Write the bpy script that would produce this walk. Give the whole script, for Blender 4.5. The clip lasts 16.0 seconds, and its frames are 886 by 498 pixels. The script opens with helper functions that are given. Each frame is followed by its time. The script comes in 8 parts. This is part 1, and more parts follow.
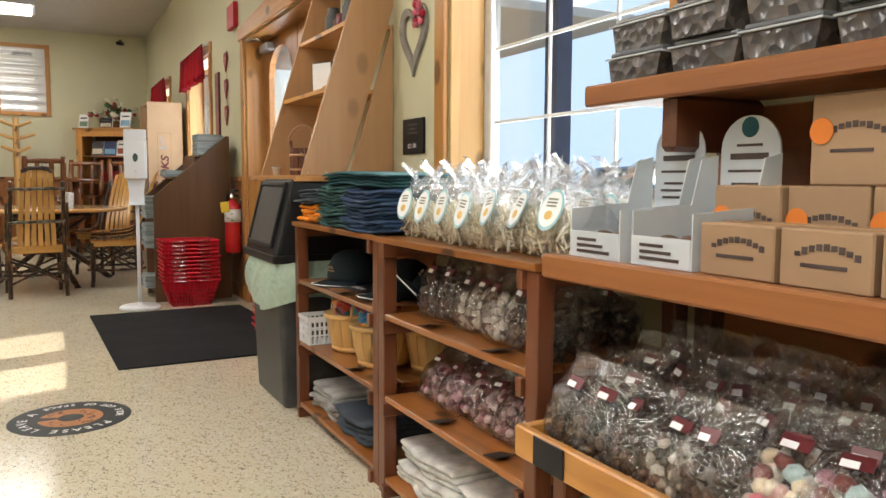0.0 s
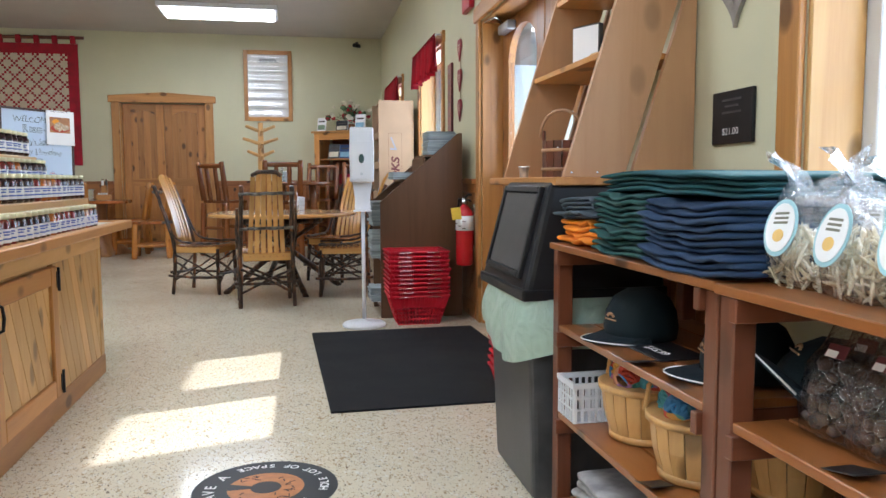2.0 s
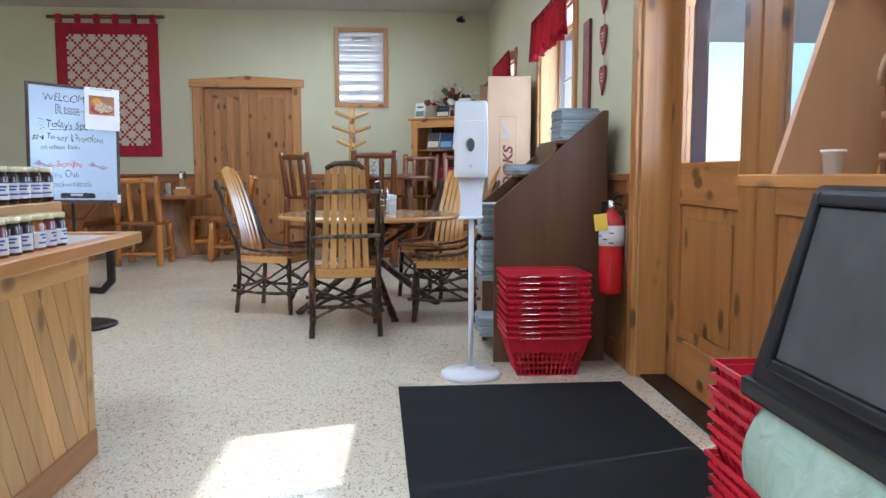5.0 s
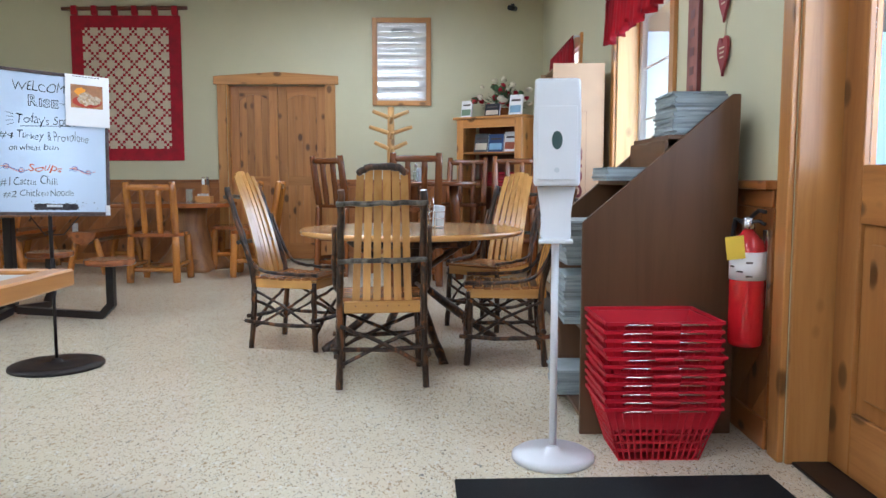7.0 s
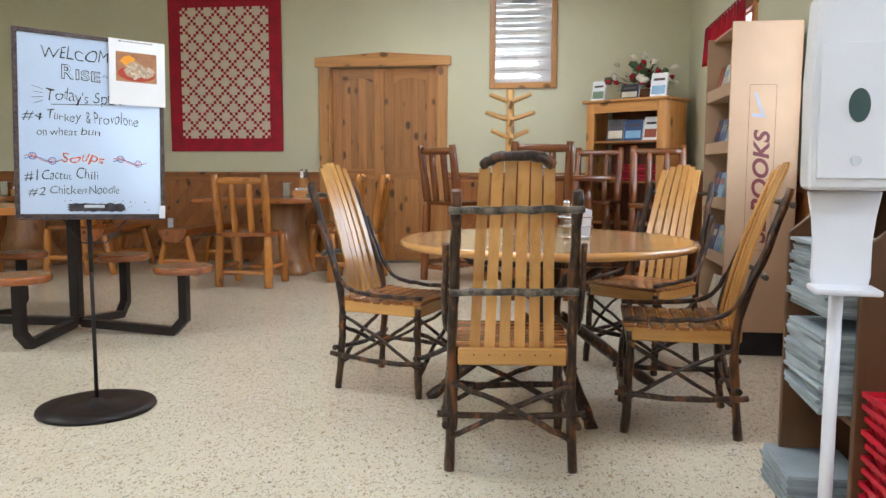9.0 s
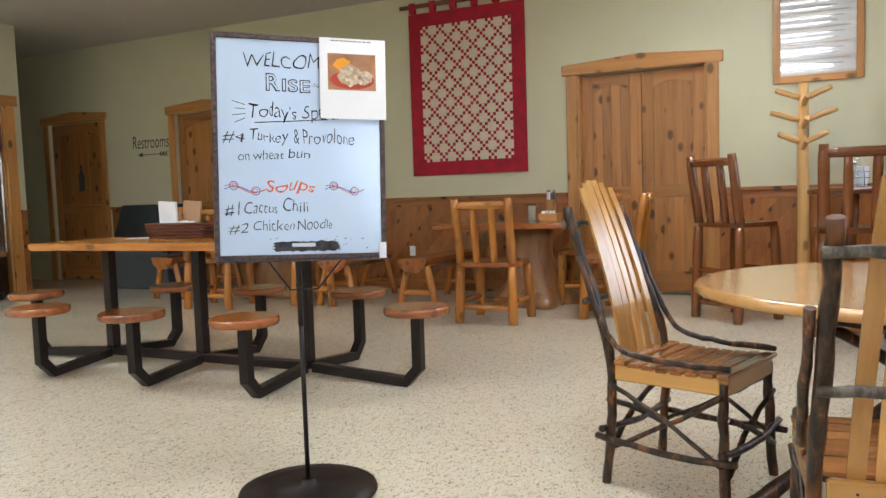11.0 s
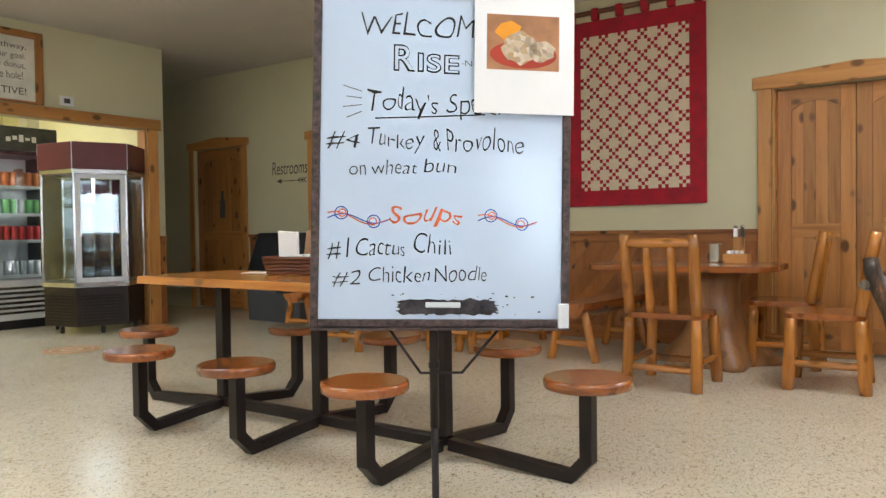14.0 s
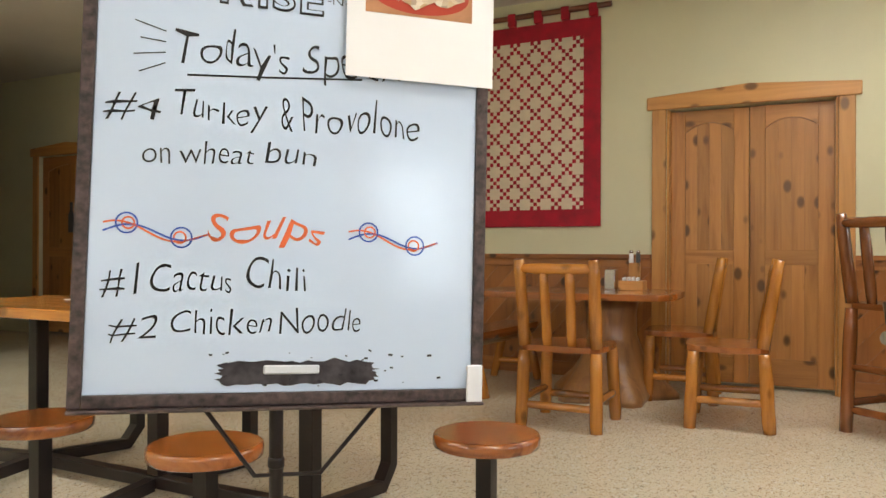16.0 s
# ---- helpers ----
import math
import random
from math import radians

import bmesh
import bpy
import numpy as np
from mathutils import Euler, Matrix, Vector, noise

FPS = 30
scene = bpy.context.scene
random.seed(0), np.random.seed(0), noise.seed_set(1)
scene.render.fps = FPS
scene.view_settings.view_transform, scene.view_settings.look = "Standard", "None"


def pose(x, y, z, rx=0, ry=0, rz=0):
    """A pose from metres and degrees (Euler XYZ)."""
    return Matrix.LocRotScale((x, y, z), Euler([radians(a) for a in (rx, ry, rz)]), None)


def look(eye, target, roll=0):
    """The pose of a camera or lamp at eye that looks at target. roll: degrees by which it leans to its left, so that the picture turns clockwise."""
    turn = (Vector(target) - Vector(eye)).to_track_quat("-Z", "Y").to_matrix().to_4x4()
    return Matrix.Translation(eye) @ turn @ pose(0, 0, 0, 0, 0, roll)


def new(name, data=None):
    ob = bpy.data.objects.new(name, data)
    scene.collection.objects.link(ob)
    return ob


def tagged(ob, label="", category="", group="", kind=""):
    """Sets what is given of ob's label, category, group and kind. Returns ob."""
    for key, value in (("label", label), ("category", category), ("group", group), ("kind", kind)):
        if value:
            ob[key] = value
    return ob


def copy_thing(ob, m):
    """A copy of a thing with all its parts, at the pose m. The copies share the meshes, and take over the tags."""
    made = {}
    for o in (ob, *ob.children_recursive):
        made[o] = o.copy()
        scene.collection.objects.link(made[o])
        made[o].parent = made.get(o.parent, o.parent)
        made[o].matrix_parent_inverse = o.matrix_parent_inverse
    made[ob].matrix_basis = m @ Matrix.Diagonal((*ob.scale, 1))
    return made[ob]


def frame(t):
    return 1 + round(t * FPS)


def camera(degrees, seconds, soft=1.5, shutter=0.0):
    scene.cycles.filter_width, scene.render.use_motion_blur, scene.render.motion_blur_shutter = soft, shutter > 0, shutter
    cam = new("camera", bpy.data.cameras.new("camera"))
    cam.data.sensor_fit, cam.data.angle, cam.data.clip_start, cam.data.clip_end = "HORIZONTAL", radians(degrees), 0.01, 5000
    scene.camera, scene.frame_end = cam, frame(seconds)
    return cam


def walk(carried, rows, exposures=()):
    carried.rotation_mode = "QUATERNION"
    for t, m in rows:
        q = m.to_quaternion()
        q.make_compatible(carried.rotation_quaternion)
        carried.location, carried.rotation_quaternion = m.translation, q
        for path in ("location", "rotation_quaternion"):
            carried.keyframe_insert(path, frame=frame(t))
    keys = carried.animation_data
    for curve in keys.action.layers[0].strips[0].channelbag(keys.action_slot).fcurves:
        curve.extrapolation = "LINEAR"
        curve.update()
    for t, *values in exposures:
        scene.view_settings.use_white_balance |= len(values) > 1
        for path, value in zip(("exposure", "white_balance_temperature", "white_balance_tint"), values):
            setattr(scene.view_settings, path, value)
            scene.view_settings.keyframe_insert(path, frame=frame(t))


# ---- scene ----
cam = camera(60.2, 16.0)
METRES, EYE, TILT, LEAN, TURN = 7.15, 1.0, 0.0, 0.0, -27.7
ROWS = [
    (0.0, 0.0, 0.0, 0.0, 0.02, -5.15, -0.27),
    (0.5, -0.007, 0.0357, 0.0009, 6.92, -5.17, -0.11),
    (1.0, -0.0167, 0.0697, 0.0006, 11.3, -5.15, -0.06),
    (1.5, -0.028, 0.1025, 0.0008, 14.52, -5.21, 0.02),
    (2.0, -0.0402, 0.1336, 0.0012, 16.76, -5.12, 0.25),
    (2.5, -0.0532, 0.165, 0.0016, 18.21, -4.76, 0.42),
    (3.0, -0.0667, 0.1966, 0.0015, 18.98, -4.64, 0.4),
    (3.5, -0.0798, 0.2283, 0.0018, 19.61, -5.07, 0.34),
    (4.0, -0.0946, 0.2603, 0.0019, 20.83, -5.41, 0.13),
    (4.5, -0.1104, 0.2925, 0.0022, 22.69, -5.65, 0.02),
    (7.0, -0.2036, 0.4503, 0.0035, 26.97, -5.23, 0.01),
    (7.5, -0.2246, 0.485, 0.0035, 28.09, -5.69, -0.03),
    (8.0, -0.2468, 0.5184, 0.0038, 29.75, -6.05, 0.08),
    (8.5, -0.2696, 0.5503, 0.0042, 32.03, -6.11, 0.13),
    (9.0, -0.2954, 0.5788, 0.0048, 35.11, -5.82, -0.17),
    (9.5, -0.3215, 0.607, 0.0048, 39.63, -5.28, -0.02),
    (10.0, -0.3445, 0.6296, 0.0048, 44.22, -4.99, 1.02),
    (12.5, -0.4547, 0.6979, 0.0066, 62.27, -2.29, 1.06),
    (13.0, -0.4736, 0.7063, 0.007, 63.4, -1.7, 0.9),
    (13.5, -0.4922, 0.7147, 0.0073, 63.85, -1.53, 0.73),
    (14.0, -0.5102, 0.724, 0.0072, 63.47, -1.47, 0.79),
    (14.5, -0.5294, 0.7336, 0.0071, 62.31, -1.1, 0.6),
    (15.0, -0.5482, 0.7445, 0.0074, 59.64, -0.79, 0.21),
    (15.5, -0.5681, 0.7573, 0.0077, 56.08, -0.53, -0.31),
    (16.0, -0.5811, 0.7665, 0.0078, 54.72, 0.03, -0.16),
]
walk(cam, [(t, pose(0, 0, EYE, TILT, LEAN, TURN) @ pose(METRES * x, METRES * y, METRES * z, 90 + pitch, roll, yaw)) for t, x, y, z, yaw, pitch, roll in ROWS],
     [(0.0, 0.54, 7000, 10), (0.6, 0.46, 5900, 10), (1.5, 0.53, 5900, 10), (2.5, 0.66, 5450, 10), (5.0, 0.72, 5200, 10), (7.0, 0.76, 5400, 10), (10.0, 0.90, 6000, 10), (12.5, 0.88, 6050, 10), (14.5, 0.92, 6500, 10), (16.0, 0.92, 7000, 10)])

# ---- world, sun, lamps ----
world = bpy.data.worlds.new("world")
scene.world = world
world.use_nodes = True
wn = world.node_tree
sky = wn.nodes.new("ShaderNodeTexSky")
sky.sky_type = "NISHITA"
sky.sun_disc = False
SUN_DIR = Vector((-1.0, -0.315, -0.70)).normalized()
sky.sun_elevation = math.asin(-SUN_DIR.z)
sky.sun_rotation = math.atan2(-SUN_DIR.x, -SUN_DIR.y)
wn.links.new(sky.outputs[0], wn.nodes["Background"].inputs[0])
wn.nodes["Background"].inputs[1].default_value = 0.15

sun = new("sun", bpy.data.lights.new("sun", "SUN"))
sun.data.energy, sun.data.angle, sun.data.color = 5.0, radians(0.5), (1.0, 0.95, 0.86)
sun.matrix_world = look((12, 6, 8), Vector((12, 6, 8)) + SUN_DIR)


def area(name, m, sx, sy, watts, color):
    lamp = new(name, bpy.data.lights.new(name, "AREA"))
    lamp.data.shape, lamp.data.size, lamp.data.size_y = "RECTANGLE", sx, sy
    lamp.data.energy, lamp.data.color = watts, color
    lamp.matrix_world = m
    return lamp


DAY = (0.80, 0.90, 1.0)
# daylight in the window openings of the entrance wall
area("window_daylight", look((1.62, 1.8, 1.55), (0, 1.8, 1.42)), 1.7, 1.2, 17, DAY)
area("window_daylight", look((1.66, 8.3, 1.62), (0, 8.3, 1.58)), 1.2, 1.1, 17, DAY)
area("window_daylight", look((1.68, 11.15, 1.62), (0, 11.15, 1.58)), 1.2, 1.1, 13, DAY)
area("window_daylight", look((1.72, 5.72, 1.5), (0, 5.72, 1.3)), 0.6, 0.85, 8, DAY)
# ceiling fixtures: one over the dining tables, unseen fill ones added further into the shop
for fx, fy, watts in ((-0.7, 11.25, 10), (-0.7, 7.6, 9), (-7.3, 6.4, 14), (-4.6, 7.6, 9), (-0.7, 3.9, 16), (-0.7, 0.4, 34), (-4.6, 3.9, 18), (-4.6, 0.4, 24), (-2.4, -1.8, 30)):
    area("ceiling_and_fill_lamp", look((fx, fy, 3.08), (fx, fy + 0.001, 0)), 1.25, 0.5, watts, (0.90, 0.95, 1.0))
# cold-drink room beyond the wide opening: unseen fill lamp, no fixture built
area("ceiling_and_fill_lamp", look((-10.2, 9.8, 2.9), (-10.2, 9.801, 0)), 1.2, 0.5, 42, (1.0, 0.98, 0.9))
# tube of the drinks cooler, and an unseen fill lamp added in the pastry case
area("cooler_lamp", look((-9.745, 10.01, 1.25), (-9.95, 10.4, 1.2)), 0.05, 1.3, 9.0, (1.0, 0.97, 0.88))
area("case_fill_lamp", look((-8.92, 10.90, 1.68), (-8.92, 10.901, 0)), 0.5, 0.5, 3.0, (0.85, 0.93, 1.0))


# ---- materials ----
def nodes_of(name, rough=0.5, metal=0.0):
    m = bpy.data.materials.new(name)
    m.use_nodes = True
    nt = m.node_tree
    b = nt.nodes["Principled BSDF"]
    b.inputs["Roughness"].default_value = rough
    b.inputs["Metallic"].default_value = metal
    return m, nt, b


def add(nt, kind, **vals):
    n = nt.nodes.new(kind)
    for k, v in vals.items():
        n.inputs[k].default_value = v
    return n


def coords(nt, scale=(1, 1, 1), rot=(0, 0, 0)):
    tc = nt.nodes.new("ShaderNodeTexCoord")
    mp = nt.nodes.new("ShaderNodeMapping")
    mp.inputs["Scale"].default_value = scale
    mp.inputs["Rotation"].default_value = [radians(a) for a in rot]
    nt.links.new(tc.outputs["Object"], mp.inputs["Vector"])
    info = nt.nodes.new("ShaderNodeObjectInfo")
    off = nt.nodes.new("ShaderNodeVectorMath")
    off.operation = "SCALE"
    off.inputs[0].default_value = (7.3, 3.1, 5.7)
    nt.links.new(info.outputs["Random"], off.inputs["Scale"])
    sm = nt.nodes.new("ShaderNodeVectorMath")
    nt.links.new(mp.outputs[0], sm.inputs[0])
    nt.links.new(off.outputs[0], sm.inputs[1])
    return sm.outputs[0], info


def ramp(nt, fac, stops):
    r = nt.nodes.new("ShaderNodeValToRGB")
    e = r.color_ramp.elements
    while len(e) < len(stops):
        e.new(0.5)
    for el, (p, c) in zip(e, stops):
        el.position, el.color = p, (*c, 1)
    nt.links.new(fac, r.inputs[0])
    return r.outputs[0]


def mixc(nt, fac, a, b, mode="MIX"):
    m = nt.nodes.new("ShaderNodeMix")
    m.data_type, m.blend_type = "RGBA", mode
    for v, i in ((fac, 0), (a, 6), (b, 7)):
        if isinstance(v, (int, float)):
            m.inputs[i].default_value = v
        elif isinstance(v, tuple):
            m.inputs[i].default_value = (*v, 1)
        else:
            nt.links.new(v, m.inputs[i])
    return m.outputs[2]


def bump(nt, b, height, strength=0.2, dist=0.002):
    n = nt.nodes.new("ShaderNodeBump")
    n.inputs["Strength"].default_value, n.inputs["Distance"].default_value = strength, dist
    nt.links.new(height, n.inputs["Height"])
    nt.links.new(n.outputs[0], b.inputs["Normal"])


def plain(name, col, rough=0.5, metal=0.0, var=0.12, scale=6.0, bumpy=0.0, coat=0.0):
    """Paint, plastic, metal or cloth: one colour with faint blotches and fine relief."""
    m, nt, b = nodes_of(name, rough, metal)
    v, info = coords(nt)
    n1 = add(nt, "ShaderNodeTexNoise", Scale=scale, Detail=5.0)
    nt.links.new(v, n1.inputs["Vector"])
    lo, hi = tuple(c * (1 - var) for c in col), tuple(min(1, c * (1 + var)) for c in col)
    nt.links.new(ramp(nt, n1.outputs[0], [(0.3, lo), (0.7, hi)]), b.inputs["Base Color"])
    rr = nt.nodes.new("ShaderNodeMapRange")
    rr.inputs["To Min"].default_value, rr.inputs["To Max"].default_value = max(0.02, rough * 0.8), min(1, rough * 1.2)
    nt.links.new(n1.outputs[0], rr.inputs["Value"])
    nt.links.new(rr.outputs[0], b.inputs["Roughness"])
    if bumpy:
        n2 = add(nt, "ShaderNodeTexNoise", Scale=scale * 40, Detail=3.0)
        nt.links.new(v, n2.inputs["Vector"])
        bump(nt, b, n2.outputs[0], bumpy)
    if coat:
        b.inputs["Coat Weight"].default_value = coat
    if max(col) < 0.05:
        b.inputs["Specular IOR Level"].default_value = 0.28
    return m


def wood(name, light, dark, axis="z", grain=1.0, rough=0.38, knots=0.7, coat=0.15, knot_scale=5.0):
    """Knotty softwood with grain running along one axis of its object."""
    m, nt, b = nodes_of(name, rough)
    sc = [14.0 * grain] * 3
    sc["xyz".index(axis)] = 0.9 * grain
    v, info = coords(nt, sc)
    n1 = add(nt, "ShaderNodeTexNoise", Scale=1.0, Detail=6.0, Roughness=0.65, Distortion=0.6)
    nt.links.new(v, n1.inputs["Vector"])
    mid = tuple((a * 2 + c) / 3 for a, c in zip(light, dark))
    col = ramp(nt, n1.outputs[0], [(0.25, dark), (0.5, mid), (0.72, light)])
    # board to board tone
    tone = nt.nodes.new("ShaderNodeMapRange")
    tone.inputs["To Min"].default_value, tone.inputs["To Max"].default_value = 0.82, 1.12
    nt.links.new(info.outputs["Random"], tone.inputs["Value"])
    hsv = nt.nodes.new("ShaderNodeHueSaturation")
    nt.links.new(tone.outputs[0], hsv.inputs["Value"])
    nt.links.new(col, hsv.inputs["Color"])
    col = hsv.outputs[0]
    if knots:
        ks = [knot_scale * 1.35] * 3
        ks["xyz".index(axis)] = knot_scale * 0.8
        v2, _ = coords(nt, ks)
        vo = add(nt, "ShaderNodeTexVoronoi", Scale=1.0, Randomness=1.0)
        nt.links.new(v2, vo.inputs["Vector"])
        k = ramp(nt, vo.outputs["Distance"], [(0.13, (1, 1, 1)), (0.17, (0.75, 0.75, 0.75)), (0.24, (0, 0, 0))])
        kf = nt.nodes.new("ShaderNodeMath")
        kf.operation = "MULTIPLY"
        kf.inputs[1].default_value = knots
        nt.links.new(k, kf.inputs[0])
        col = mixc(nt, kf.outputs[0], col, tuple(c * 0.22 for c in dark))
    nt.links.new(col, b.inputs["Base Color"])
    b.inputs["Coat Weight"].default_value = coat
    b.inputs["Coat Roughness"].default_value = 0.2
    bump(nt, b, n1.outputs[0], 0.12)
    return m


def woods(name, light, dark, **kw):
    return {a: wood(name + "_" + a, light, dark, a, **kw) for a in "xyz"}


PINE = woods("pine", (0.62, 0.30, 0.085), (0.38, 0.15, 0.036), knots=0.8)
DOOR = woods("door_pine", (0.49, 0.220, 0.060), (0.25, 0.090, 0.021), rough=0.34, knots=0.85)
WAIN = woods("wainscot_pine", (0.38, 0.138, 0.033), (0.19, 0.058, 0.014), rough=0.3, knots=0.95, coat=0.3, knot_scale=6.5)
PALE = woods("pale_pine", (0.68, 0.41, 0.15), (0.50, 0.25, 0.07))
REDPINE = woods("reddish_pine", (0.38, 0.145, 0.050), (0.21, 0.066, 0.022), knots=0.8, rough=0.4)
STAIN = woods("stained_shelf", (0.185, 0.056, 0.024), (0.085, 0.024, 0.011), knots=0.5, rough=0.36, coat=0.3)
TAN = woods("tan_board", (0.50, 0.29, 0.15), (0.42, 0.22, 0.105), knots=0.35, coat=0.05, rough=0.5)
HICK = woods("hickory_slat", (0.66, 0.36, 0.105), (0.46, 0.205, 0.045), knots=0.0, rough=0.25, coat=0.5)
LOG = woods("varnished_log", (0.56, 0.225, 0.040), (0.24, 0.072, 0.011), rough=0.24, coat=0.5, knots=0.55, knot_scale=6.0)
CEDAR = woods("cedar_seat", (0.40, 0.125, 0.026), (0.15, 0.034, 0.008), rough=0.2, coat=0.7, knots=0.6, knot_scale=7.0)
SEATW = woods("dark_hickory_seat", (0.40, 0.17, 0.05), (0.20, 0.07, 0.02), knots=0.0, rough=0.22, coat=0.4)
DARKLOG = woods("dark_log", (0.26, 0.085, 0.024), (0.12, 0.034, 0.010), rough=0.22, coat=0.6, knots=0.3)
BROWNBOARD = woods("brown_board", (0.125, 0.060, 0.027), (0.080, 0.036, 0.015), knots=0.0, rough=0.42)


def bark(name="hickory_bark", grey=False):
    m, nt, b = nodes_of(name, 0.42)
    v, _ = coords(nt, (30, 30, 9))
    n = add(nt, "ShaderNodeTexNoise", Scale=1.0, Detail=6.0, Roughness=0.7)
    nt.links.new(v, n.inputs["Vector"])
    col = ramp(nt, n.outputs[0], [(0.28, (0.008, 0.005, 0.004)), (0.46, (0.026, 0.015, 0.009)), (0.58, (0.075, 0.038, 0.020)), (0.66, (0.28, 0.10, 0.026))])
    if grey:
        col = ramp(nt, n.outputs[0], [(0.30, (0.014, 0.010, 0.008)), (0.46, (0.060, 0.050, 0.038)), (0.62, (0.17, 0.15, 0.115)), (0.74, (0.24, 0.15, 0.08))])
    else:
        n2 = add(nt, "ShaderNodeTexNoise", Scale=0.33, Detail=2.0)
        nt.links.new(v, n2.inputs["Vector"])
        col = mixc(nt, ramp(nt, n2.outputs[0], [(0.60, (0, 0, 0)), (0.68, (0.8, 0.8, 0.8))]), col, (0.20, 0.075, 0.024))
    nt.links.new(col, b.inputs["Base Color"])
    b.inputs["Coat Weight"].default_value = 0.2
    b.inputs["Specular IOR Level"].default_value = 0.3
    bump(nt, b, n.outputs[0], 0.5, 0.004)
    return m


BARK = bark()
BARKGREY = bark("weathered_bark", True)


def terrazzo():
    """Cream vinyl composition tile with short brown and grey flecks, waxed, square tiles barely told apart."""
    m, nt, b = nodes_of("floor_tile", 0.16)
    v, _ = coords(nt)
    n0 = add(nt, "ShaderNodeTexNoise", Scale=1.3, Detail=4.0)
    nt.links.new(v, n0.inputs["Vector"])
    col = ramp(nt, n0.outputs[0], [(0.3, (0.675, 0.605, 0.455)), (0.7, (0.735, 0.665, 0.51))])
    vm, _ = coords(nt, (1.0, 0.6, 1.0), (0, 0, 35))
    for scale, cut, c in ((85.0, 0.635, (0.42, 0.31, 0.19)), (115.0, 0.685, (0.11, 0.085, 0.07)), (60.0, 0.65, (0.76, 0.73, 0.64)), (95.0, 0.685, (0.26, 0.25, 0.23))):
        n = add(nt, "ShaderNodeTexNoise", Scale=scale, Detail=1.5, Roughness=0.4, Distortion=1.2)
        nt.links.new(vm, n.inputs["Vector"])
        f = ramp(nt, n.outputs[0], [(cut - 0.012, (0, 0, 0)), (cut + 0.02, (1, 1, 1))])
        col = mixc(nt, f, col, c)
    nt.links.new(col, b.inputs["Base Color"])
    n4 = add(nt, "ShaderNodeTexNoise", Scale=2.2, Detail=6.0)
    nt.links.new(v, n4.inputs["Vector"])
    rr = nt.nodes.new("ShaderNodeMapRange")
    rr.inputs["To Min"].default_value, rr.inputs["To Max"].default_value = 0.07, 0.24
    nt.links.new(n4.outputs[0], rr.inputs["Value"])
    nt.links.new(rr.outputs[0], b.inputs["Roughness"])
    n5 = add(nt, "ShaderNodeTexNoise", Scale=3.0, Detail=3.0)
    nt.links.new(v, n5.inputs["Vector"])
    bump(nt, b, n5.outputs[0], 0.08, 0.004)
    return m


TERRAZZO = terrazzo()
WALL = plain("wall_paint", (0.605, 0.578, 0.395), 0.6, var=0.035, scale=1.6, bumpy=0.12)
KWALL = plain("yellow_paint", (0.80, 0.74, 0.40), 0.6, var=0.03, scale=1.6, bumpy=0.1)
CEIL = plain("ceiling_paint", (0.52, 0.49, 0.445), 0.8, var=0.04, scale=2.0, bumpy=0.2)
WHITE = plain("white_plastic", (0.72, 0.735, 0.77), 0.32, var=0.03)
PAPER = plain("white_paper", (0.82, 0.82, 0.82), 0.55, var=0.03)
VINYL = plain("white_window_vinyl", (0.78, 0.80, 0.83), 0.35, var=0.04)
BLACK = plain("black_plastic", (0.015, 0.015, 0.017), 0.38, var=0.3, scale=9, bumpy=0.15)
GREYPL = plain("worn_grey_plastic", (0.060, 0.060, 0.061), 0.42, var=0.35, scale=11, bumpy=0.1)
MAT = plain("rubber_mat", (0.009, 0.010, 0.012), 0.85, var=0.35, scale=5, bumpy=0.6)
IRON = plain("painted_iron", (0.016, 0.011, 0.010), 0.4, var=0.25, bumpy=0.1)
STEEL = plain("chrome_steel", (0.62, 0.62, 0.64), 0.2, metal=1.0, var=0.08)
RED = plain("red_plastic", (0.54, 0.012, 0.030), 0.35, var=0.15)
REDCLOTH = plain("red_cloth", (0.36, 0.008, 0.022), 0.8, var=0.25, scale=9, bumpy=0.5)
CREAMCLOTH = plain("cream_cloth", (0.66, 0.56, 0.42), 0.85, var=0.06, scale=12, bumpy=0.5)
EXTRED = plain("extinguisher_enamel", (0.55, 0.012, 0.018), 0.2, var=0.1, coat=0.6)
YELLOW = plain("yellow_tag", (0.75, 0.52, 0.05), 0.6)
CARTON = plain("carton_board", (0.35, 0.22, 0.13), 0.75, var=0.08, scale=5, bumpy=0.2)
CARD = plain("cardboard", (0.44, 0.29, 0.175), 0.75, var=0.06, scale=5, bumpy=0.2)
GREYCARD = plain("pale_printed_card", (0.58, 0.62, 0.66), 0.55, var=0.05)
INK = plain("dark_ink", (0.07, 0.05, 0.045), 0.6)
MARKER = plain("black_marker", (0.02, 0.02, 0.022), 0.5)
BLUEINK = plain("blue_marker", (0.03, 0.09, 0.42), 0.5)
ORANGEINK = plain("orange_marker", (0.75, 0.15, 0.05), 0.5)
ORANGE = plain("orange_print", (0.72, 0.20, 0.03), 0.55)
BOARD = plain("whiteboard_enamel", (0.54, 0.65, 0.81), 0.14, var=0.02, scale=3)
HAMMER = plain("hammered_bronze", (0.075, 0.048, 0.044), 0.38, var=0.75, scale=90, bumpy=0.7)
TEAL = plain("dark_teal_cloth", (0.018, 0.085, 0.100), 0.9, var=0.25, scale=14, bumpy=0.6)
GREEN = plain("forest_green_cloth", (0.014, 0.066, 0.062), 0.9, var=0.25, scale=14, bumpy=0.6)
NAVY = plain("navy_cloth", (0.018, 0.045, 0.105), 0.9, var=0.25, scale=14, bumpy=0.6)
SLATE = plain("slate_cloth", (0.045, 0.060, 0.080), 0.9, var=0.25, scale=14, bumpy=0.6)
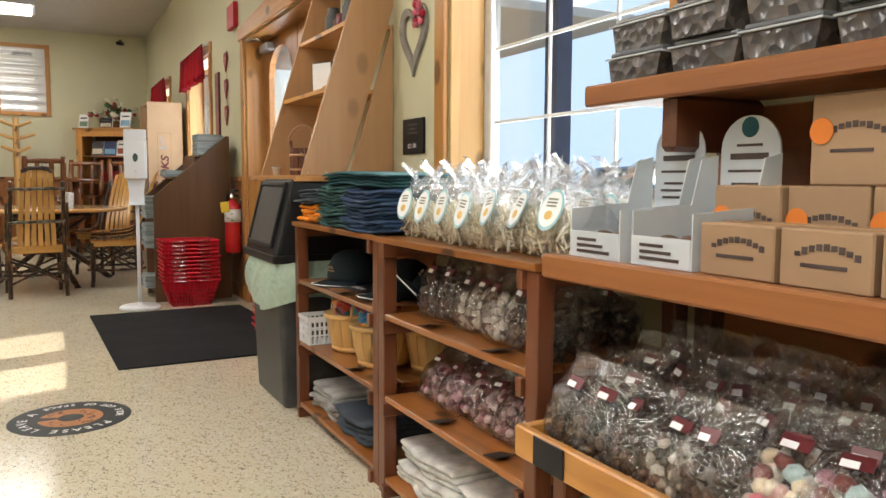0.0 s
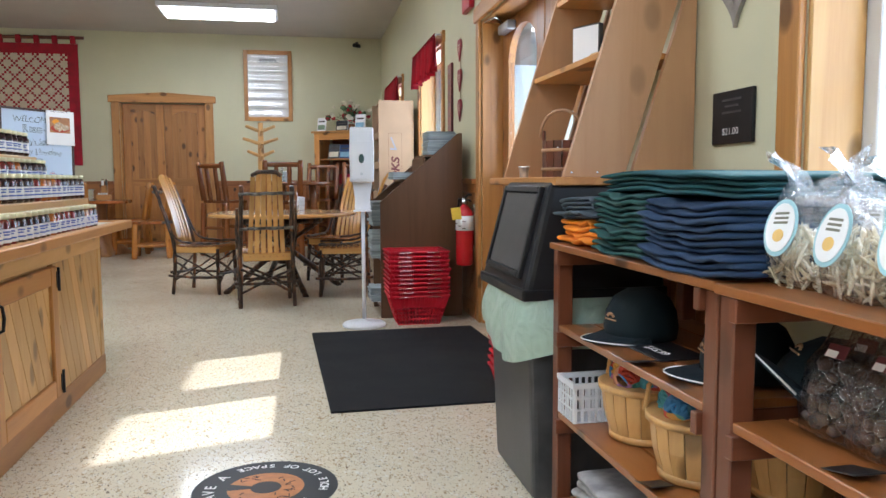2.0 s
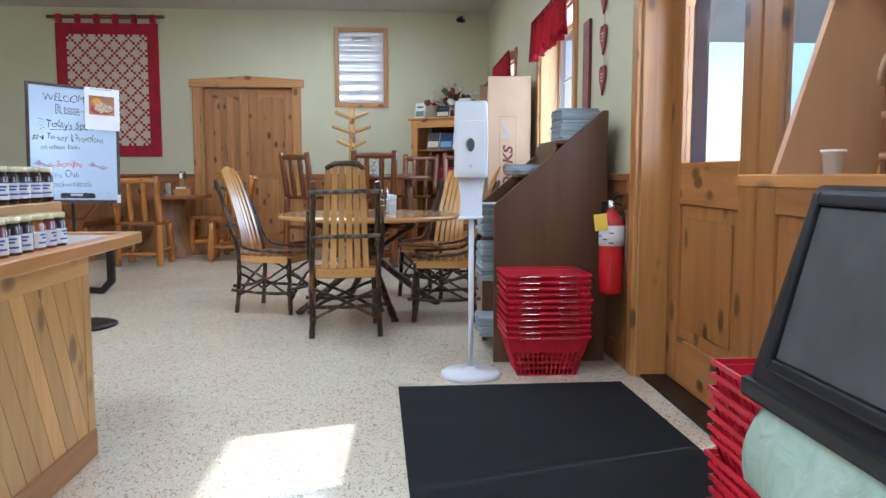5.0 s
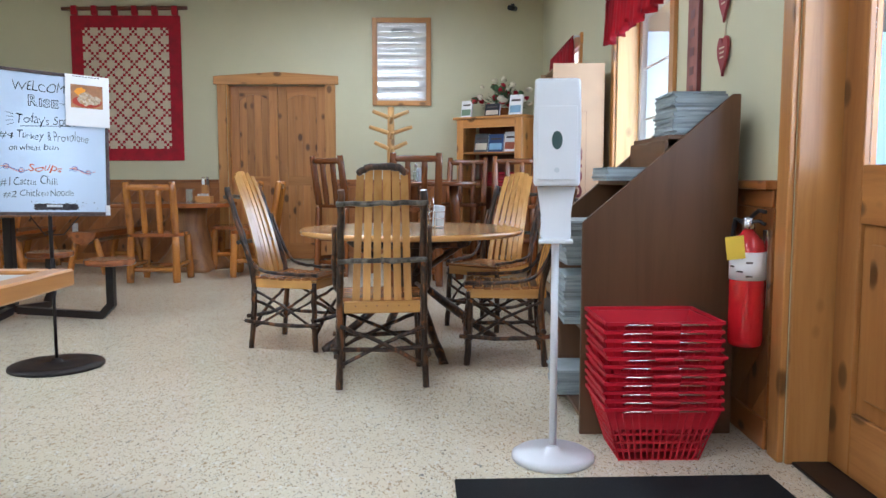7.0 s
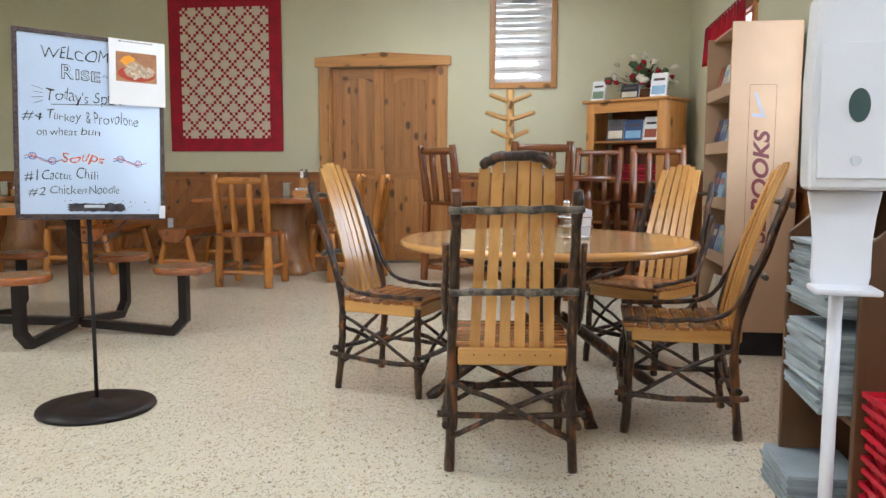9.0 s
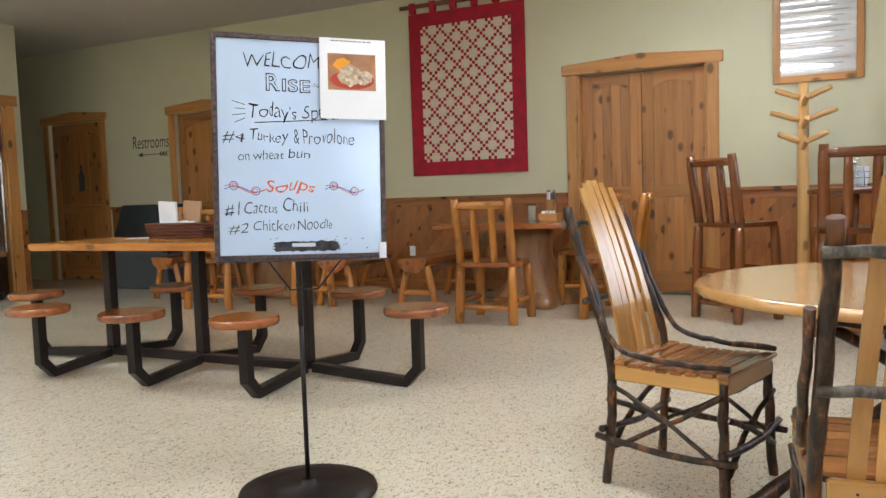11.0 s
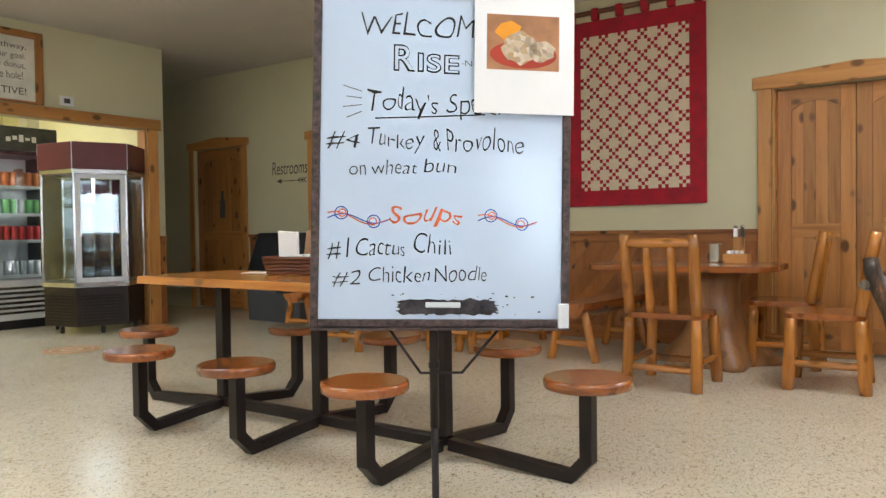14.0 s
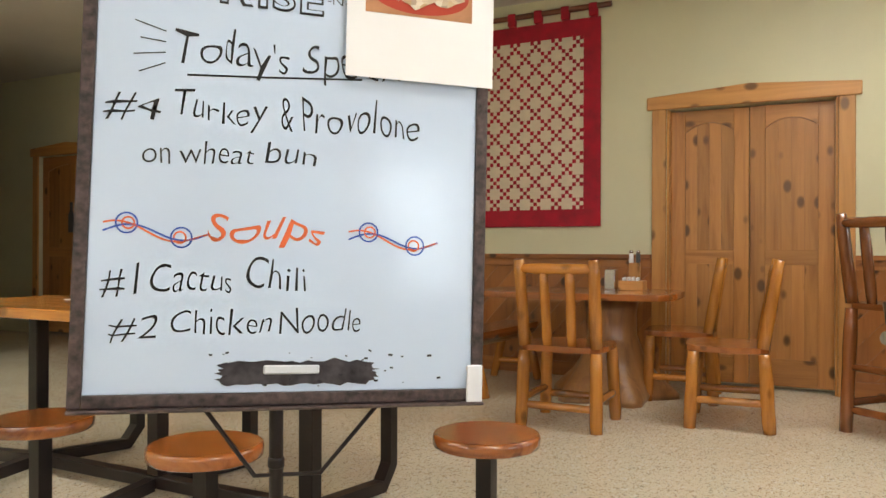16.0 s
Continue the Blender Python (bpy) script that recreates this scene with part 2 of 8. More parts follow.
GOLD = plain("orange_cloth", (0.80, 0.24, 0.008), 0.9, var=0.15, scale=14, bumpy=0.6)
GREYCLOTH = plain("grey_cloth", (0.34, 0.33, 0.32), 0.9, var=0.3, scale=20, bumpy=0.6)
WHITECLOTH = plain("white_cloth", (0.62, 0.60, 0.57), 0.9, var=0.3, scale=20, bumpy=0.6)
MAROON = plain("maroon_panel", (0.13, 0.022, 0.026), 0.35, var=0.1)
BLUEPOST = plain("blue_grey_paint", (0.07, 0.10, 0.20), 0.6)
SIDING = plain("white_siding", (0.78, 0.78, 0.74), 0.6, var=0.05)
ASPHALT = plain("asphalt", (0.10, 0.10, 0.10), 0.85, var=0.25, bumpy=0.4)


def clear(name, col=(1, 1, 1), rough=0.0, alpha=0.12):
    """A thin clear pane: mostly see-through, with a glossy skin."""
    m, nt, b = nodes_of(name, rough)
    out = nt.nodes["Material Output"]
    tr = add(nt, "ShaderNodeBsdfTransparent", Color=(*col, 1))
    gl = add(nt, "ShaderNodeBsdfGlossy", Roughness=max(rough, 0.02))
    fr = add(nt, "ShaderNodeLayerWeight", Blend=0.5)
    mx = nt.nodes.new("ShaderNodeMixShader")
    pw = nt.nodes.new("ShaderNodeMath")
    pw.operation = "POWER"
    pw.inputs[1].default_value = 5.0
    nt.links.new(fr.outputs["Facing"], pw.inputs[0])
    mn = nt.nodes.new("ShaderNodeMath")
    mn.operation = "ADD"
    mn.inputs[1].default_value = 0.02 + alpha * 0.2
    nt.links.new(pw.outputs[0], mn.inputs[0])
    nt.links.new(mn.outputs[0], mx.inputs[0])
    nt.links.new(tr.outputs[0], mx.inputs[1])
    nt.links.new(gl.outputs[0], mx.inputs[2])
    nt.links.new(mx.outputs[0], out.inputs["Surface"])
    return m


GLASS = clear("window_glass")
CASEGLASS = clear("case_glass", (0.90, 0.95, 0.94), 0.0, 0.35)


def cellophane(name, tint, haze, scale=30.0):
    """Crinkled clear film: see-through with a wrinkled glossy skin."""
    m, nt, b = nodes_of(name, 0.12)
    out = nt.nodes["Material Output"]
    v, _ = coords(nt)
    n = add(nt, "ShaderNodeTexNoise", Scale=scale, Detail=3.0, Distortion=1.5)
    nt.links.new(v, n.inputs["Vector"])
    bp = add(nt, "ShaderNodeBump", Strength=0.9, Distance=0.01)
    nt.links.new(n.outputs[0], bp.inputs["Height"])
    gl = add(nt, "ShaderNodeBsdfGlossy", Roughness=0.12)
    nt.links.new(bp.outputs[0], gl.inputs["Normal"])
    df = add(nt, "ShaderNodeBsdfTranslucent", Color=(*tint, 1))
    tr = add(nt, "ShaderNodeBsdfTransparent")
    m1 = add(nt, "ShaderNodeMixShader", Fac=haze)
    nt.links.new(tr.outputs[0], m1.inputs[1])
    nt.links.new(df.outputs[0], m1.inputs[2])
    lw = add(nt, "ShaderNodeLayerWeight", Blend=0.5)
    nt.links.new(bp.outputs[0], lw.inputs["Normal"])
    pw = nt.nodes.new("ShaderNodeMath")
    pw.operation = "POWER"
    pw.inputs[1].default_value = 3.0
    nt.links.new(lw.outputs["Facing"], pw.inputs[0])
    ad = nt.nodes.new("ShaderNodeMath")
    ad.inputs[1].default_value = 0.13
    ad.use_clamp = True
    nt.links.new(pw.outputs[0], ad.inputs[0])
    m2 = nt.nodes.new("ShaderNodeMixShader")
    nt.links.new(ad.outputs[0], m2.inputs[0])
    nt.links.new(m1.outputs[0], m2.inputs[1])
    nt.links.new(gl.outputs[0], m2.inputs[2])
    nt.links.new(m2.outputs[0], out.inputs["Surface"])
    return m


FILM = cellophane("cellophane", (0.9, 0.92, 0.95), 0.05, 38.0)
def liner():
    m, nt, b = nodes_of("green_bin_liner", 0.3)
    v, _ = coords(nt)
    n = add(nt, "ShaderNodeTexNoise", Scale=14.0, Detail=4.0, Distortion=1.5)
    nt.links.new(v, n.inputs["Vector"])
    nt.links.new(ramp(nt, n.outputs[0], [(0.3, (0.42, 0.58, 0.46)), (0.7, (0.58, 0.74, 0.62))]), b.inputs["Base Color"])
    b.inputs["Transmission Weight"].default_value = 0.25
    bump(nt, b, n.outputs[0], 0.6, 0.02)
    return m


LINER = liner()


def speckled(name, cols, scale, rough=0.6, bumpy=0.6):
    """Loose small pieces: cells of several colours."""
    m, nt, b = nodes_of(name, rough)
    v, _ = coords(nt)
    vo = add(nt, "ShaderNodeTexVoronoi", Scale=scale)
    nt.links.new(v, vo.inputs["Vector"])
    sp = nt.nodes.new("ShaderNodeSeparateColor")
    nt.links.new(vo.outputs["Color"], sp.inputs[0])
    k = len(cols)
    col = ramp(nt, sp.outputs[0], [((i + 0.5) / k, c) for i, c in enumerate(cols)])
    nt.links.new(col, b.inputs["Base Color"])
    bump(nt, b, vo.outputs["Distance"], bumpy, 0.01)
    return m


CROWN = cellophane("gathered_cellophane", (0.80, 0.88, 0.98), 0.14, 40.0)


def islands(name, cols, rough=0.4):
    """Loose pieces, each of one colour picked by chance."""
    m, nt, b = nodes_of(name, rough)
    g = nt.nodes.new("ShaderNodeNewGeometry")
    k = len(cols)
    col = ramp(nt, g.outputs["Random Per Island"], [((i + 0.5) / k, c) for i, c in enumerate(cols)])
    v, _ = coords(nt)
    n = add(nt, "ShaderNodeTexNoise", Scale=60.0, Detail=3.0)
    nt.links.new(v, n.inputs["Vector"])
    nt.links.new(mixc(nt, 0.35, col, ramp(nt, n.outputs[0], [(0.3, (0.35, 0.3, 0.28)), (0.7, (1, 1, 1))]), "MULTIPLY"), b.inputs["Base Color"])
    return m


NOODLE = islands("dry_noodles", [(0.70, 0.60, 0.40), (0.78, 0.70, 0.50), (0.62, 0.50, 0.32), (0.82, 0.76, 0.60)], 0.5)
CHOC = islands("dark_sweets", [(0.03, 0.016, 0.012), (0.06, 0.032, 0.024), (0.02, 0.014, 0.012), (0.10, 0.055, 0.04)], 0.3)
MIXED = islands("pale_sweets", [(0.62, 0.56, 0.48), (0.70, 0.66, 0.60), (0.45, 0.36, 0.28), (0.12, 0.06, 0.045)], 0.4)
PINK = islands("pink_sweets", [(0.42, 0.13, 0.18), (0.52, 0.24, 0.28), (0.22, 0.06, 0.08), (0.55, 0.38, 0.38)], 0.4)
TAFFY = islands("pastel_taffy", [(0.60, 0.16, 0.20), (0.30, 0.58, 0.60), (0.78, 0.74, 0.70), (0.76, 0.56, 0.22), (0.70, 0.34, 0.42), (0.25, 0.06, 0.05)], 0.4)
YARN = speckled("bright_yarn", [(0.55, 0.07, 0.04), (0.04, 0.16, 0.42), (0.10, 0.36, 0.26), (0.42, 0.14, 0.36), (0.60, 0.30, 0.06)], 18, 0.9)
BREAD = speckled("packed_loaf", [(0.060, 0.055, 0.055), (0.10, 0.085, 0.075), (0.045, 0.042, 0.045), (0.13, 0.11, 0.10)], 45, 0.25)
GLOW = bpy.data.materials.new("lamp_diffuser")
GLOW.use_nodes = True
GLOW.node_tree.nodes["Principled BSDF"].inputs["Emission Color"].default_value = (1, 0.98, 0.94, 1)
GLOW.node_tree.nodes["Principled BSDF"].inputs["Emission Strength"].default_value = 6.0

# ---- mesh helpers ----
def box(bm, x0, y0, z0, x1, y1, z1, m=None):
    vs = [bm.verts.new(Vector(p) if m is None else m @ Vector(p)) for p in ((x0, y0, z0), (x1, y0, z0), (x1, y1, z0), (x0, y1, z0), (x0, y0, z1), (x1, y0, z1), (x1, y1, z1), (x0, y1, z1))]
    for f in ((3, 2, 1, 0), (4, 5, 6, 7), (0, 1, 5, 4), (1, 2, 6, 5), (2, 3, 7, 6), (3, 0, 4, 7)):
        bm.faces.new([vs[i] for i in f])
    return vs


def rounded(bm, width=0.004, segs=2):
    bmesh.ops.bevel(bm, geom=list(bm.edges), offset=width, segments=segs, affect="EDGES", clamp_overlap=True, profile=0.6)


def rbox(x0, y0, z0, x1, y1, z1, r=0.004, segs=1, m=None):
    bm = bmesh.new()
    box(bm, x0, y0, z0, x1, y1, z1, m)
    rounded(bm, r, segs)
    return bm


def prism(bm, poly, depth, m):
    """Extrude a polygon of (u, v) by depth along the local z of m."""
    a = [bm.verts.new(m @ Vector((u, v, 0))) for u, v in poly]
    b = [bm.verts.new(m @ Vector((u, v, depth))) for u, v in poly]
    bm.faces.new(a[::-1])
    bm.faces.new(b)
    n = len(poly)
    for i in range(n):
        bm.faces.new((a[i], a[(i + 1) % n], b[(i + 1) % n], b[i]))


def tube(bm, pts, radii, seg=10, caps=True, wobble=0.0, rng=None):
    """A round bar through pts; radii a number or a list."""
    pts = [Vector(p) for p in pts]
    if isinstance(radii, (int, float)):
        radii = [radii] * len(pts)
    rings = []
    up = None
    for i, p in enumerate(pts):
        d = (pts[min(i + 1, len(pts) - 1)] - pts[max(i - 1, 0)]).normalized()
        if up is None:
            up = d.orthogonal().normalized()
        up = (up - d * up.dot(d)).normalized()
        side = d.cross(up)
        ring = []
        for k in range(seg):
            a = 2 * math.pi * k / seg
            r = radii[i] * (1 + (rng.uniform(-wobble, wobble) if rng else 0))
            ring.append(bm.verts.new(p + (up * math.cos(a) + side * math.sin(a)) * r))
        rings.append(ring)
    for a, b in zip(rings, rings[1:]):
        for k in range(seg):
            f = bm.faces.new((a[k], a[(k + 1) % seg], b[(k + 1) % seg], b[k]))
            f.smooth = True
    if caps:
        bm.faces.new(rings[0][::-1])
        bm.faces.new(rings[-1])


def lathe(bm, profile, seg=24, m=None):
    """Turn a profile of (r, z) about z; r of 0 closes it."""
    rings = []
    for r, z in profile:
        ring = []
        for k in range(seg):
            a = 2 * math.pi * k / seg
            p = Vector((r * math.cos(a), r * math.sin(a), z))
            ring.append(bm.verts.new(p if m is None else m @ p))
        rings.append(ring)
    for a, b in zip(rings, rings[1:]):
        for k in range(seg):
            bm.faces.new((a[k], a[(k + 1) % seg], b[(k + 1) % seg], b[k])).smooth = True
    bm.faces.new(rings[0][::-1])
    bm.faces.new(rings[-1])


def log_bar(a, b, r, rng, taper=0.0, seg=10, bend=0.0, steps=6):
    """A peeled log or branch from a to b, slightly uneven."""
    bm = bmesh.new()
    a, b = Vector(a), Vector(b)
    off = Vector((rng.uniform(-1, 1), rng.uniform(-1, 1), rng.uniform(-1, 1)))
    d = (b - a).normalized()
    off = (off - d * off.dot(d)).normalized() * bend
    pts, rad = [], []
    for i in range(steps + 1):
        f = i / steps
        pts.append(a.lerp(b, f) + off * math.sin(math.pi * f))
        rad.append(r * (1 - taper * f) * (1 + rng.uniform(-0.05, 0.05)))
    rad[0] *= 0.9
    rad[-1] *= 0.9
    tube(bm, pts, rad, seg, True, 0.03, rng)
    return bm


def mesh_of(name, bm, material):
    bmesh.ops.recalc_face_normals(bm, faces=list(bm.faces))
    me = bpy.data.meshes.new(name)
    bm.to_mesh(me)
    bm.free()
    me.materials.append(material)
    return me


def part(name, bm, material, parent=None, label=""):
    ob = new(name, mesh_of(name, bm, material))
    if parent is not None:
        ob.parent = parent
    if label:
        tagged(ob, label)
    return ob


def thing(name, label, category, m=None, group="", kind=""):
    ob = new(name)
    ob.empty_display_size = 0.1
    if m is not None:
        ob.matrix_basis = m
    return tagged(ob, label, category, group, kind)


def solid(name, bm, material, label, category, group="", kind="", m=None):
    ob = part(name, bm, material)
    if m is not None:
        ob.matrix_basis = m
    return tagged(ob, label, category, group, kind)


def text_mesh(body, size, m, material, name, parent, extrude=0.0005, align="LEFT", shear=0.0, label="", xscale=1.0, bold=0.0):
    cu = bpy.data.curves.new(name, "FONT")
    cu.body, cu.size, cu.extrude, cu.align_x, cu.shear, cu.offset = body, size, extrude, align, shear, bold
    ob = new(name, cu)
    dg = bpy.context.evaluated_depsgraph_get()
    dg.update()
    me = bpy.data.meshes.new_from_object(ob.evaluated_get(dg))
    bpy.data.objects.remove(ob)
    me.materials.clear()
    me.materials.append(material)
    o2 = new(name, me)
    o2.parent = parent
    o2.matrix_basis = m @ Matrix.Diagonal((xscale, 1, 1, 1))
    if label:
        tagged(o2, label)
    return o2


# ---- structure ----
FAR, CEIL_Z = 13.0, 3.19
RW = pose(1.41, 0, 0, 0, 0, -0.6)      # entrance wall: local x outwards, y along the wall
REV = 0.20                             # its thickness


def wall(name, m, length, height, thick, openings, material, s0=0.0, label=""):
    """Wall in the local y-z plane, thickness along +x, with rectangular openings (y0, y1, z0, z1)."""
    bm = bmesh.new()
    at = s0
    for y0, y1, z0, z1 in sorted(openings):
        box(bm, 0, at, 0, thick, y0, height)
        if z0 > 0.001:
            box(bm, 0, y0, 0, thick, y1, z0)
        if z1 < height - 0.001:
            box(bm, 0, y0, z1, thick, y1, height)
        at = y1
    box(bm, 0, at, 0, thick, length, height)
    return solid(name, bm, material, label or "pale yellow-green painted wall", "wall", kind="structure", m=m)


WIN_B, WIN_1, WIN_2, DOOR_O = (1.47, 2.70, 0.92, 2.15), (7.68, 9.0, 1.06, 2.2), (10.42, 11.75, 1.06, 2.2), (4.3, 6.2, 0.0, 2.1)
wall("wall_east", RW, FAR + 0.3, CEIL_Z + 0.2, REV, [WIN_B, DOOR_O, WIN_1, WIN_2], WALL, s0=-3.0)
# far wall, local y runs to -x
FWM = pose(1.9, FAR, 0, 0, 0, 90)       # local x -> +y, local y -> -x
DD = (1.9 + 1.095, 1.9 + 2.31, 0.0, 2.17)
RD2 = (1.9 + 6.58, 1.9 + 7.60, 0.0, 2.18)
RD1 = (1.9 + 8.94, 1.9 + 9.97, 0.0, 2.2)
wall("wall_north", FWM, 13.3, CEIL_Z + 0.2, 0.2, [DD, RD2, RD1], WALL)
# wall with the wide opening to the cold-drink room, facing +x
LWM = pose(-8.7, 11.65, 0, 0, 0, 180)   # local x -> -x, local y -> -y
wall("wall_west", LWM, 14.65, CEIL_Z + 0.2, 0.15, [(0.22, 3.6, 0, 2.24)], WALL)
bm = bmesh.new()
box(bm, -11.2, 11.50, 0, -8.85, 11.65, CEIL_Z + 0.2)
solid("wall_passage", bm, WALL, "pale wall along the restroom passage", "wall", kind="structure")
bm = bmesh.new()
box(bm, -11.4, 11.3, 0, -11.2, 13.2, CEIL_Z + 0.2)
solid("wall_passage_end", bm, WALL, "pale wall closing the restroom passage", "wall", kind="structure")
bm = bmesh.new()
box(bm, -8.9, -3.2, 0, 1.9, -3.0, CEIL_Z + 0.2)
solid("wall_south", bm, WALL, "pale painted wall behind the shop", "wall", kind="structure")
bm = bmesh.new()
box(bm, -12.4, 7.4, 0, -12.2, 11.5, CEIL_Z + 0.2)
box(bm, -12.4, 7.2, 0, -8.85, 7.4, CEIL_Z + 0.2)
box(bm, -12.2, 11.46, 0, -8.86, 11.496, CEIL_Z + 0.2)
solid("wall_drink_room", bm, KWALL, "bright yellow painted wall of the drink room", "wall", kind="structure")
bm = bmesh.new()
box(bm, -12.4, -3.2, -0.2, 1.62, 13.2, 0.0)
solid("floor", bm, TERRAZZO, "waxed cream vinyl floor with brown and grey flecks", "floor", kind="structure")
bm = bmesh.new()
box(bm, -12.4, -3.2, CEIL_Z, 1.9, 13.2, CEIL_Z + 0.2)
solid("ceiling", bm, CEIL, "matt off-white ceiling", "ceiling", kind="structure")


def peaked_header(x0, x1, z, h, t, m, parent, wood_mat, rise=0.05):
    """A casing head with a low gable top; m maps (u along, v up, w out of the wall)."""
    bm = bmesh.new()
    c = (x0 + x1) / 2
    prism(bm, [(x0, z), (x1, z), (x1, z + h), (c, z + h + rise), (x0, z + h)], t, m)
    rounded(bm, 0.006, 1)
    return part("header", bm, wood_mat, parent)


def plank_panel(u0, u1, v0, v1, n, arch, depth, m, parent, mat):
    """n upright boards filling a panel whose top may rise in an arch."""
    w = (u1 - u0) / n
    for i in range(n):
        a, b = u0 + i * w + 0.002, u0 + (i + 1) * w - 0.002
        def top(u):
            f = (u - u0) / (u1 - u0) * 2 - 1
            return v1 - arch * f * f
        bm = bmesh.new()
        prism(bm, [(a, v0), (b, v0), (b, top(b)), ((a + b) / 2, top((a + b) / 2)), (a, top(a))], depth, m)
        part("board", bm, mat, parent)


def door_leaf(name, w, h, m, label, panels=True):
    """Two-panel plank door with an arched top panel. m maps (u, v, w out)."""
    d = thing(name, label, "door", m=m, kind="structure")
    I = Matrix.Identity(4)
    st, rail_b, rail_m = 0.11, 0.2, 0.16
    lock = h * 0.43
    bm = bmesh.new()
    box(bm, 0, 0, -0.03, w, h, 0.0)
    part("core", bm, DOOR["y"], d)
    for a, b in ((0, st), (w - st, w)):
        part("stile", rbox(a, 0, 0.0, b, h, 0.014, 0.003), DOOR["y"], d)
    part("rail", rbox(st, 0.0, 0.0, w - st, rail_b, 0.013, 0.003), DOOR["x"], d)
    part("rail", rbox(st, lock, 0.0, w - st, lock + rail_m * 0.7, 0.013, 0.003), DOOR["x"], d)
    bm = bmesh.new()
    n, arch, v1 = 10, 0.075, h - 0.1
    pts = [(st, h), (st, v1 - arch)]
    for i in range(1, n):
        f = i / n * 2 - 1
        pts.append((st + (w - 2 * st) * i / n, v1 - arch * f * f))
    pts += [(w - st, v1 - arch), (w - st, h)]
    prism(bm, pts, 0.013, I)
    part("top_rail", bm, DOOR["x"], d)
    plank_panel(st, w - st, rail_b, lock, 4, 0.0, 0.005, I, d, DOOR["y"])
    plank_panel(st, w - st, lock + rail_m * 0.7, v1 - 0.004, 4, arch, 0.005, I, d, DOOR["y"])
    return d


def casing(name, y0, y1, z1, m, label, w=0.11, t=0.022, rise=0.05, overhang=0.04, axis="y"):
    """Pine side casings and peaked head round an opening; m maps (u, v, w out)."""
    c = thing(name, label, "door trim", m=m, kind="structure")
    part("side_casing", rbox(y0 - w, 0, 0, y0, z1, t), PINE["y"], c)
    part("side_casing", rbox(y1, 0, 0, y1 + w, z1, t), PINE["y"], c)
    peaked_header(y0 - w - overhang, y1 + w + overhang, z1, 0.1, t + 0.008, Matrix.Identity(4), c, PINE["x"], rise)
    return c


# (u, v, w) frame on the far wall: u along +x, v up, w towards the room
FU = Matrix(((1, 0, 0, 0), (0, 0, -1, FAR), (0, 1, 0, 0), (0, 0, 0, 1)))
casing("trim_double_door", -2.31, -1.095, 2.17, FU, "knotty pine casing with a low peaked head", w=0.11)
for u0, u1 in ((-2.288, -1.705), (-1.70, -1.117)):
    door_leaf("door_storage", u1 - u0, 2.13, FU @ pose(u0, 0.03, -0.095), "closed knotty pine plank door with arched panels")
for a, b in ((-2.309, -2.290), (-1.115, -1.096)):
    tagged(solid("jamb_storage", rbox(a, 0, -0.12, b, 2.168, -0.001), PINE["y"], "knotty pine door jamb", "door trim", kind="structure", m=FU))
casing("trim_restroom", -7.60, -6.58, 2.18, FU, "knotty pine casing round the restroom doorway", w=0.10)
door_leaf("door_restroom", 1.01, 2.15, FU @ pose(-7.595, 0.02, -0.06), "closed knotty pine plank restroom door")
casing("trim_passage_door", -9.97, -8.94, 2.2, FU, "knotty pine casing round the passage door", w=0.10)
door_leaf("door_passage", 1.02, 2.17, FU @ pose(-9.965, 0.02, -0.06), "closed knotty pine plank door with a small bottle sign")
# restroom doorway sides and closed backs
bm = bmesh.new()
box(bm, -10.2, 13.21, 0, -0.9, 13.3, 2.4)
solid("wall_behind_doors", bm, WALL, "plain wall closing the doorways", "wall", kind="structure")

# wide opening trim on the west wall: u along -y... frame (u, v, w): u = +y
LU = Matrix(((0, 0, 1, -8.7), (1, 0, 0, 0), (0, 1, 0, 0), (0, 0, 0, 1)))
oc = thing("trim_opening", "knotty pine casing round the wide opening", "trim", m=LU, kind="structure")
part("side_casing", rbox(11.43, 0, 0, 11.56, 2.24, 0.025), PINE["y"], oc)
part("head_casing", rbox(8.0, 2.24, 0, 11.60, 2.36, 0.03), PINE["x"], oc)
part("jamb", rbox(11.405, 0, -0.15, 11.43, 2.24, 0.0), PINE["y"], oc)

# diagonal-board wainscot
def clip(poly, u0, u1, v0, v1):
    def half(pts, ax, lim, keep_less):
        out = []
        for i in range(len(pts)):
            p, q = pts[i], pts[(i + 1) % len(pts)]
            ip = p[ax] <= lim if keep_less else p[ax] >= lim
            iq = q[ax] <= lim if keep_less else q[ax] >= lim
            if ip:
                out.append(p)
            if ip != iq:
                f = (lim - p[ax]) / (q[ax] - p[ax])
                out.append((p[0] + f * (q[0] - p[0]), p[1] + f * (q[1] - p[1])))
        return out
    for ax, lim, less in ((0, u0, False), (0, u1, True), (1, v0, False), (1, v1, True)):
        poly = half(poly, ax, lim, less)
        if len(poly) < 3:
            return []
    return poly


def diagonal_boards(u0, u1, v0, v1, lean, bw, depth, parent, mat, name="board"):
    """Boards leaning by dx = lean * dz, clipped to a panel."""
    step = bw * math.sqrt(1 + lean * lean)
    h = v1 - v0
    u = u0 - abs(lean) * h - step
    while u < u1 + abs(lean) * h + step:
        poly = clip([(u + 0.002, v0), (u + step - 0.002, v0), (u + step - 0.002 + lean * h, v1), (u + 0.002 + lean * h, v1)], u0, u1, v0, v1)
        if poly:
            bm = bmesh.new()
            prism(bm, poly, depth, Matrix.Identity(4))
            ob = part(name, bm, mat, parent)
        u += step


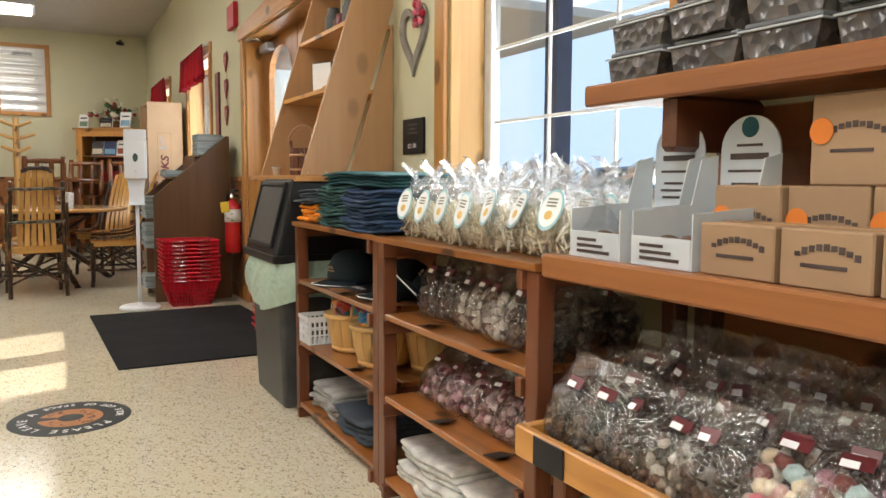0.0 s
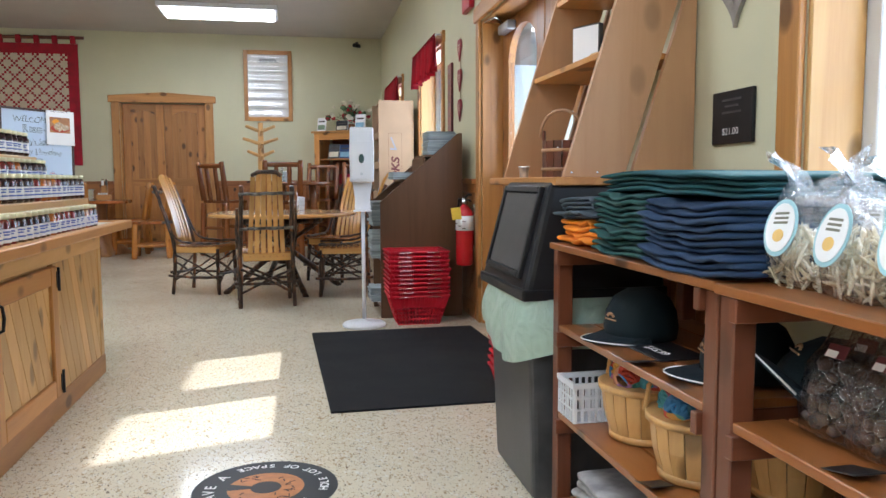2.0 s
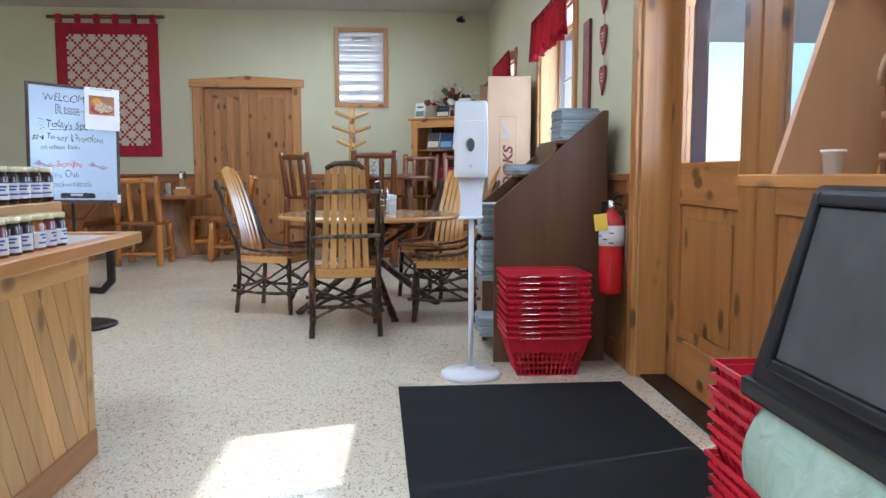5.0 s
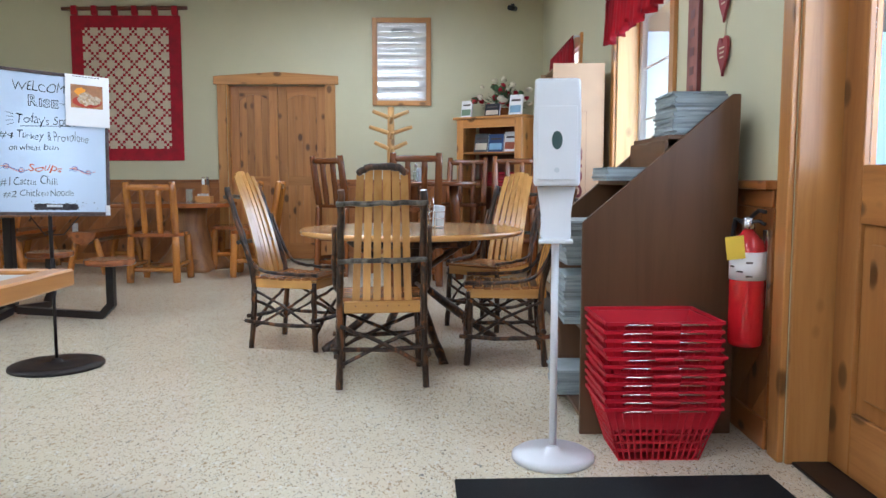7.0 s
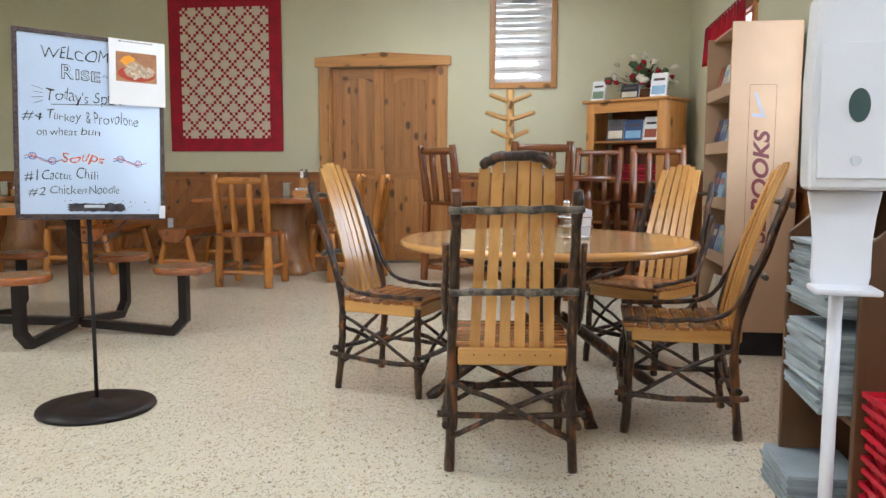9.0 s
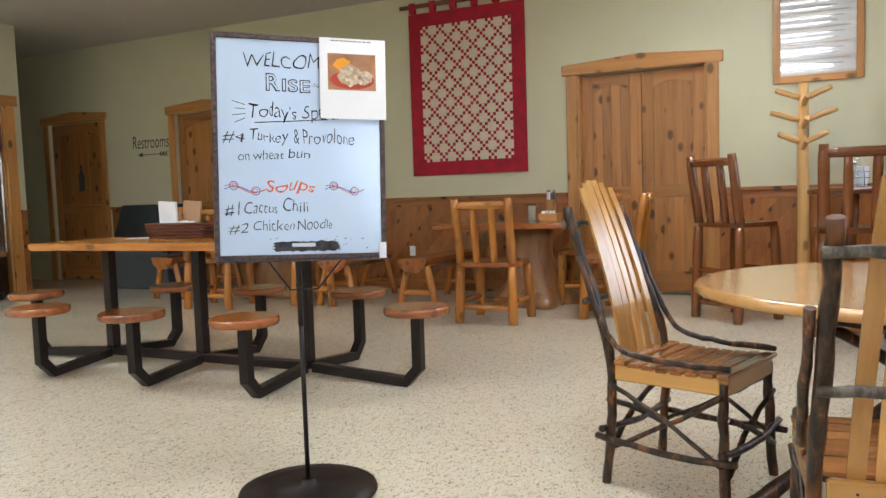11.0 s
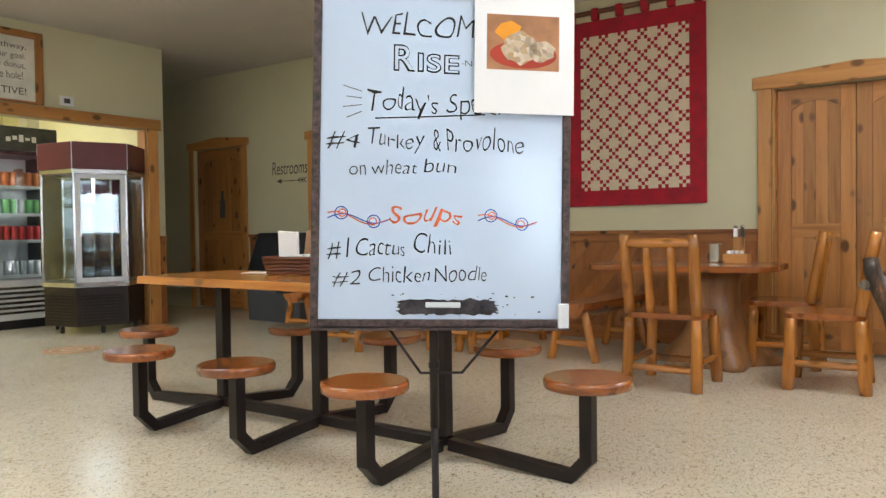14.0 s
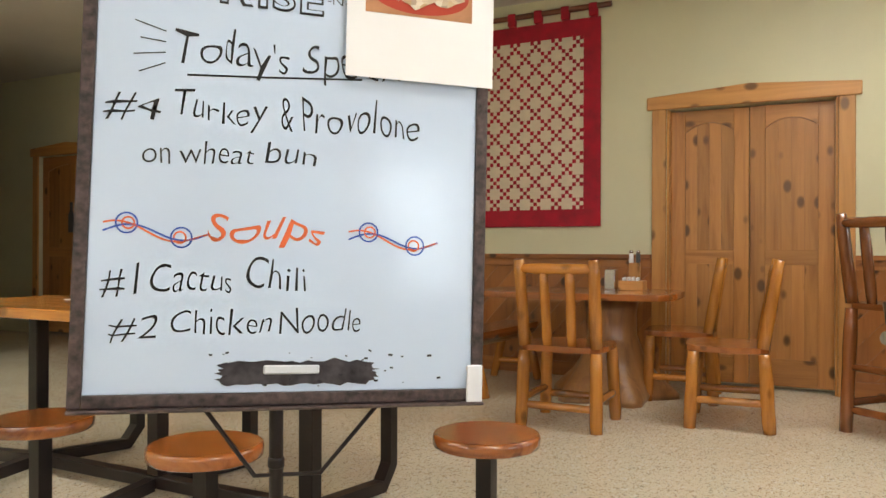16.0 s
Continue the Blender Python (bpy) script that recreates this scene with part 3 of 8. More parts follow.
def wainscot(name, u0, u1, m, lean=0.9, top=0.98):
    w = thing(name, "diagonal knotty pine board wainscot with a cap rail", "wainscot", m=m, kind="structure")
    bm = bmesh.new()
    box(bm, u0, 0.0, 0.0, u1, top, 0.006)
    part("backing", bm, WAIN["x"], w)
    diagonal_boards(u0, u1, 0.12, top - 0.07, lean, 0.125, 0.014, w, WAIN["y"])
    part("base_rail", rbox(u0, 0.0, 0.006, u1, 0.118, 0.022), WAIN["x"], w)
    part("top_rail", rbox(u0, top - 0.068, 0.006, u1, top, 0.020), WAIN["x"], w)
    part("cap", rbox(u0, top, 0.0, u1, top + 0.035, 0.045), WAIN["x"], w)
    return w


wainscot("wainscot_north", -6.44, -2.42, FU, 0.9, 0.985)
wainscot("wainscot_corner", -0.985, 1.50, FU, 0.9, 0.985)
wainscot("wainscot_passage", -8.80, -7.74, FU, -0.9, 0.985)
wainscot("wainscot_west", 11.565, 11.64, LU, 0.9, 0.985)
# (u, v, w) frame on the entrance wall: u along +y, v up, w into the room
RU = RW @ Matrix(((0, 0, -1, 0), (1, 0, 0, 0), (0, 1, 0, 0), (0, 0, 0, 1)))
wainscot("wainscot_east", 6.33, 12.9, RU, -0.9, 0.985)
wainscot("wainscot_shop", 2.80, 3.95, RU, -0.9, 0.985)

# entrance double door: casing, jambs, two leaves with arched glass
dc = thing("trim_entrance", "knotty pine entrance door casing with a low peaked head", "door trim", m=RU, kind="structure")
Y0, Y1, Z0, Z1 = DOOR_O
for a, b in ((Y0 - 0.09, Y0), (Y1, Y1 + 0.09)):
    part("side_casing", rbox(a, 0, 0, b, Z1, 0.024), PINE["y"], dc)
peaked_header(Y0 - 0.13, Y1 + 0.13, Z1, 0.1, 0.032, Matrix.Identity(4), dc, PINE["x"], 0.06)
part("jamb", rbox(Y1 - 0.02, 0, -0.2, Y1 - 0.001, Z1, 0.0), PINE["y"], dc)
part("jamb", rbox(Y0 + 0.001, 0, -0.2, Y0 + 0.02, Z1, 0.0), PINE["y"], dc)
part("head_jamb", rbox(Y0 + 0.02, Z1 - 0.02, -0.2, Y1 - 0.02, Z1 - 0.001, 0.0), PINE["x"], dc)
part("threshold", rbox(Y0 + 0.02, 0.0, -0.2, Y1 - 0.02, 0.014, -0.02), IRON, dc, "dark metal threshold")


def entrance_leaf(u0, u1, name):
    d = thing(name, "closed pine entrance door with an arched glass light", "door", m=RU @ pose(0, 0.016, -0.19), kind="structure")
    w = u1 - u0
    g0, g1, gb, gt = u0 + 0.14, u1 - 0.14, 1.055, 1.98
    h = 2.06
    I = Matrix.Identity(4)
    part("stile", rbox(u0, 0, 0, g0, h, 0.045), DOOR["y"], d)
    part("stile", rbox(g1, 0, 0, u1, h, 0.045), DOOR["y"], d)
    part("rail", rbox(g0, 0, 0, g1, 0.22, 0.045), DOOR["x"], d)
    part("rail", rbox(g0, 0.86, 0, g1, gb, 0.045), DOOR["x"], d)
    part("panel", rbox(g0, 0.22, 0.008, g1, 0.86, 0.030, 0.003), DOOR["y"], d)
    part("panel_field", rbox(g0 + 0.06, 0.28, 0.03, g1 - 0.06, 0.80, 0.04, 0.006), DOOR["y"], d)
    n = 14
    rise = 0.20
    pts = [(g0, h), (g0, gt - rise)]
    for i in range(1, n):
        f = i / n * 2 - 1
        pts.append((g0 + (g1 - g0) * i / n, gt - rise + rise * math.sqrt(max(0, 1 - f * f))))
    pts += [(g1, gt - rise), (g1, h)]
    bm = bmesh.new()
    prism(bm, pts, 0.045, I)
    part("arched_rail", bm, DOOR["x"], d)
    bm = bmesh.new()
    box(bm, g0, gb, 0.02, g1, gt, 0.026)
    pane = part("pane", bm, GLASS, d, "clear glass")
    pane.visible_shadow = False
    return d


entrance_leaf(5.26, 6.175, "door_entrance")
entrance_leaf(4.325, 5.24, "door_entrance")


def window(name, o, label, cols, rows, frame_mat=VINYL):
    y0, y1, z0, z1 = o
    w = thing(name, label, "window", m=RU, kind="structure")
    for a, b in ((y0 - 0.085, y0), (y1, y1 + 0.085)):
        part("casing", rbox(a, z0 - 0.02, 0, b, z1, 0.022), PINE["y"], w)
    part("head_casing", rbox(y0 - 0.11, z1, 0, y1 + 0.11, z1 + 0.1, 0.026), PINE["x"], w)
    part("sill", rbox(y0 - 0.12, z0 - 0.05, -0.19, y1 + 0.12, z0 - 0.021, 0.05), PINE["x"], w)
    part("jamb", rbox(y1 - 0.018, z0 - 0.02, -0.155, y1 - 0.001, z1, 0.0), PALE["y"], w)
    part("jamb", rbox(y0 + 0.001, z0 - 0.02, -0.155, y0 + 0.018, z1, 0.0), PALE["y"], w)
    part("head_jamb", rbox(y0 + 0.018, z1 - 0.018, -0.155, y1 - 0.018, z1 - 0.001, 0.0), PALE["x"], w)
    f = 0.045
    sash = part("sash", rbox(y0, z0 - 0.02, -0.2, y0 + 0.018 + f, z1, -0.157), frame_mat, w, "white vinyl sash")
    part("sash_side", rbox(y1 - 0.018 - f, z0 - 0.02, -0.2, y1, z1, -0.157), frame_mat, sash)
    part("sash_rail", rbox(y0 + 0.063, z0 - 0.02, -0.2, y1 - 0.063, z0 + f - 0.02, -0.157), frame_mat, sash)
    part("sash_rail", rbox(y0 + 0.063, z1 - f - 0.018, -0.2, y1 - 0.063, z1, -0.157), frame_mat, sash)
    a0, a1, b0, b1 = y0 + 0.063, y1 - 0.063, z0 + f - 0.02, z1 - f - 0.018
    for i in range(1, cols):
        u = a0 + (a1 - a0) * i / cols
        part("muntin", rbox(u - 0.006, b0, -0.186, u + 0.006, b1, -0.176, 0.001), frame_mat, sash)
    for j in range(1, rows):
        v = b0 + (b1 - b0) * j / rows
        part("muntin", rbox(a0, v - 0.006, -0.187, a1, v + 0.006, -0.175, 0.001), frame_mat, sash)
    bm = bmesh.new()
    box(bm, a0, b0, -0.183, a1, b1, -0.179)
    p = part("pane", bm, GLASS, w, "clear glass")
    p.visible_shadow = False
    return w


window("window_shop", WIN_B, "pine-cased shop window with white vinyl grid", 3, 4)
window("window_dining", WIN_1, "pine-cased dining window with white vinyl grid", 2, 3)
window("window_corner", WIN_2, "pine-cased corner window with white vinyl grid", 2, 3)

# ceiling light over the dining tables, then unseen ones added with the fill lamps
for fx, fy in ((-0.7, 11.25), (-0.7, 7.6), (-7.3, 6.4), (-4.6, 7.6), (-0.7, 3.9), (-0.7, 0.4), (-4.6, 3.9), (-4.6, 0.4), (-2.4, -1.8)):
    cl = thing("ceiling_light", "white fluorescent ceiling light with glowing diffuser, all but one added", "ceiling light", m=pose(fx, fy, CEIL_Z), group="ceiling lights")
    part("frame", rbox(-0.72, -0.34, -0.06, 0.72, 0.34, -0.001), WHITE, cl)
    part("diffuser", rbox(-0.68, -0.30, -0.085, 0.68, 0.30, -0.062, 0.01), GLOW, cl, "glowing acrylic diffuser")

# ---- outside ----
bm = bmesh.new()
box(bm, 1.63, -900, -0.35, 1500, 900, -0.12)
solid("ground", bm, ASPHALT, "grey asphalt lot outside the entrance", "ground", kind="structure")
bm = bmesh.new()
box(bm, 1.75, -2, -0.12, 4.1, 14, -0.03)
solid("pavement", bm, plain("concrete", (0.42, 0.41, 0.39), 0.8, var=0.1, bumpy=0.3), "concrete porch slab along the entrance", "pavement", kind="structure")
porch = thing("porch_roof", "blue-grey porch posts with an unseen roof added to cut sunlight", "porch", kind="structure")
# unseen roof, its edge stepped to trim the sun patches on the floor
part("roof", rbox(1.7, -2, 3.0, 3.74, 5.98, 3.12, 0.01), SIDING, porch)
part("roof", rbox(1.7, 5.981, 3.0, 3.93, 14, 3.12, 0.01), SIDING, porch)
# unseen extension added to keep sun off the dining floor
part("roof", rbox(3.931, 7.7, 3.0, 6.8, 14, 3.12, 0.01), SIDING, porch)
for py in (2.35, 5.05, 8.0, 11.0):
    part("post", rbox(3.6, py - 0.08, -0.03, 3.76, py + 0.08, 3.0, 0.01), BLUEPOST, porch, "blue-grey painted post")
nb = thing("neighbour_building", "low white sided building across the lot with red trim", "building", m=pose(26, 4, -0.12))
part("wall", rbox(0, -9, 0, 6, 9, 2.6, 0.02), SIDING, nb)
part("roof", rbox(-0.5, -9.5, 2.6, 6.5, 9.5, 2.8, 0.02), BLUEPOST, nb)
part("band", rbox(-0.03, -9, 1.35, -0.002, 9, 1.6, 0.004), RED, nb, "red painted band")
DARKGLASS = plain("dark_glass", (0.05, 0.07, 0.10), 0.1)
for i in range(5):
    part("window", rbox(-0.03, -8 + 3.4 * i, 1.7, -0.002, -6.6 + 3.4 * i, 2.4, 0.005), DARKGLASS, nb)


def parked_car(m, label, paint):
    """Saloon side-on: body, cabin, glass and four wheels."""
    c = thing("parked_car", label, "car", m=m)
    SX = Matrix(((0, 0, 1, 0), (1, 0, 0, 0), (0, 1, 0, 0), (0, 0, 0, 1)))
    bm = bmesh.new()
    prism(bm, [(-2.2, 0.28), (2.2, 0.28), (2.25, 0.62), (2.1, 0.80), (1.1, 0.92), (-1.6, 0.95), (-2.2, 0.85), (-2.25, 0.5)], 1.7, pose(-0.85, 0, 0) @ SX)
    rounded(bm, 0.06, 2)
    body = part("body", bm, paint, c)
    bm = bmesh.new()
    prism(bm, [(1.05, 0.921), (0.35, 1.45), (-0.95, 1.47), (-1.65, 0.951)], 1.5, pose(-0.75, 0, 0) @ SX)
    rounded(bm, 0.06, 2)
    cabin = part("cabin", bm, paint, c)
    for y0, y1 in ((-0.28, 0.28), (-0.98, -0.36)):
        for sx in (-1, 1):
            part("side_window", rbox(sx * 0.755 - 0.004, y0, 1.0, sx * 0.755 + 0.004, y1, 1.38, 0.003), DARKGLASS, cabin)
    for sy in (-1.35, 1.35):
        for sx in (-1, 1):
            bm = bmesh.new()
            lathe(bm, [(0.19, -0.1), (0.30, -0.1), (0.33, -0.06), (0.33, 0.06), (0.30, 0.1), (0.19, 0.1)], 24, pose(sx * 0.80, sy, 0.33, 0, 90, 0))
            wheel = part("tyre", bm, BLACK, c)
            bm = bmesh.new()
            lathe(bm, [(0.02, -0.07), (0.188, -0.09), (0.188, 0.09), (0.02, 0.07)], 20, pose(sx * 0.80, sy, 0.33, 0, 90, 0))
            part("rim", bm, STEEL, wheel)
    return c


parked_car(pose(12.8, 14.6, -0.12, 0, 0, 4), "silver-blue saloon car parked in the lot", plain("silver_blue_paint", (0.25, 0.32, 0.42), 0.3, metal=0.4, coat=0.6))
parked_car(pose(13.6, 8.4, -0.12, 0, 0, 3), "dark blue saloon car parked in the lot", plain("dark_blue_paint", (0.03, 0.05, 0.12), 0.3, metal=0.4, coat=0.6))
# bright hazy distance beyond the lot: a sheet given its own glow
BACKDROP_GLOW = bpy.data.materials.new("glowing_backdrop")
BACKDROP_GLOW.use_nodes = True
BACKDROP_GLOW.node_tree.nodes["Principled BSDF"].inputs["Emission Color"].default_value = (0.48, 0.70, 1.0, 1)
BACKDROP_GLOW.node_tree.nodes["Principled BSDF"].inputs["Emission Strength"].default_value = 0.62
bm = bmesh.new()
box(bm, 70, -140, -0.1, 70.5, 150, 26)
solid("backdrop", bm, BACKDROP_GLOW, "glowing sheet standing in for the overexposed hazy distance", "backdrop", kind="structure")

# ---- dining room ----
def bent(pts, r, rng, n=5, wob=0.003):
    """A bent hickory rod through a few points, smoothed."""
    P = [Vector(p) for p in pts]
    out = []
    for i in range(len(P) - 1):
        a, b, c, d = P[max(i - 1, 0)], P[i], P[i + 1], P[min(i + 2, len(P) - 1)]
        for k in range(n):
            t = k / n
            out.append(0.5 * ((2 * b) + (c - a) * t + (2 * a - 5 * b + 4 * c - d) * t * t + (3 * b - a - 3 * c + d) * t ** 3))
    out.append(P[-1])
    for q in out[1:-1]:
        q += Vector((rng.uniform(-wob, wob), rng.uniform(-wob, wob), rng.uniform(-wob, wob)))
    bm = bmesh.new()
    rad = [r * 0.86 * (1 + rng.uniform(-0.10, 0.12)) for _ in out]
    tube(bm, out, rad, 8, True, 0.05, rng)
    return bm


def hickory_chair(m, label, crest=True):
    rng = random.Random(11)
    c = thing("hickory_chair", label, "chair", m=m, group="chairs round the dining table")
    W, D, S = 0.205, 0.20, 0.43
    for sx in (-1, 1):
        # rear post: leg below the seat, leaning arm above it
        part("rear_post", bent([(sx * (W + 0.008), -D - 0.02, 0), (sx * W, -D, 0.25), (sx * W, -D - 0.005, 0.47), (sx * (W - 0.01), -D - 0.10, 0.75), (sx * (W - 0.015), -D - 0.175, 0.975)], 0.020, rng), BARK, c)
        part("front_leg", bent([(sx * (W + 0.005), D + 0.01, 0), (sx * W, D, 0.2), (sx * (W - 0.01), D - 0.005, S - 0.02)], 0.020, rng), BARK, c)
        part("side_bow", bent([(sx * (W + 0.02), -D - 0.11, 0.80), (sx * (W + 0.025), -D - 0.03, 0.60), (sx * (W + 0.022), -D + 0.06, 0.485), (sx * (W + 0.01), 0.02, 0.462), (sx * (W - 0.005), D + 0.02, 0.458)], 0.0125, rng), BARK, c)
        part("side_stretcher", bent([(sx * (W + 0.02), -D - 0.05, 0.17), (sx * (W + 0.03), 0, 0.155), (sx * (W + 0.02), D + 0.05, 0.165)], 0.014, rng), BARK, c)
        part("side_brace", bent([(sx * (W + 0.012), -D, 0.36), (sx * (W + 0.02), 0, 0.27), (sx * (W + 0.012), D, 0.14)], 0.010, rng), BARK, c)
        part("side_brace", bent([(sx * (W + 0.012), D, 0.37), (sx * (W - 0.005), 0.05, 0.27), (sx * (W + 0.005), -D, 0.13)], 0.010, rng), BARK, c)
        part("side_apron", rbox(sx * W - 0.011, -D + 0.02, 0.375, sx * W + 0.011, D - 0.01, 0.428, 0.004), HICK["y"], c)
    for y, z in ((-D - 0.012, 0.20), (D + 0.012, 0.19)):
        part("cross_stretcher", bent([(-W - 0.05, y, z), (0, y + 0.015, z - 0.012), (W + 0.05, y, z + 0.005)], 0.014, rng), BARK, c)
        part("cross_brace", bent([(-W, y, 0.31), (0, y - 0.01, 0.225), (W, y, 0.11)], 0.012, rng), BARK, c)
        part("cross_brace", bent([(W, y, 0.30), (0, y + 0.012, 0.215), (-W, y, 0.12)], 0.012, rng), BARK, c)
    part("front_apron", rbox(-W + 0.01, D - 0.012, 0.37, W - 0.01, D + 0.012, 0.428, 0.004), HICK["x"], c)
    # seat of cross slats, slightly dished
    for i in range(8):
        y0 = -D + 0.015 + i * 0.052
        dz = -0.012 * math.sin(math.pi * (i + 0.5) / 8)
        part("seat_slat", rbox(-W - 0.012, y0, S + dz, W + 0.012, y0 + 0.044, S + dz + 0.016, 0.004), SEATW["x"], c)
    # fan back
    lean = 0.30
    n = 6
    z0, z1 = 0.385, 1.075
    def back(z, bow=0.0):
        return -D - 0.012 - max(0, z - 0.40) * lean + bow
    for i in range(n):
        f = (i - (n - 1) / 2) / ((n - 1) / 2)
        bm = bmesh.new()
        prof = []
        for k in range(7):
            z = z0 + (z1 - z0) * k / 6
            half = 0.130 - 0.030 * (k / 6)
            if k == 6:
                z -= 0.030 * f * f
            prof.append((f * half, back(z) + 0.012 + 0.015 * f * f + 0.02 * math.sin(math.pi * k / 6), z))
        w = 0.0178
        L = [[bm.verts.new((x + s * w, y + o, z)) for s, o in ((-1, 0), (1, 0), (1, 0.009), (-1, 0.009))] for x, y, z in prof]
        for a, b in zip(L, L[1:]):
            for k in range(4):
                bm.faces.new((a[k], a[(k + 1) % 4], b[(k + 1) % 4], b[k]))
        bm.faces.new(L[0][::-1])
        bm.faces.new(L[-1])
        part("back_slat", bm, HICK["z"], c)
    part("lower_back_rail", rbox(-0.185, back(0.40) - 0.014, 0.375, 0.185, back(0.40) + 0.010, 0.435, 0.005), HICK["x"], c)
    for z, hw in ((0.64, 0.212), (0.915, 0.212)):
        part("back_rail", bent([(-hw, back(z) - 0.012, z - 0.004), (0, back(z) - 0.020, z), (hw, back(z) - 0.012, z + 0.002)], 0.0145, rng), BARKGREY, c, "weathered grey bark rail")
    for i in range(n):
        bm = bmesh.new()
        lathe(bm, [(0.0032, 0.0), (0.0028, 0.0015)], 8, pose((i - 2.5) * 0.052, back(0.40) - 0.0142, 0.412, 90, 0, 0))
        part("screw", bm, IRON, c)
    if crest:
        part("crest_rail", bent([(-0.108, back(1.05) - 0.004, 1.052), (-0.055, back(1.07) - 0.014, 1.080), (0.055, back(1.07) - 0.014, 1.080), (0.108, back(1.05) - 0.004, 1.052)], 0.019, rng), BARK, c)
    return c


hickory_chair(pose(-0.062, 7.43, 0, 0, 0, 5.5), "bent hickory dining chair with a bark crest rail")
chair0 = hickory_chair(pose(-0.63, 8.27, 0, 0, 0, -107), "bent hickory dining chair with pale slats and bark legs", False)
for x, y, rz in ((0.615, 7.87, 86), (0.60, 8.86, 141)):
    copy_thing(chair0, pose(x, y, 0, 0, 0, rz))


def round_table(m):
    rng = random.Random(3)
    t = thing("round_table", "round varnished pine dining table on bark log legs", "table", m=m)
    bm = bmesh.new()
    lathe(bm, [(0.655, 0.69), (0.675, 0.695), (0.682, 0.705), (0.678, 0.718), (0.665, 0.724), (0.655, 0.725)], 64)
    part("tabletop", bm, wood("table_top", (0.60, 0.33, 0.11), (0.44, 0.20, 0.055), "x", 0.6, 0.12, 0.5, 0.8, 3.0), t)
    for a in range(4):
        ang = radians(45 + 90 * a)
        p, q = Vector((math.cos(ang), math.sin(ang), 0)), Vector((math.cos(ang + math.pi / 2), math.sin(ang + math.pi / 2), 0))
        part("apron", bent([(p * 0.45) + Vector((0, 0, 0.655)), ((p + q) * 0.24) + Vector((0, 0, 0.65)), (q * 0.45) + Vector((0, 0, 0.655))], 0.026, rng), BARK, t)
        ang = radians(20 + 90 * a)
        p = Vector((math.cos(ang), math.sin(ang), 0))
        part("leg", bent([p * 0.56, p * 0.42 + Vector((0, 0, 0.10)), p * 0.08 + Vector((0, 0, 0.36))], 0.030, rng), BARK, t)
        part("top_brace", bent([p * 0.06 + Vector((0, 0, 0.45)), p * 0.40 + Vector((0, 0, 0.66))], 0.022, rng), BARK, t)
    part("pedestal", log_bar((0, 0, 0.25), (0, 0, 0.69), 0.075, rng), BARK, t)
    return t


round_table(pose(0.075, 8.22, 0))

# condiments on the round table
cd = thing("condiment_caddy", "wire condiment caddy with bottle and sugar packets", "condiment caddy", m=pose(0.20, 8.22, 0.7255, 0, 0, 20))
for z in (0.012, 0.06, 0.10):
    bm = bmesh.new()
    tube(bm, [(-0.07, -0.05, z), (0.07, -0.05, z), (0.07, 0.05, z), (-0.07, 0.05, z), (-0.07, -0.05, z)], 0.0025, 6)
    part("wire", bm, STEEL, cd)
bm = bmesh.new()
tube(bm, [(0, -0.05, 0.004), (0, -0.05, 0.10), (0, -0.02, 0.19), (0, 0.02, 0.19), (0, 0.05, 0.10), (0, 0.05, 0.004)], 0.003, 6)
part("handle", bm, STEEL, cd)
bm = bmesh.new()
lathe(bm, [(0.026, 0.003), (0.028, 0.02), (0.028, 0.10), (0.014, 0.13), (0.013, 0.15)], 14, pose(-0.04, 0, 0))
part("bottle", bm, CASEGLASS, cd, "clear glass shaker")
bm = bmesh.new()
lathe(bm, [(0.016, 0.15), (0.016, 0.172), (0.010, 0.178)], 14, pose(-0.04, 0, 0))
part("cap", bm, STEEL, cd)
part("packet", rbox(0.012, -0.04, 0.003, 0.062, 0.04, 0.14, 0.004, m=pose(0, 0, 0, 4, 3, 0)), GREYCARD, cd, "pale blue sugar packets")


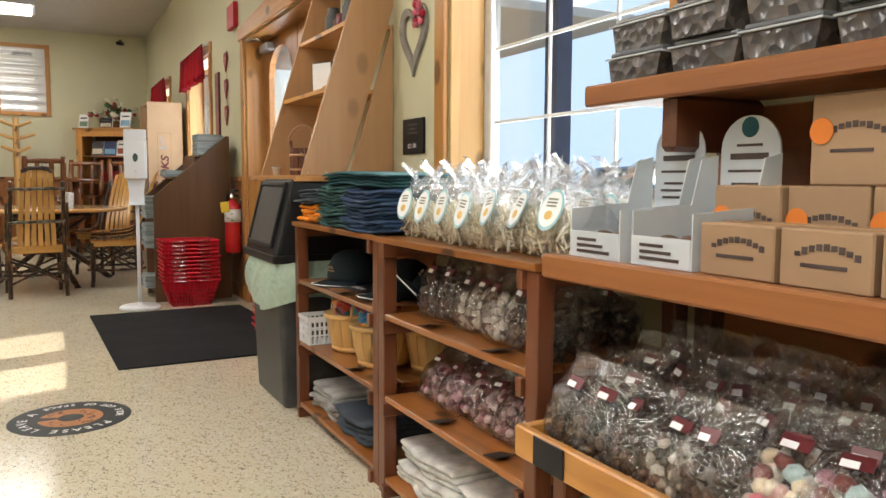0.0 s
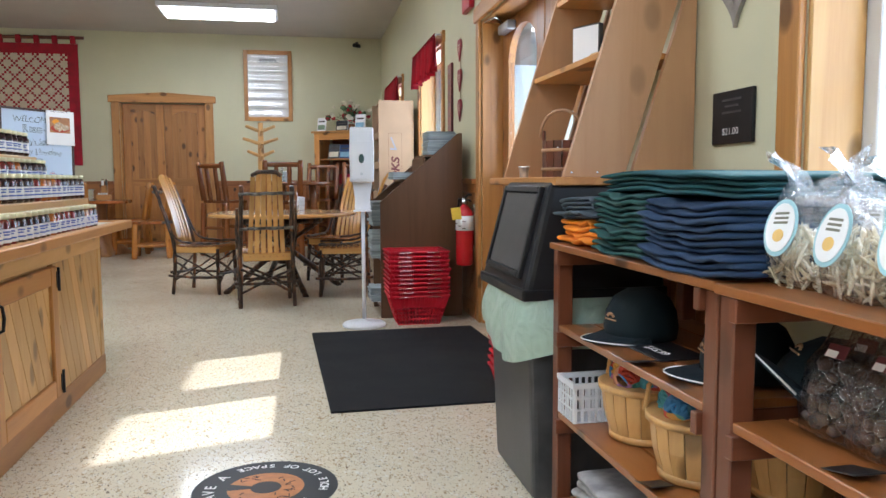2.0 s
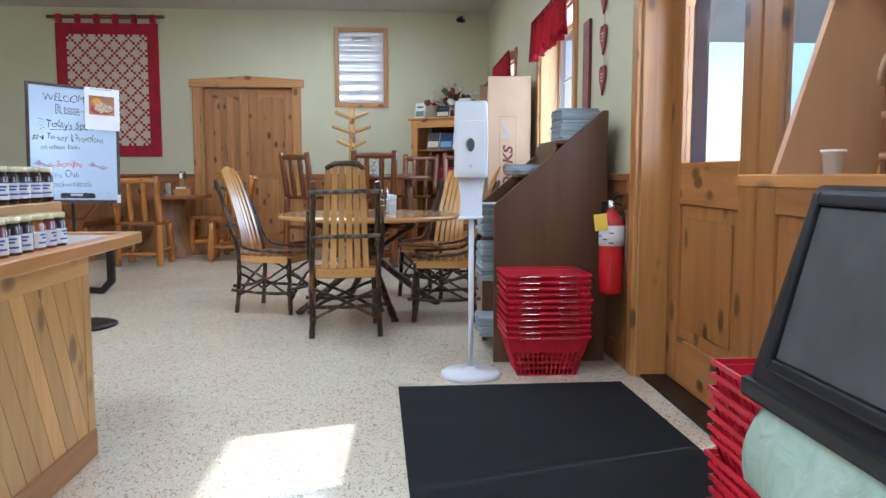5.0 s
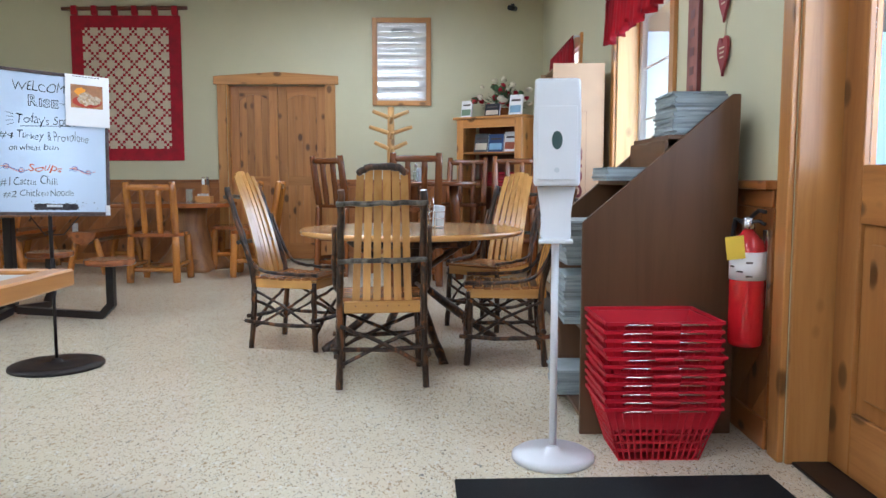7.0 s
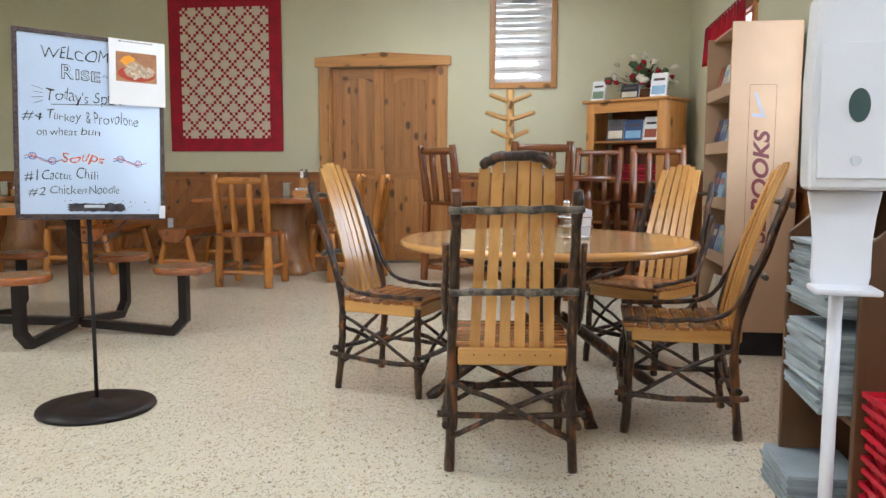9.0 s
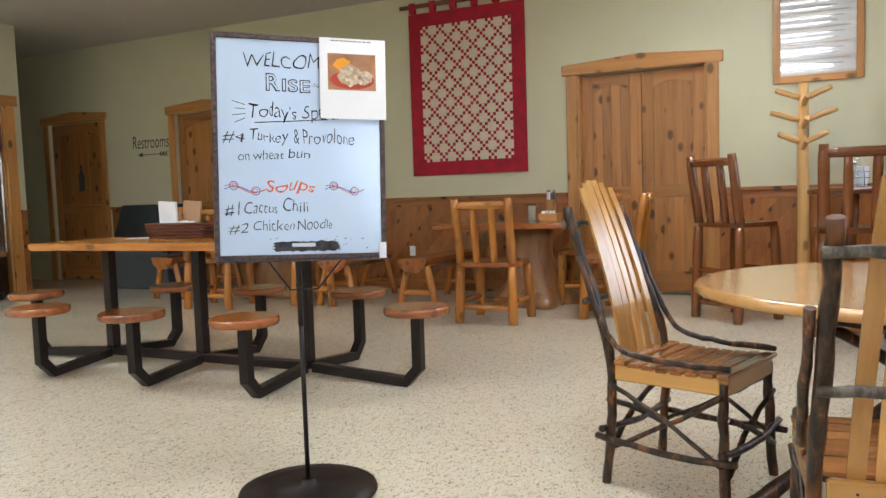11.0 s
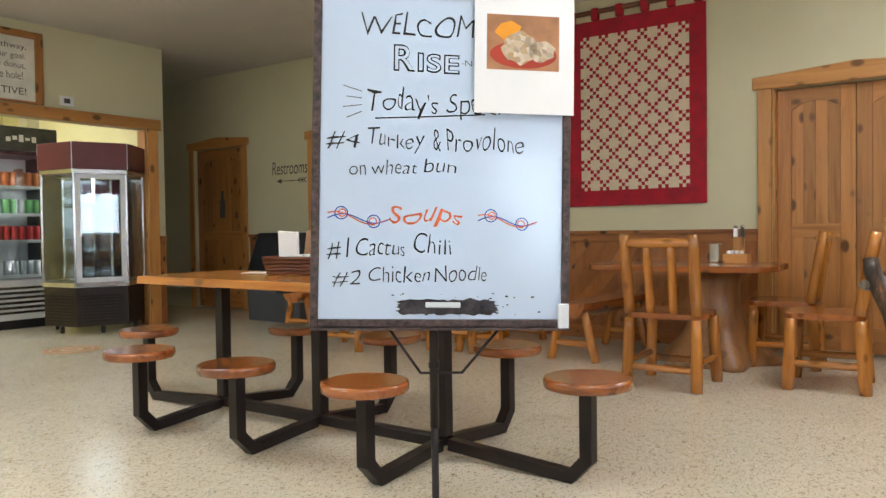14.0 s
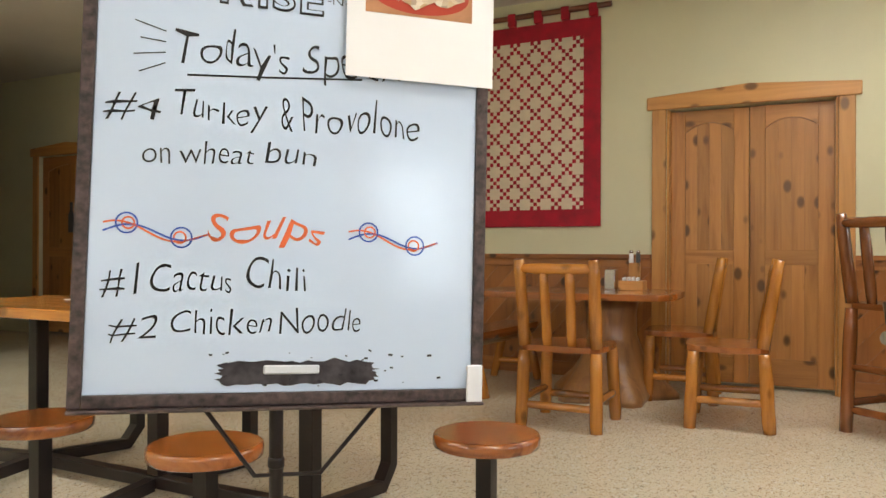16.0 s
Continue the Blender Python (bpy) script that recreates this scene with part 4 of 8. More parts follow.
def log_chair(m, label, seat=0.455, back=1.0, w=0.22, d=0.21, mats=LOG, group="log chairs"):
    rng = random.Random(int(seat * 1000))
    c = thing("log_chair", label, "chair", m=m, group=group)
    r = 0.039
    for sx in (-1, 1):
        part("rear_post", log_bar((sx * (w + 0.01), -d - 0.02, 0), (sx * w, -d + 0.01, seat), r, rng, 0.05), mats["z"], c)
        part("back_post", log_bar((sx * w, -d + 0.015, seat + 0.032), (sx * (w + 0.005), -d - 0.07, back), r, rng, 0.15), mats["z"], c)
        part("front_leg", log_bar((sx * (w + 0.01), d, 0), (sx * (w - 0.01), d - 0.02, seat), r, rng, 0.05), mats["z"], c)
        part("side_stretcher", log_bar((sx * w, -d, 0.17), (sx * w, d, 0.17), 0.024, rng), mats["y"], c)
    for sy in (-1, 1):
        part("cross_stretcher", log_bar((-w, sy * d, 0.13), (w, sy * d, 0.13), 0.024, rng), mats["x"], c)
        if seat > 0.6:
            part("cross_stretcher", log_bar((-w, sy * d, 0.38), (w, sy * d, 0.38), 0.022, rng), mats["x"], c)
    bm = bmesh.new()
    poly = []
    for k in range(28):
        a = 2 * math.pi * k / 28
        ca, sa = math.cos(a), math.sin(a)
        sq = (abs(ca) ** 5 + abs(sa) ** 5) ** (-0.2)
        poly.append(((w + 0.035) * ca * sq * (1 + rng.uniform(-0.02, 0.02)), (d + 0.03) * sa * sq * (1 + rng.uniform(-0.02, 0.02))))
    prism(bm, poly, 0.035, pose(0, 0, seat))
    rounded(bm, 0.008, 2)
    part("seat", bm, CEDAR["x"] if mats is LOG else mats["x"], c, "reddish live-edge plank seat")
    part("crest", log_bar((-w, -d - 0.06, back - 0.055), (w, -d - 0.06, back - 0.055), 0.032, rng), mats["x"], c)
    for sx in (-1, 1):
        part("spindle", log_bar((sx * 0.075, -d + 0.01, seat + 0.03), (sx * 0.08, -d - 0.055, back - 0.06), 0.029, rng), mats["z"], c)
    return c


lc0 = log_chair(pose(-2.565, 11.31, 0, 0, 0, 0), "varnished pine log chair with a reddish plank seat")
copy_thing(lc0, pose(-1.70, 11.75, 0, 0, 0, 95))
copy_thing(lc0, pose(-2.10, 12.46, 0, 0, 0, 95))
copy_thing(lc0, pose(-5.55, 11.40, 0, 0, 0, 8))
copy_thing(lc0, pose(-4.62, 11.85, 0, 0, 0, 92))
hc0 = log_chair(pose(-0.75, 11.85, 0, 0, 0, -40), "tall dark-stained log bar chair at the bar table", 0.72, 1.27, 0.21, 0.20, DARKLOG, "bar chairs")
for x, y, rz in ((0.03, 11.0, 4), (1.06, 11.62, 172), (0.52, 12.22, 160)):
    copy_thing(hc0, pose(x, y, 0, 0, 0, rz))

bt = thing("bar_table", "tall dark log bar table with a slab top", "table", m=pose(0.22, 11.58, 0))
rng = random.Random(5)
bm = bmesh.new()
lathe(bm, [(0.45, 0.955), (0.475, 0.96), (0.48, 0.985), (0.465, 0.998), (0.45, 1.0)], 40)
part("tabletop", bm, DARKLOG["x"], bt)
for sx, sy in ((-1, -1), (1, -1), (1, 1), (-1, 1)):
    part("leg", log_bar((sx * 0.26, sy * 0.26, 0), (sx * 0.2, sy * 0.2, 0.955), 0.05, rng, 0.1), DARKLOG["z"], bt)
part("stretcher", log_bar((-0.23, -0.23, 0.3), (0.23, 0.23, 0.3), 0.035, rng), DARKLOG["x"], bt)
part("stretcher", log_bar((-0.23, 0.23, 0.38), (0.23, -0.23, 0.38), 0.035, rng), DARKLOG["x"], bt)
cd2 = copy_thing(cd, pose(0.05, 11.45, 1.0005, 0, 0, 60))


def slab_table(m, seed, label):
    rng = random.Random(seed)
    t = thing("slab_table", label, "table", m=m)
    poly = []
    for k in range(40):
        a = 2 * math.pi * k / 40
        ca, sa = math.cos(a), math.sin(a)
        sq = (abs(ca) ** 6 + abs(sa) ** 6) ** (-1 / 6)
        poly.append((0.70 * ca * sq * (1 + rng.uniform(-0.015, 0.015)), 0.44 * sa * sq * (1 + rng.uniform(-0.02, 0.02))))
    bm = bmesh.new()
    prism(bm, poly, 0.045, pose(0, 0, 0.715))
    rounded(bm, 0.012, 2)
    part("slab", bm, CEDAR["x"], t, "thick live-edge plank top")
    bm = bmesh.new()
    ph = rng.uniform(0, 6)
    rings = []
    for z, r in ((0, 0.385), (0.04, 0.385), (0.10, 0.345), (0.18, 0.285), (0.30, 0.22), (0.45, 0.175), (0.60, 0.17), (0.715, 0.19)):
        ring = []
        for k in range(36):
            a = 2 * math.pi * k / 36
            flare = max(0, 1 - z / 0.32)
            q = r * (1 + 0.20 * flare * math.sin(5 * a + ph) + 0.07 * math.sin(3 * a + ph * 2 + z * 3) + 0.03 * math.sin(11 * a + z * 9))
            ring.append(bm.verts.new((q * math.cos(a), q * math.sin(a), z)))
        rings.append(ring)
    for a, b in zip(rings, rings[1:]):
        for k in range(36):
            bm.faces.new((a[k], a[(k + 1) % 36], b[(k + 1) % 36], b[k])).smooth = True
    bm.faces.new(rings[0][::-1])
    bm.faces.new(rings[-1])
    bmesh.ops.translate(bm, verts=bm.verts, vec=(0.22, 0.02, 0))
    part("trunk", bm, wood("trunk_wood", (0.42, 0.20, 0.072), (0.20, 0.085, 0.03), "z", 1.0, 0.35, 0.5, 0.3, 4.0), t, "flared tree trunk base")
    return t


slab_table(pose(-2.78, 12.24, 0, 0, 0, 2), 4, "live-edge plank table on a flared tree trunk")
slab_table(pose(-5.75, 12.30, 0, 0, 0, -2), 9, "second live-edge plank table on a tree trunk")


def log_bench(m, length, label):
    rng = random.Random(8)
    b = thing("log_bench", label, "bench", m=m, group="log benches")
    bm = bmesh.new()
    half = []
    for k in range(13):
        a = math.pi + math.pi * k / 12
        half.append((0.15 * math.cos(a), 0.13 * math.sin(a)))
    prism(bm, half, length, Matrix(((1, 0, 0, 0), (0, 0, 1, 0), (0, 1, 0, 0.46), (0, 0, 0, 1))))
    part("seat", bm, CEDAR["y"], b, "split half-log seat")
    for y in (0.09, length - 0.12):
        for sx in (-1, 1):
            part("leg", log_bar((sx * 0.20, y, 0), (sx * 0.10, y, 0.40), 0.036, rng, 0.05), LOG["z"], b)
        part("stretcher", log_bar((-0.17, y, 0.14), (0.17, y, 0.14), 0.026, rng), LOG["x"], b)
    return b


lb0 = log_bench(pose(-3.52, 11.66, 0, 0, 0, -3), 1.15, "split half-log bench on varnished log legs")
copy_thing(lb0, pose(-4.35, 11.60, 0, 0, 0, 6))
copy_thing(lb0, pose(-6.55, 11.62, 0, 0, 0, 0))


def shakers(m, label):
    t = thing("shaker_caddy", label, "condiment caddy", m=m, group="table condiment sets")
    part("box", rbox(-0.09, -0.07, 0, 0.09, 0.07, 0.07, 0.004), PINE["x"], t, "small pine box")
    part("napkin_holder", rbox(-0.20, -0.05, 0, -0.12, 0.05, 0.15, 0.006), STEEL, t, "steel napkin holder")
    part("post", rbox(-0.035, 0.02, 0.07, 0.045, 0.06, 0.20, 0.003), PINE["z"], t)
    for k, x in enumerate((-0.02, 0.03)):
        bm = bmesh.new()
        lathe(bm, [(0.016, 0.2), (0.018, 0.21), (0.015, 0.27)], 12, pose(x, 0.04, 0))
        part("shaker", bm, PAPER if k == 0 else GREYPL, t, "salt shaker" if k == 0 else "pepper shaker")
        bm = bmesh.new()
        lathe(bm, [(0.0155, 0.271), (0.0155, 0.285), (0.008, 0.292)], 12, pose(x, 0.04, 0))
        part("shaker_cap", bm, STEEL, t)
    for k in range(4):
        part("packet", rbox(-0.06 + k * 0.03, -0.05, 0.06, -0.04 + k * 0.03, 0.0, 0.10, 0.003, m=pose(0, 0, 0, 6, k * 2 - 3, 0)), PAPER, t, "folded paper packets")
    return t


sh0 = shakers(pose(-2.44, 12.42, 0.7605, 0, 0, 0), "pine condiment box with shakers on the plank table")
copy_thing(sh0, pose(-5.55, 12.3, 0.7605, 0, 0, 15))

# ---- stool table ----
pt = thing("picnic_table", "long pine table with eight cedar stools on iron arms", "picnic table", m=pose(0, 0, 0))
XS, YM = (-2.885, -3.68, -4.46), 9.125
for i in range(5):
    y0 = YM - 0.33 + i * 0.132
    part("top_plank", rbox(-4.80, y0, 0.765, -2.52, y0 + 0.129, 0.81, 0.004), LOG["x"], pt)
part("spine", rbox(-4.46, YM - 0.03, 0.045, -2.885, YM + 0.03, 0.097, 0.004), IRON, pt)
for x in XS:
    part("post", rbox(x - 0.032, YM - 0.032, 0.1005, x + 0.032, YM + 0.032, 0.745, 0.004), IRON, pt)
    part("top_bracket", rbox(x - 0.025, YM - 0.27, 0.7455, x + 0.025, YM + 0.27, 0.7645, 0.003), IRON, pt)


def stool_arm(x0, y0, x1, y1):
    """A flat-bar arm out along the floor, a slanted elbow, an upright and a round seat."""
    d = Vector((x1 - x0, y1 - y0, 0))
    L = d.length
    m = Matrix.Translation((x0, y0, 0)) @ Matrix.Rotation(math.atan2(d.y, d.x), 4, "Z") @ Matrix(((1, 0, 0, 0), (0, 0, -1, 0.027), (0, 1, 0, 0), (0, 0, 0, 1)))
    bm = bmesh.new()
    e, h, q = 0.065, 0.052, 0.027
    prism(bm, [(0.04, 0.04), (L - e, 0.0), (L + q, e + 0.03), (L + q, 0.400), (L - q, 0.400), (L - q, e + h), (L - e - 0.02, h), (0.04, 0.04 + h)], 2 * q, m)
    arm = part("stool_arm", bm, IRON, pt)
    bm = bmesh.new()
    lathe(bm, [(0.17, 0.401), (0.178, 0.406), (0.180, 0.420), (0.180, 0.433), (0.176, 0.443), (0.168, 0.446)], 36, pose(x1, y1, 0))
    part("stool_seat", bm, CEDAR["x"], pt, "round glossy cedar seat")


for x in XS:
    stool_arm(x, YM, x, YM - 0.54)
    stool_arm(x, YM, x, YM + 0.575)
stool_arm(-2.885, YM, -2.16, YM)
stool_arm(-4.46, YM, -5.20, YM)
tb = thing("napkin_basket", "woven basket with menus on the long table", "basket", m=pose(-3.98, 9.31, 0.8105, 0, 0, 12))
bm = bmesh.new()
for z, o in ((0, 0), (0.02, 0.006), (0.04, 0.01), (0.06, 0.014), (0.08, 0.018)):
    tube(bm, [(-0.17 - o, -0.1 - o, z + 0.012), (0.17 + o, -0.1 - o, z + 0.012), (0.17 + o, 0.1 + o, z + 0.012), (-0.17 - o, 0.1 + o, z + 0.012), (-0.17 - o, -0.1 - o, z + 0.012)], 0.012, 6)
box(bm, -0.17, -0.1, 0.003, 0.17, 0.1, 0.01)
part("basket_weave", bm, STAIN["x"], tb)
part("menu", rbox(-0.15, -0.02, 0.02, -0.02, 0.0, 0.24, 0.003, m=pose(0, 0, 0, 8, 4, 0)), PAPER, tb, "white folded menu")
part("menu", rbox(-0.02, 0.02, 0.02, 0.10, 0.04, 0.25, 0.003, m=pose(0, 0, 0, -6, 5, 10)), TAN["z"], tb, "wooden menu board")
for k in range(3):
    part("packet", rbox(0.02 + 0.045 * k, -0.08, 0.03, 0.06 + 0.045 * k, 0.0, 0.11, 0.004, m=pose(0, 0, 0, 0, 5 * k - 5, 0)), PAPER, tb, "white paper packets")
solid("paper_sheet", rbox(-0.10, -0.07, 0.0, 0.10, 0.07, 0.003, 0.001), PAPER, "white paper sheet lying on the long table", "paper", m=pose(-4.32, 9.30, 0.8105, 0, 0, 25))

# ---- entrance and shop end ----
solid("door_mat", rbox(-0.545, -0.895, 0, 0.545, 0.895, 0.009, 0.004), MAT, "black ribbed rubber entrance mat on the floor", "mat", m=pose(0.845, 5.165, 0.0005, 0, 0, 1.4))


def floor_sticker(m, label, colour):
    s = thing("floor_sticker", label, "floor sticker", m=m)
    bm = bmesh.new()
    lathe(bm, [(0.236, 0.0), (0.236, 0.0012)], 48)
    disc = part("disc", bm, colour, s)
    bm = bmesh.new()
    n = 30
    ring = []
    for k in range(n + 1):
        a = radians(188 + 336 * k / n)
        ring.append((math.cos(a), math.sin(a)))
    pts = [(0.125 * c, 0.125 * d) for c, d in ring] + [(0.05 * c, 0.05 * d) for c, d in ring[::-1]]
    vs = [bm.verts.new((x, y, 0.0019)) for x, y in pts]
    for i in range(n):
        bm.faces.new((vs[i], vs[i + 1], vs[2 * n - i], vs[2 * n + 1 - i]))
    part("doughnut", bm, plain("doughnut_print", (0.50, 0.20, 0.07), 0.5, var=0.2, scale=30), s, "orange bitten doughnut print")
    rng = random.Random(2)
    bm = bmesh.new()
    for k in range(26):
        a, r = radians(rng.uniform(205, 505)), rng.uniform(0.06, 0.115)
        box(bm, -0.010, -0.002, 0, 0.010, 0.002, 0.0006, pose(r * math.cos(a), r * math.sin(a), 0.002, 0, 0, rng.uniform(0, 180)))
    part("sprinkle_print", bm, IRON, s)
    for body, start, step, up in (("PLEASE LEAVE A", 320, -13.2, 1), ("HOLE LOT OF SPACE", 352, 8.2, 0)):
        for i, ch in enumerate(body):
            if ch == " ":
                continue
            a = start + i * step
            r = 0.165 if up else 0.205
            rot = a - 90 if up else a + 90
            if up:
                text_mesh(ch, 0.052, pose(r * math.cos(radians(a)), r * math.sin(radians(a)), 0.0014, 0, 0, rot), PAPER, "letter", s, 0.0003, "CENTER", bold=0.0008)
            else:
                text_mesh(ch, 0.040, pose(r * math.cos(radians(a)), r * math.sin(radians(a)), 0.0014, 0, 0, rot), PAPER, "letter", s, 0.0003, "CENTER", bold=0.0008)
    return s


floor_sticker(pose(0.075, 3.49, 0.0006, 0, 0, -5), "round dark floor sticker with an orange doughnut", plain("sticker_vinyl", (0.035, 0.04, 0.045), 0.45))
st2 = thing("floor_sticker", "round pale orange floor sticker near the drinks", "floor sticker", m=pose(-7.65, 9.93, 0.0006))
bm = bmesh.new()
lathe(bm, [(0.25, 0.0), (0.25, 0.0012)], 40)
part("disc", bm, plain("faded_orange", (0.46, 0.24, 0.10), 0.45), st2)
bm = bmesh.new()
for r0, r1 in ((0.17, 0.19), (0.06, 0.10)):
    pr = [(r0 * math.cos(radians(a)), r0 * math.sin(radians(a))) for a in range(0, 361, 12)]
    vo = [(r1 * math.cos(radians(a)), r1 * math.sin(radians(a))) for a in range(0, 361, 12)]
    A = [bm.verts.new((*p, 0.0018)) for p in pr]
    B = [bm.verts.new((*p, 0.0018)) for p in vo]
    for i in range(30):
        bm.faces.new((A[i], B[i], B[i + 1], A[i + 1]))
part("ring_print", bm, plain("sticker_cream", (0.6, 0.5, 0.36), 0.5), st2)

# pine island counter
CU = Matrix(((0, 0, 1, -0.83), (1, 0, 0, 0), (0, 1, 0, 0), (0, 0, 0, 1)))     # u = +y, v = up, w = +x
ct = thing("pine_counter", "knotty pine island counter with diagonal-board doors", "counter")
part("carcass", rbox(-2.05, 1.6, 0.0, -0.845, 5.24, 0.755, 0.003), PALE["y"], ct)
fr = thing("counter_front", "", "", m=CU)
fr.parent = ct
part("base_rail", rbox(1.6, 0.0, -0.015, 5.25, 0.10, 0.012, 0.003), PINE["x"], fr)
part("top_rail", rbox(1.6, 0.665, -0.015, 5.25, 0.755, 0.008, 0.003), PALE["x"], fr)
part("end_stile", rbox(5.19, 0.1, -0.015, 5.25, 0.665, 0.008, 0.003), PALE["y"], fr)
for u0, u1 in ((4.51, 5.19), (2.90, 3.72)):
    diagonal_boards(u0, u1, 0.1, 0.665, -0.42, 0.085, 0.004, fr, PALE["y"])
part("stile", rbox(4.445, 0.1, -0.015, 4.51, 0.665, 0.008, 0.003), PALE["y"], fr)
for u0, u1 in ((3.72, 4.44), (2.18, 2.90)):
    for a, b in ((u0, u0 + 0.075), (u1 - 0.075, u1)):
        part("door_stile", rbox(a, 0.105, -0.01, b, 0.655, 0.024, 0.004), PINE["y"], fr)
    part("door_rail", rbox(u0 + 0.075, 0.105, -0.01, u1 - 0.075, 0.18, 0.024, 0.004), PINE["x"], fr)
    part("door_rail", rbox(u0 + 0.075, 0.58, -0.01, u1 - 0.075, 0.655, 0.024, 0.004), PINE["x"], fr)
    diagonal_boards(u0 + 0.075, u1 - 0.075, 0.18, 0.58, -0.42, 0.085, 0.010, fr, PALE["y"])
    for v in (0.16, 0.60):
        hb = bmesh.new()
        box(hb, u1 - 0.012, v - 0.035, 0.0245, u1 + 0.03, v + 0.035, 0.0275)
        tube(hb, [(u1 + 0.004, v - 0.05, 0.03), (u1 + 0.004, v + 0.05, 0.03)], 0.006, 8)
        part("hinge", hb, BLACK, fr, "black iron hinge")
    bm = bmesh.new()
    tube(bm, [(u0 + 0.035, 0.50, 0.024), (u0 + 0.035, 0.51, 0.045), (u0 + 0.035, 0.55, 0.05), (u0 + 0.035, 0.59, 0.045), (u0 + 0.035, 0.60, 0.024)], 0.006, 8)
    part("door_pull", bm, BLACK, fr, "black iron pull")
part("top_slab", rbox(-2.0, 1.62, 0.757, -0.76, 5.40, 0.792, 0.003), plain("grey_laminate", (0.50, 0.50, 0.48), 0.4), ct, "grey laminate inset top")
part("edge_front", rbox(-0.758, 1.55, 0.757, -0.70, 5.46, 0.800, 0.005), PINE["y"], ct)
part("edge_end", rbox(-2.0, 5.402, 0.757, -0.7585, 5.46, 0.800, 0.005), PINE["x"], ct)
# stepped riser for the jars
rz = thing("jar_riser", "stepped pine riser holding rows of jam jars", "display riser", m=pose(0, 0, 0.7925))
STEPS = ((-0.868, 0.137, 5.05), (-0.966, 0.205, 4.86), (-1.064, 0.335, 4.95))
for x, h, ye in STEPS:
    part("step", rbox(x - 0.048, 2.2, 0.0, x + 0.048, ye, h, 0.003), PALE["y"], rz)


def jam_jar(m, jam, label):
    j = thing("jam_jar", label, "jar", m=m, group="jam jars on the counter")
    bm = bmesh.new()
    lathe(bm, [(0.026, 0.0), (0.0325, 0.004), (0.0335, 0.012), (0.0335, 0.078), (0.029, 0.090), (0.027, 0.094)], 16)
    part("glass", bm, jam, j)
    bm = bmesh.new()
    lathe(bm, [(0.0305, 0.0945), (0.031, 0.097), (0.031, 0.108), (0.0295, 0.1105)], 16)
    part("lid", bm, LIDM, j, "pale gold metal lid")
    bm = bmesh.new()
    rings = []
    for z in (0.016, 0.062):
        rings.append([bm.verts.new((0.0342 * math.cos(radians(a)), 0.0342 * math.sin(radians(a)), z)) for a in range(-60, 61, 15)])
    for i in range(8):
        bm.faces.new((rings[0][i], rings[0][i + 1], rings[1][i + 1], rings[1][i])).smooth = True
    part("label_paper", bm, PAPER, j, "white paper label")
    bm = bmesh.new()
    for z, w in ((0.050, 30), (0.041, 20), (0.027, 40)):
        a = [bm.verts.new((0.0346 * math.cos(radians(t)), 0.0346 * math.sin(radians(t)), z)) for t in range(-w, w + 1, 10)]
        b = [bm.verts.new((0.0346 * math.cos(radians(t)), 0.0346 * math.sin(radians(t)), z + 0.005)) for t in range(-w, w + 1, 10)]
        for i in range(len(a) - 1):
            bm.faces.new((a[i], a[i + 1], b[i + 1], b[i]))
    part("print", bm, BLUEINK, j, "blue printed bars")
    return j


LIDM = plain("pale_gold_lid", (0.66, 0.60, 0.36), 0.3, metal=0.6)
JAMS = [plain("jam_" + n, c, 0.08, coat=0.8, var=0.25, scale=30) for n, c in (("dark", (0.022, 0.006, 0.009)), ("red", (0.13, 0.012, 0.010)), ("amber", (0.30, 0.085, 0.012)))]
protos = [jam_jar(pose(-0.775, 4.88 - 0.071 * k, 0.7925), JAMS[k], "glass jam jar with white label and gold lid") for k in range(3)]
rng = random.Random(7)
for row, (x, z, ye, n) in enumerate(((-0.775, 0.7925, 4.88, 28), (-0.862, 0.930, 5.00, 28), (-0.962, 0.998, 4.80, 24), (-1.062, 1.128, 4.88, 24))):
    for k in range(n):
        if row == 0 and k < 3:
            continue
        pick = 0 if (k // 5) % 2 == 0 else (2 if (k // 3 + row) % 3 == 0 else 1)
        copy_thing(protos[pick], pose(x + rng.uniform(-0.004, 0.004), ye - 0.071 * k, z, 0, 0, -42 + rng.uniform(-18, 18)))

# ---- stained shop shelves ----
def shelf_rack(m, length, label, levels):
    """Posts at the four corners, slatted shelves on cleats."""
    r = thing("shelf_rack", label, "shelf", m=m, group="stained shop shelves")
    P = 0.045
    for y in (0, length - P):
        for x in (0, 0.44 - P):
            part("post", rbox(x, y, 0, x + P, y + P, 0.805, 0.003), STAIN["z"], r)
        for z in levels:
            part("cleat", rbox(-0.012, y - 0.006 if y else y + P, z - 0.062, 0.45, (y - 0.006 + 0.006) if y else y + P + 0.022, z - 0.019, 0.002) if not y else rbox(-0.012, y - 0.024, z - 0.062, 0.45, y - 0.001, z - 0.019, 0.002), STAIN["x"], r)
    for z in levels:
        for i in range(4):
            x0 = 0.002 + i * 0.108 if z < 0.79 else -0.012 + i * 0.113
            y0, y1 = (P + 0.001, length - P - 0.001) if z < 0.79 else (-0.004, length + 0.004)
            part("shelf_slat", rbox(x0, y0, z - 0.0185, x0 + 0.103, y1, z, 0.002), WAIN["y"], r)
    return r


LV = (0.06, 0.325, 0.585, 0.825)
shelf_rack(pose(0.94, 2.235, 0), 0.90, "reddish stained shop shelf with shirts, caps and baskets", LV)
shelf_rack(pose(0.93, 1.335, 0), 0.875, "reddish stained shop shelf stocked with bagged snacks", LV)
# big pine merchandiser nearest the entry of the walk
pm = thing("pine_merchandiser", "thick pine plank display shelf with sweets below", "shelf", m=pose(0, 0, 0))
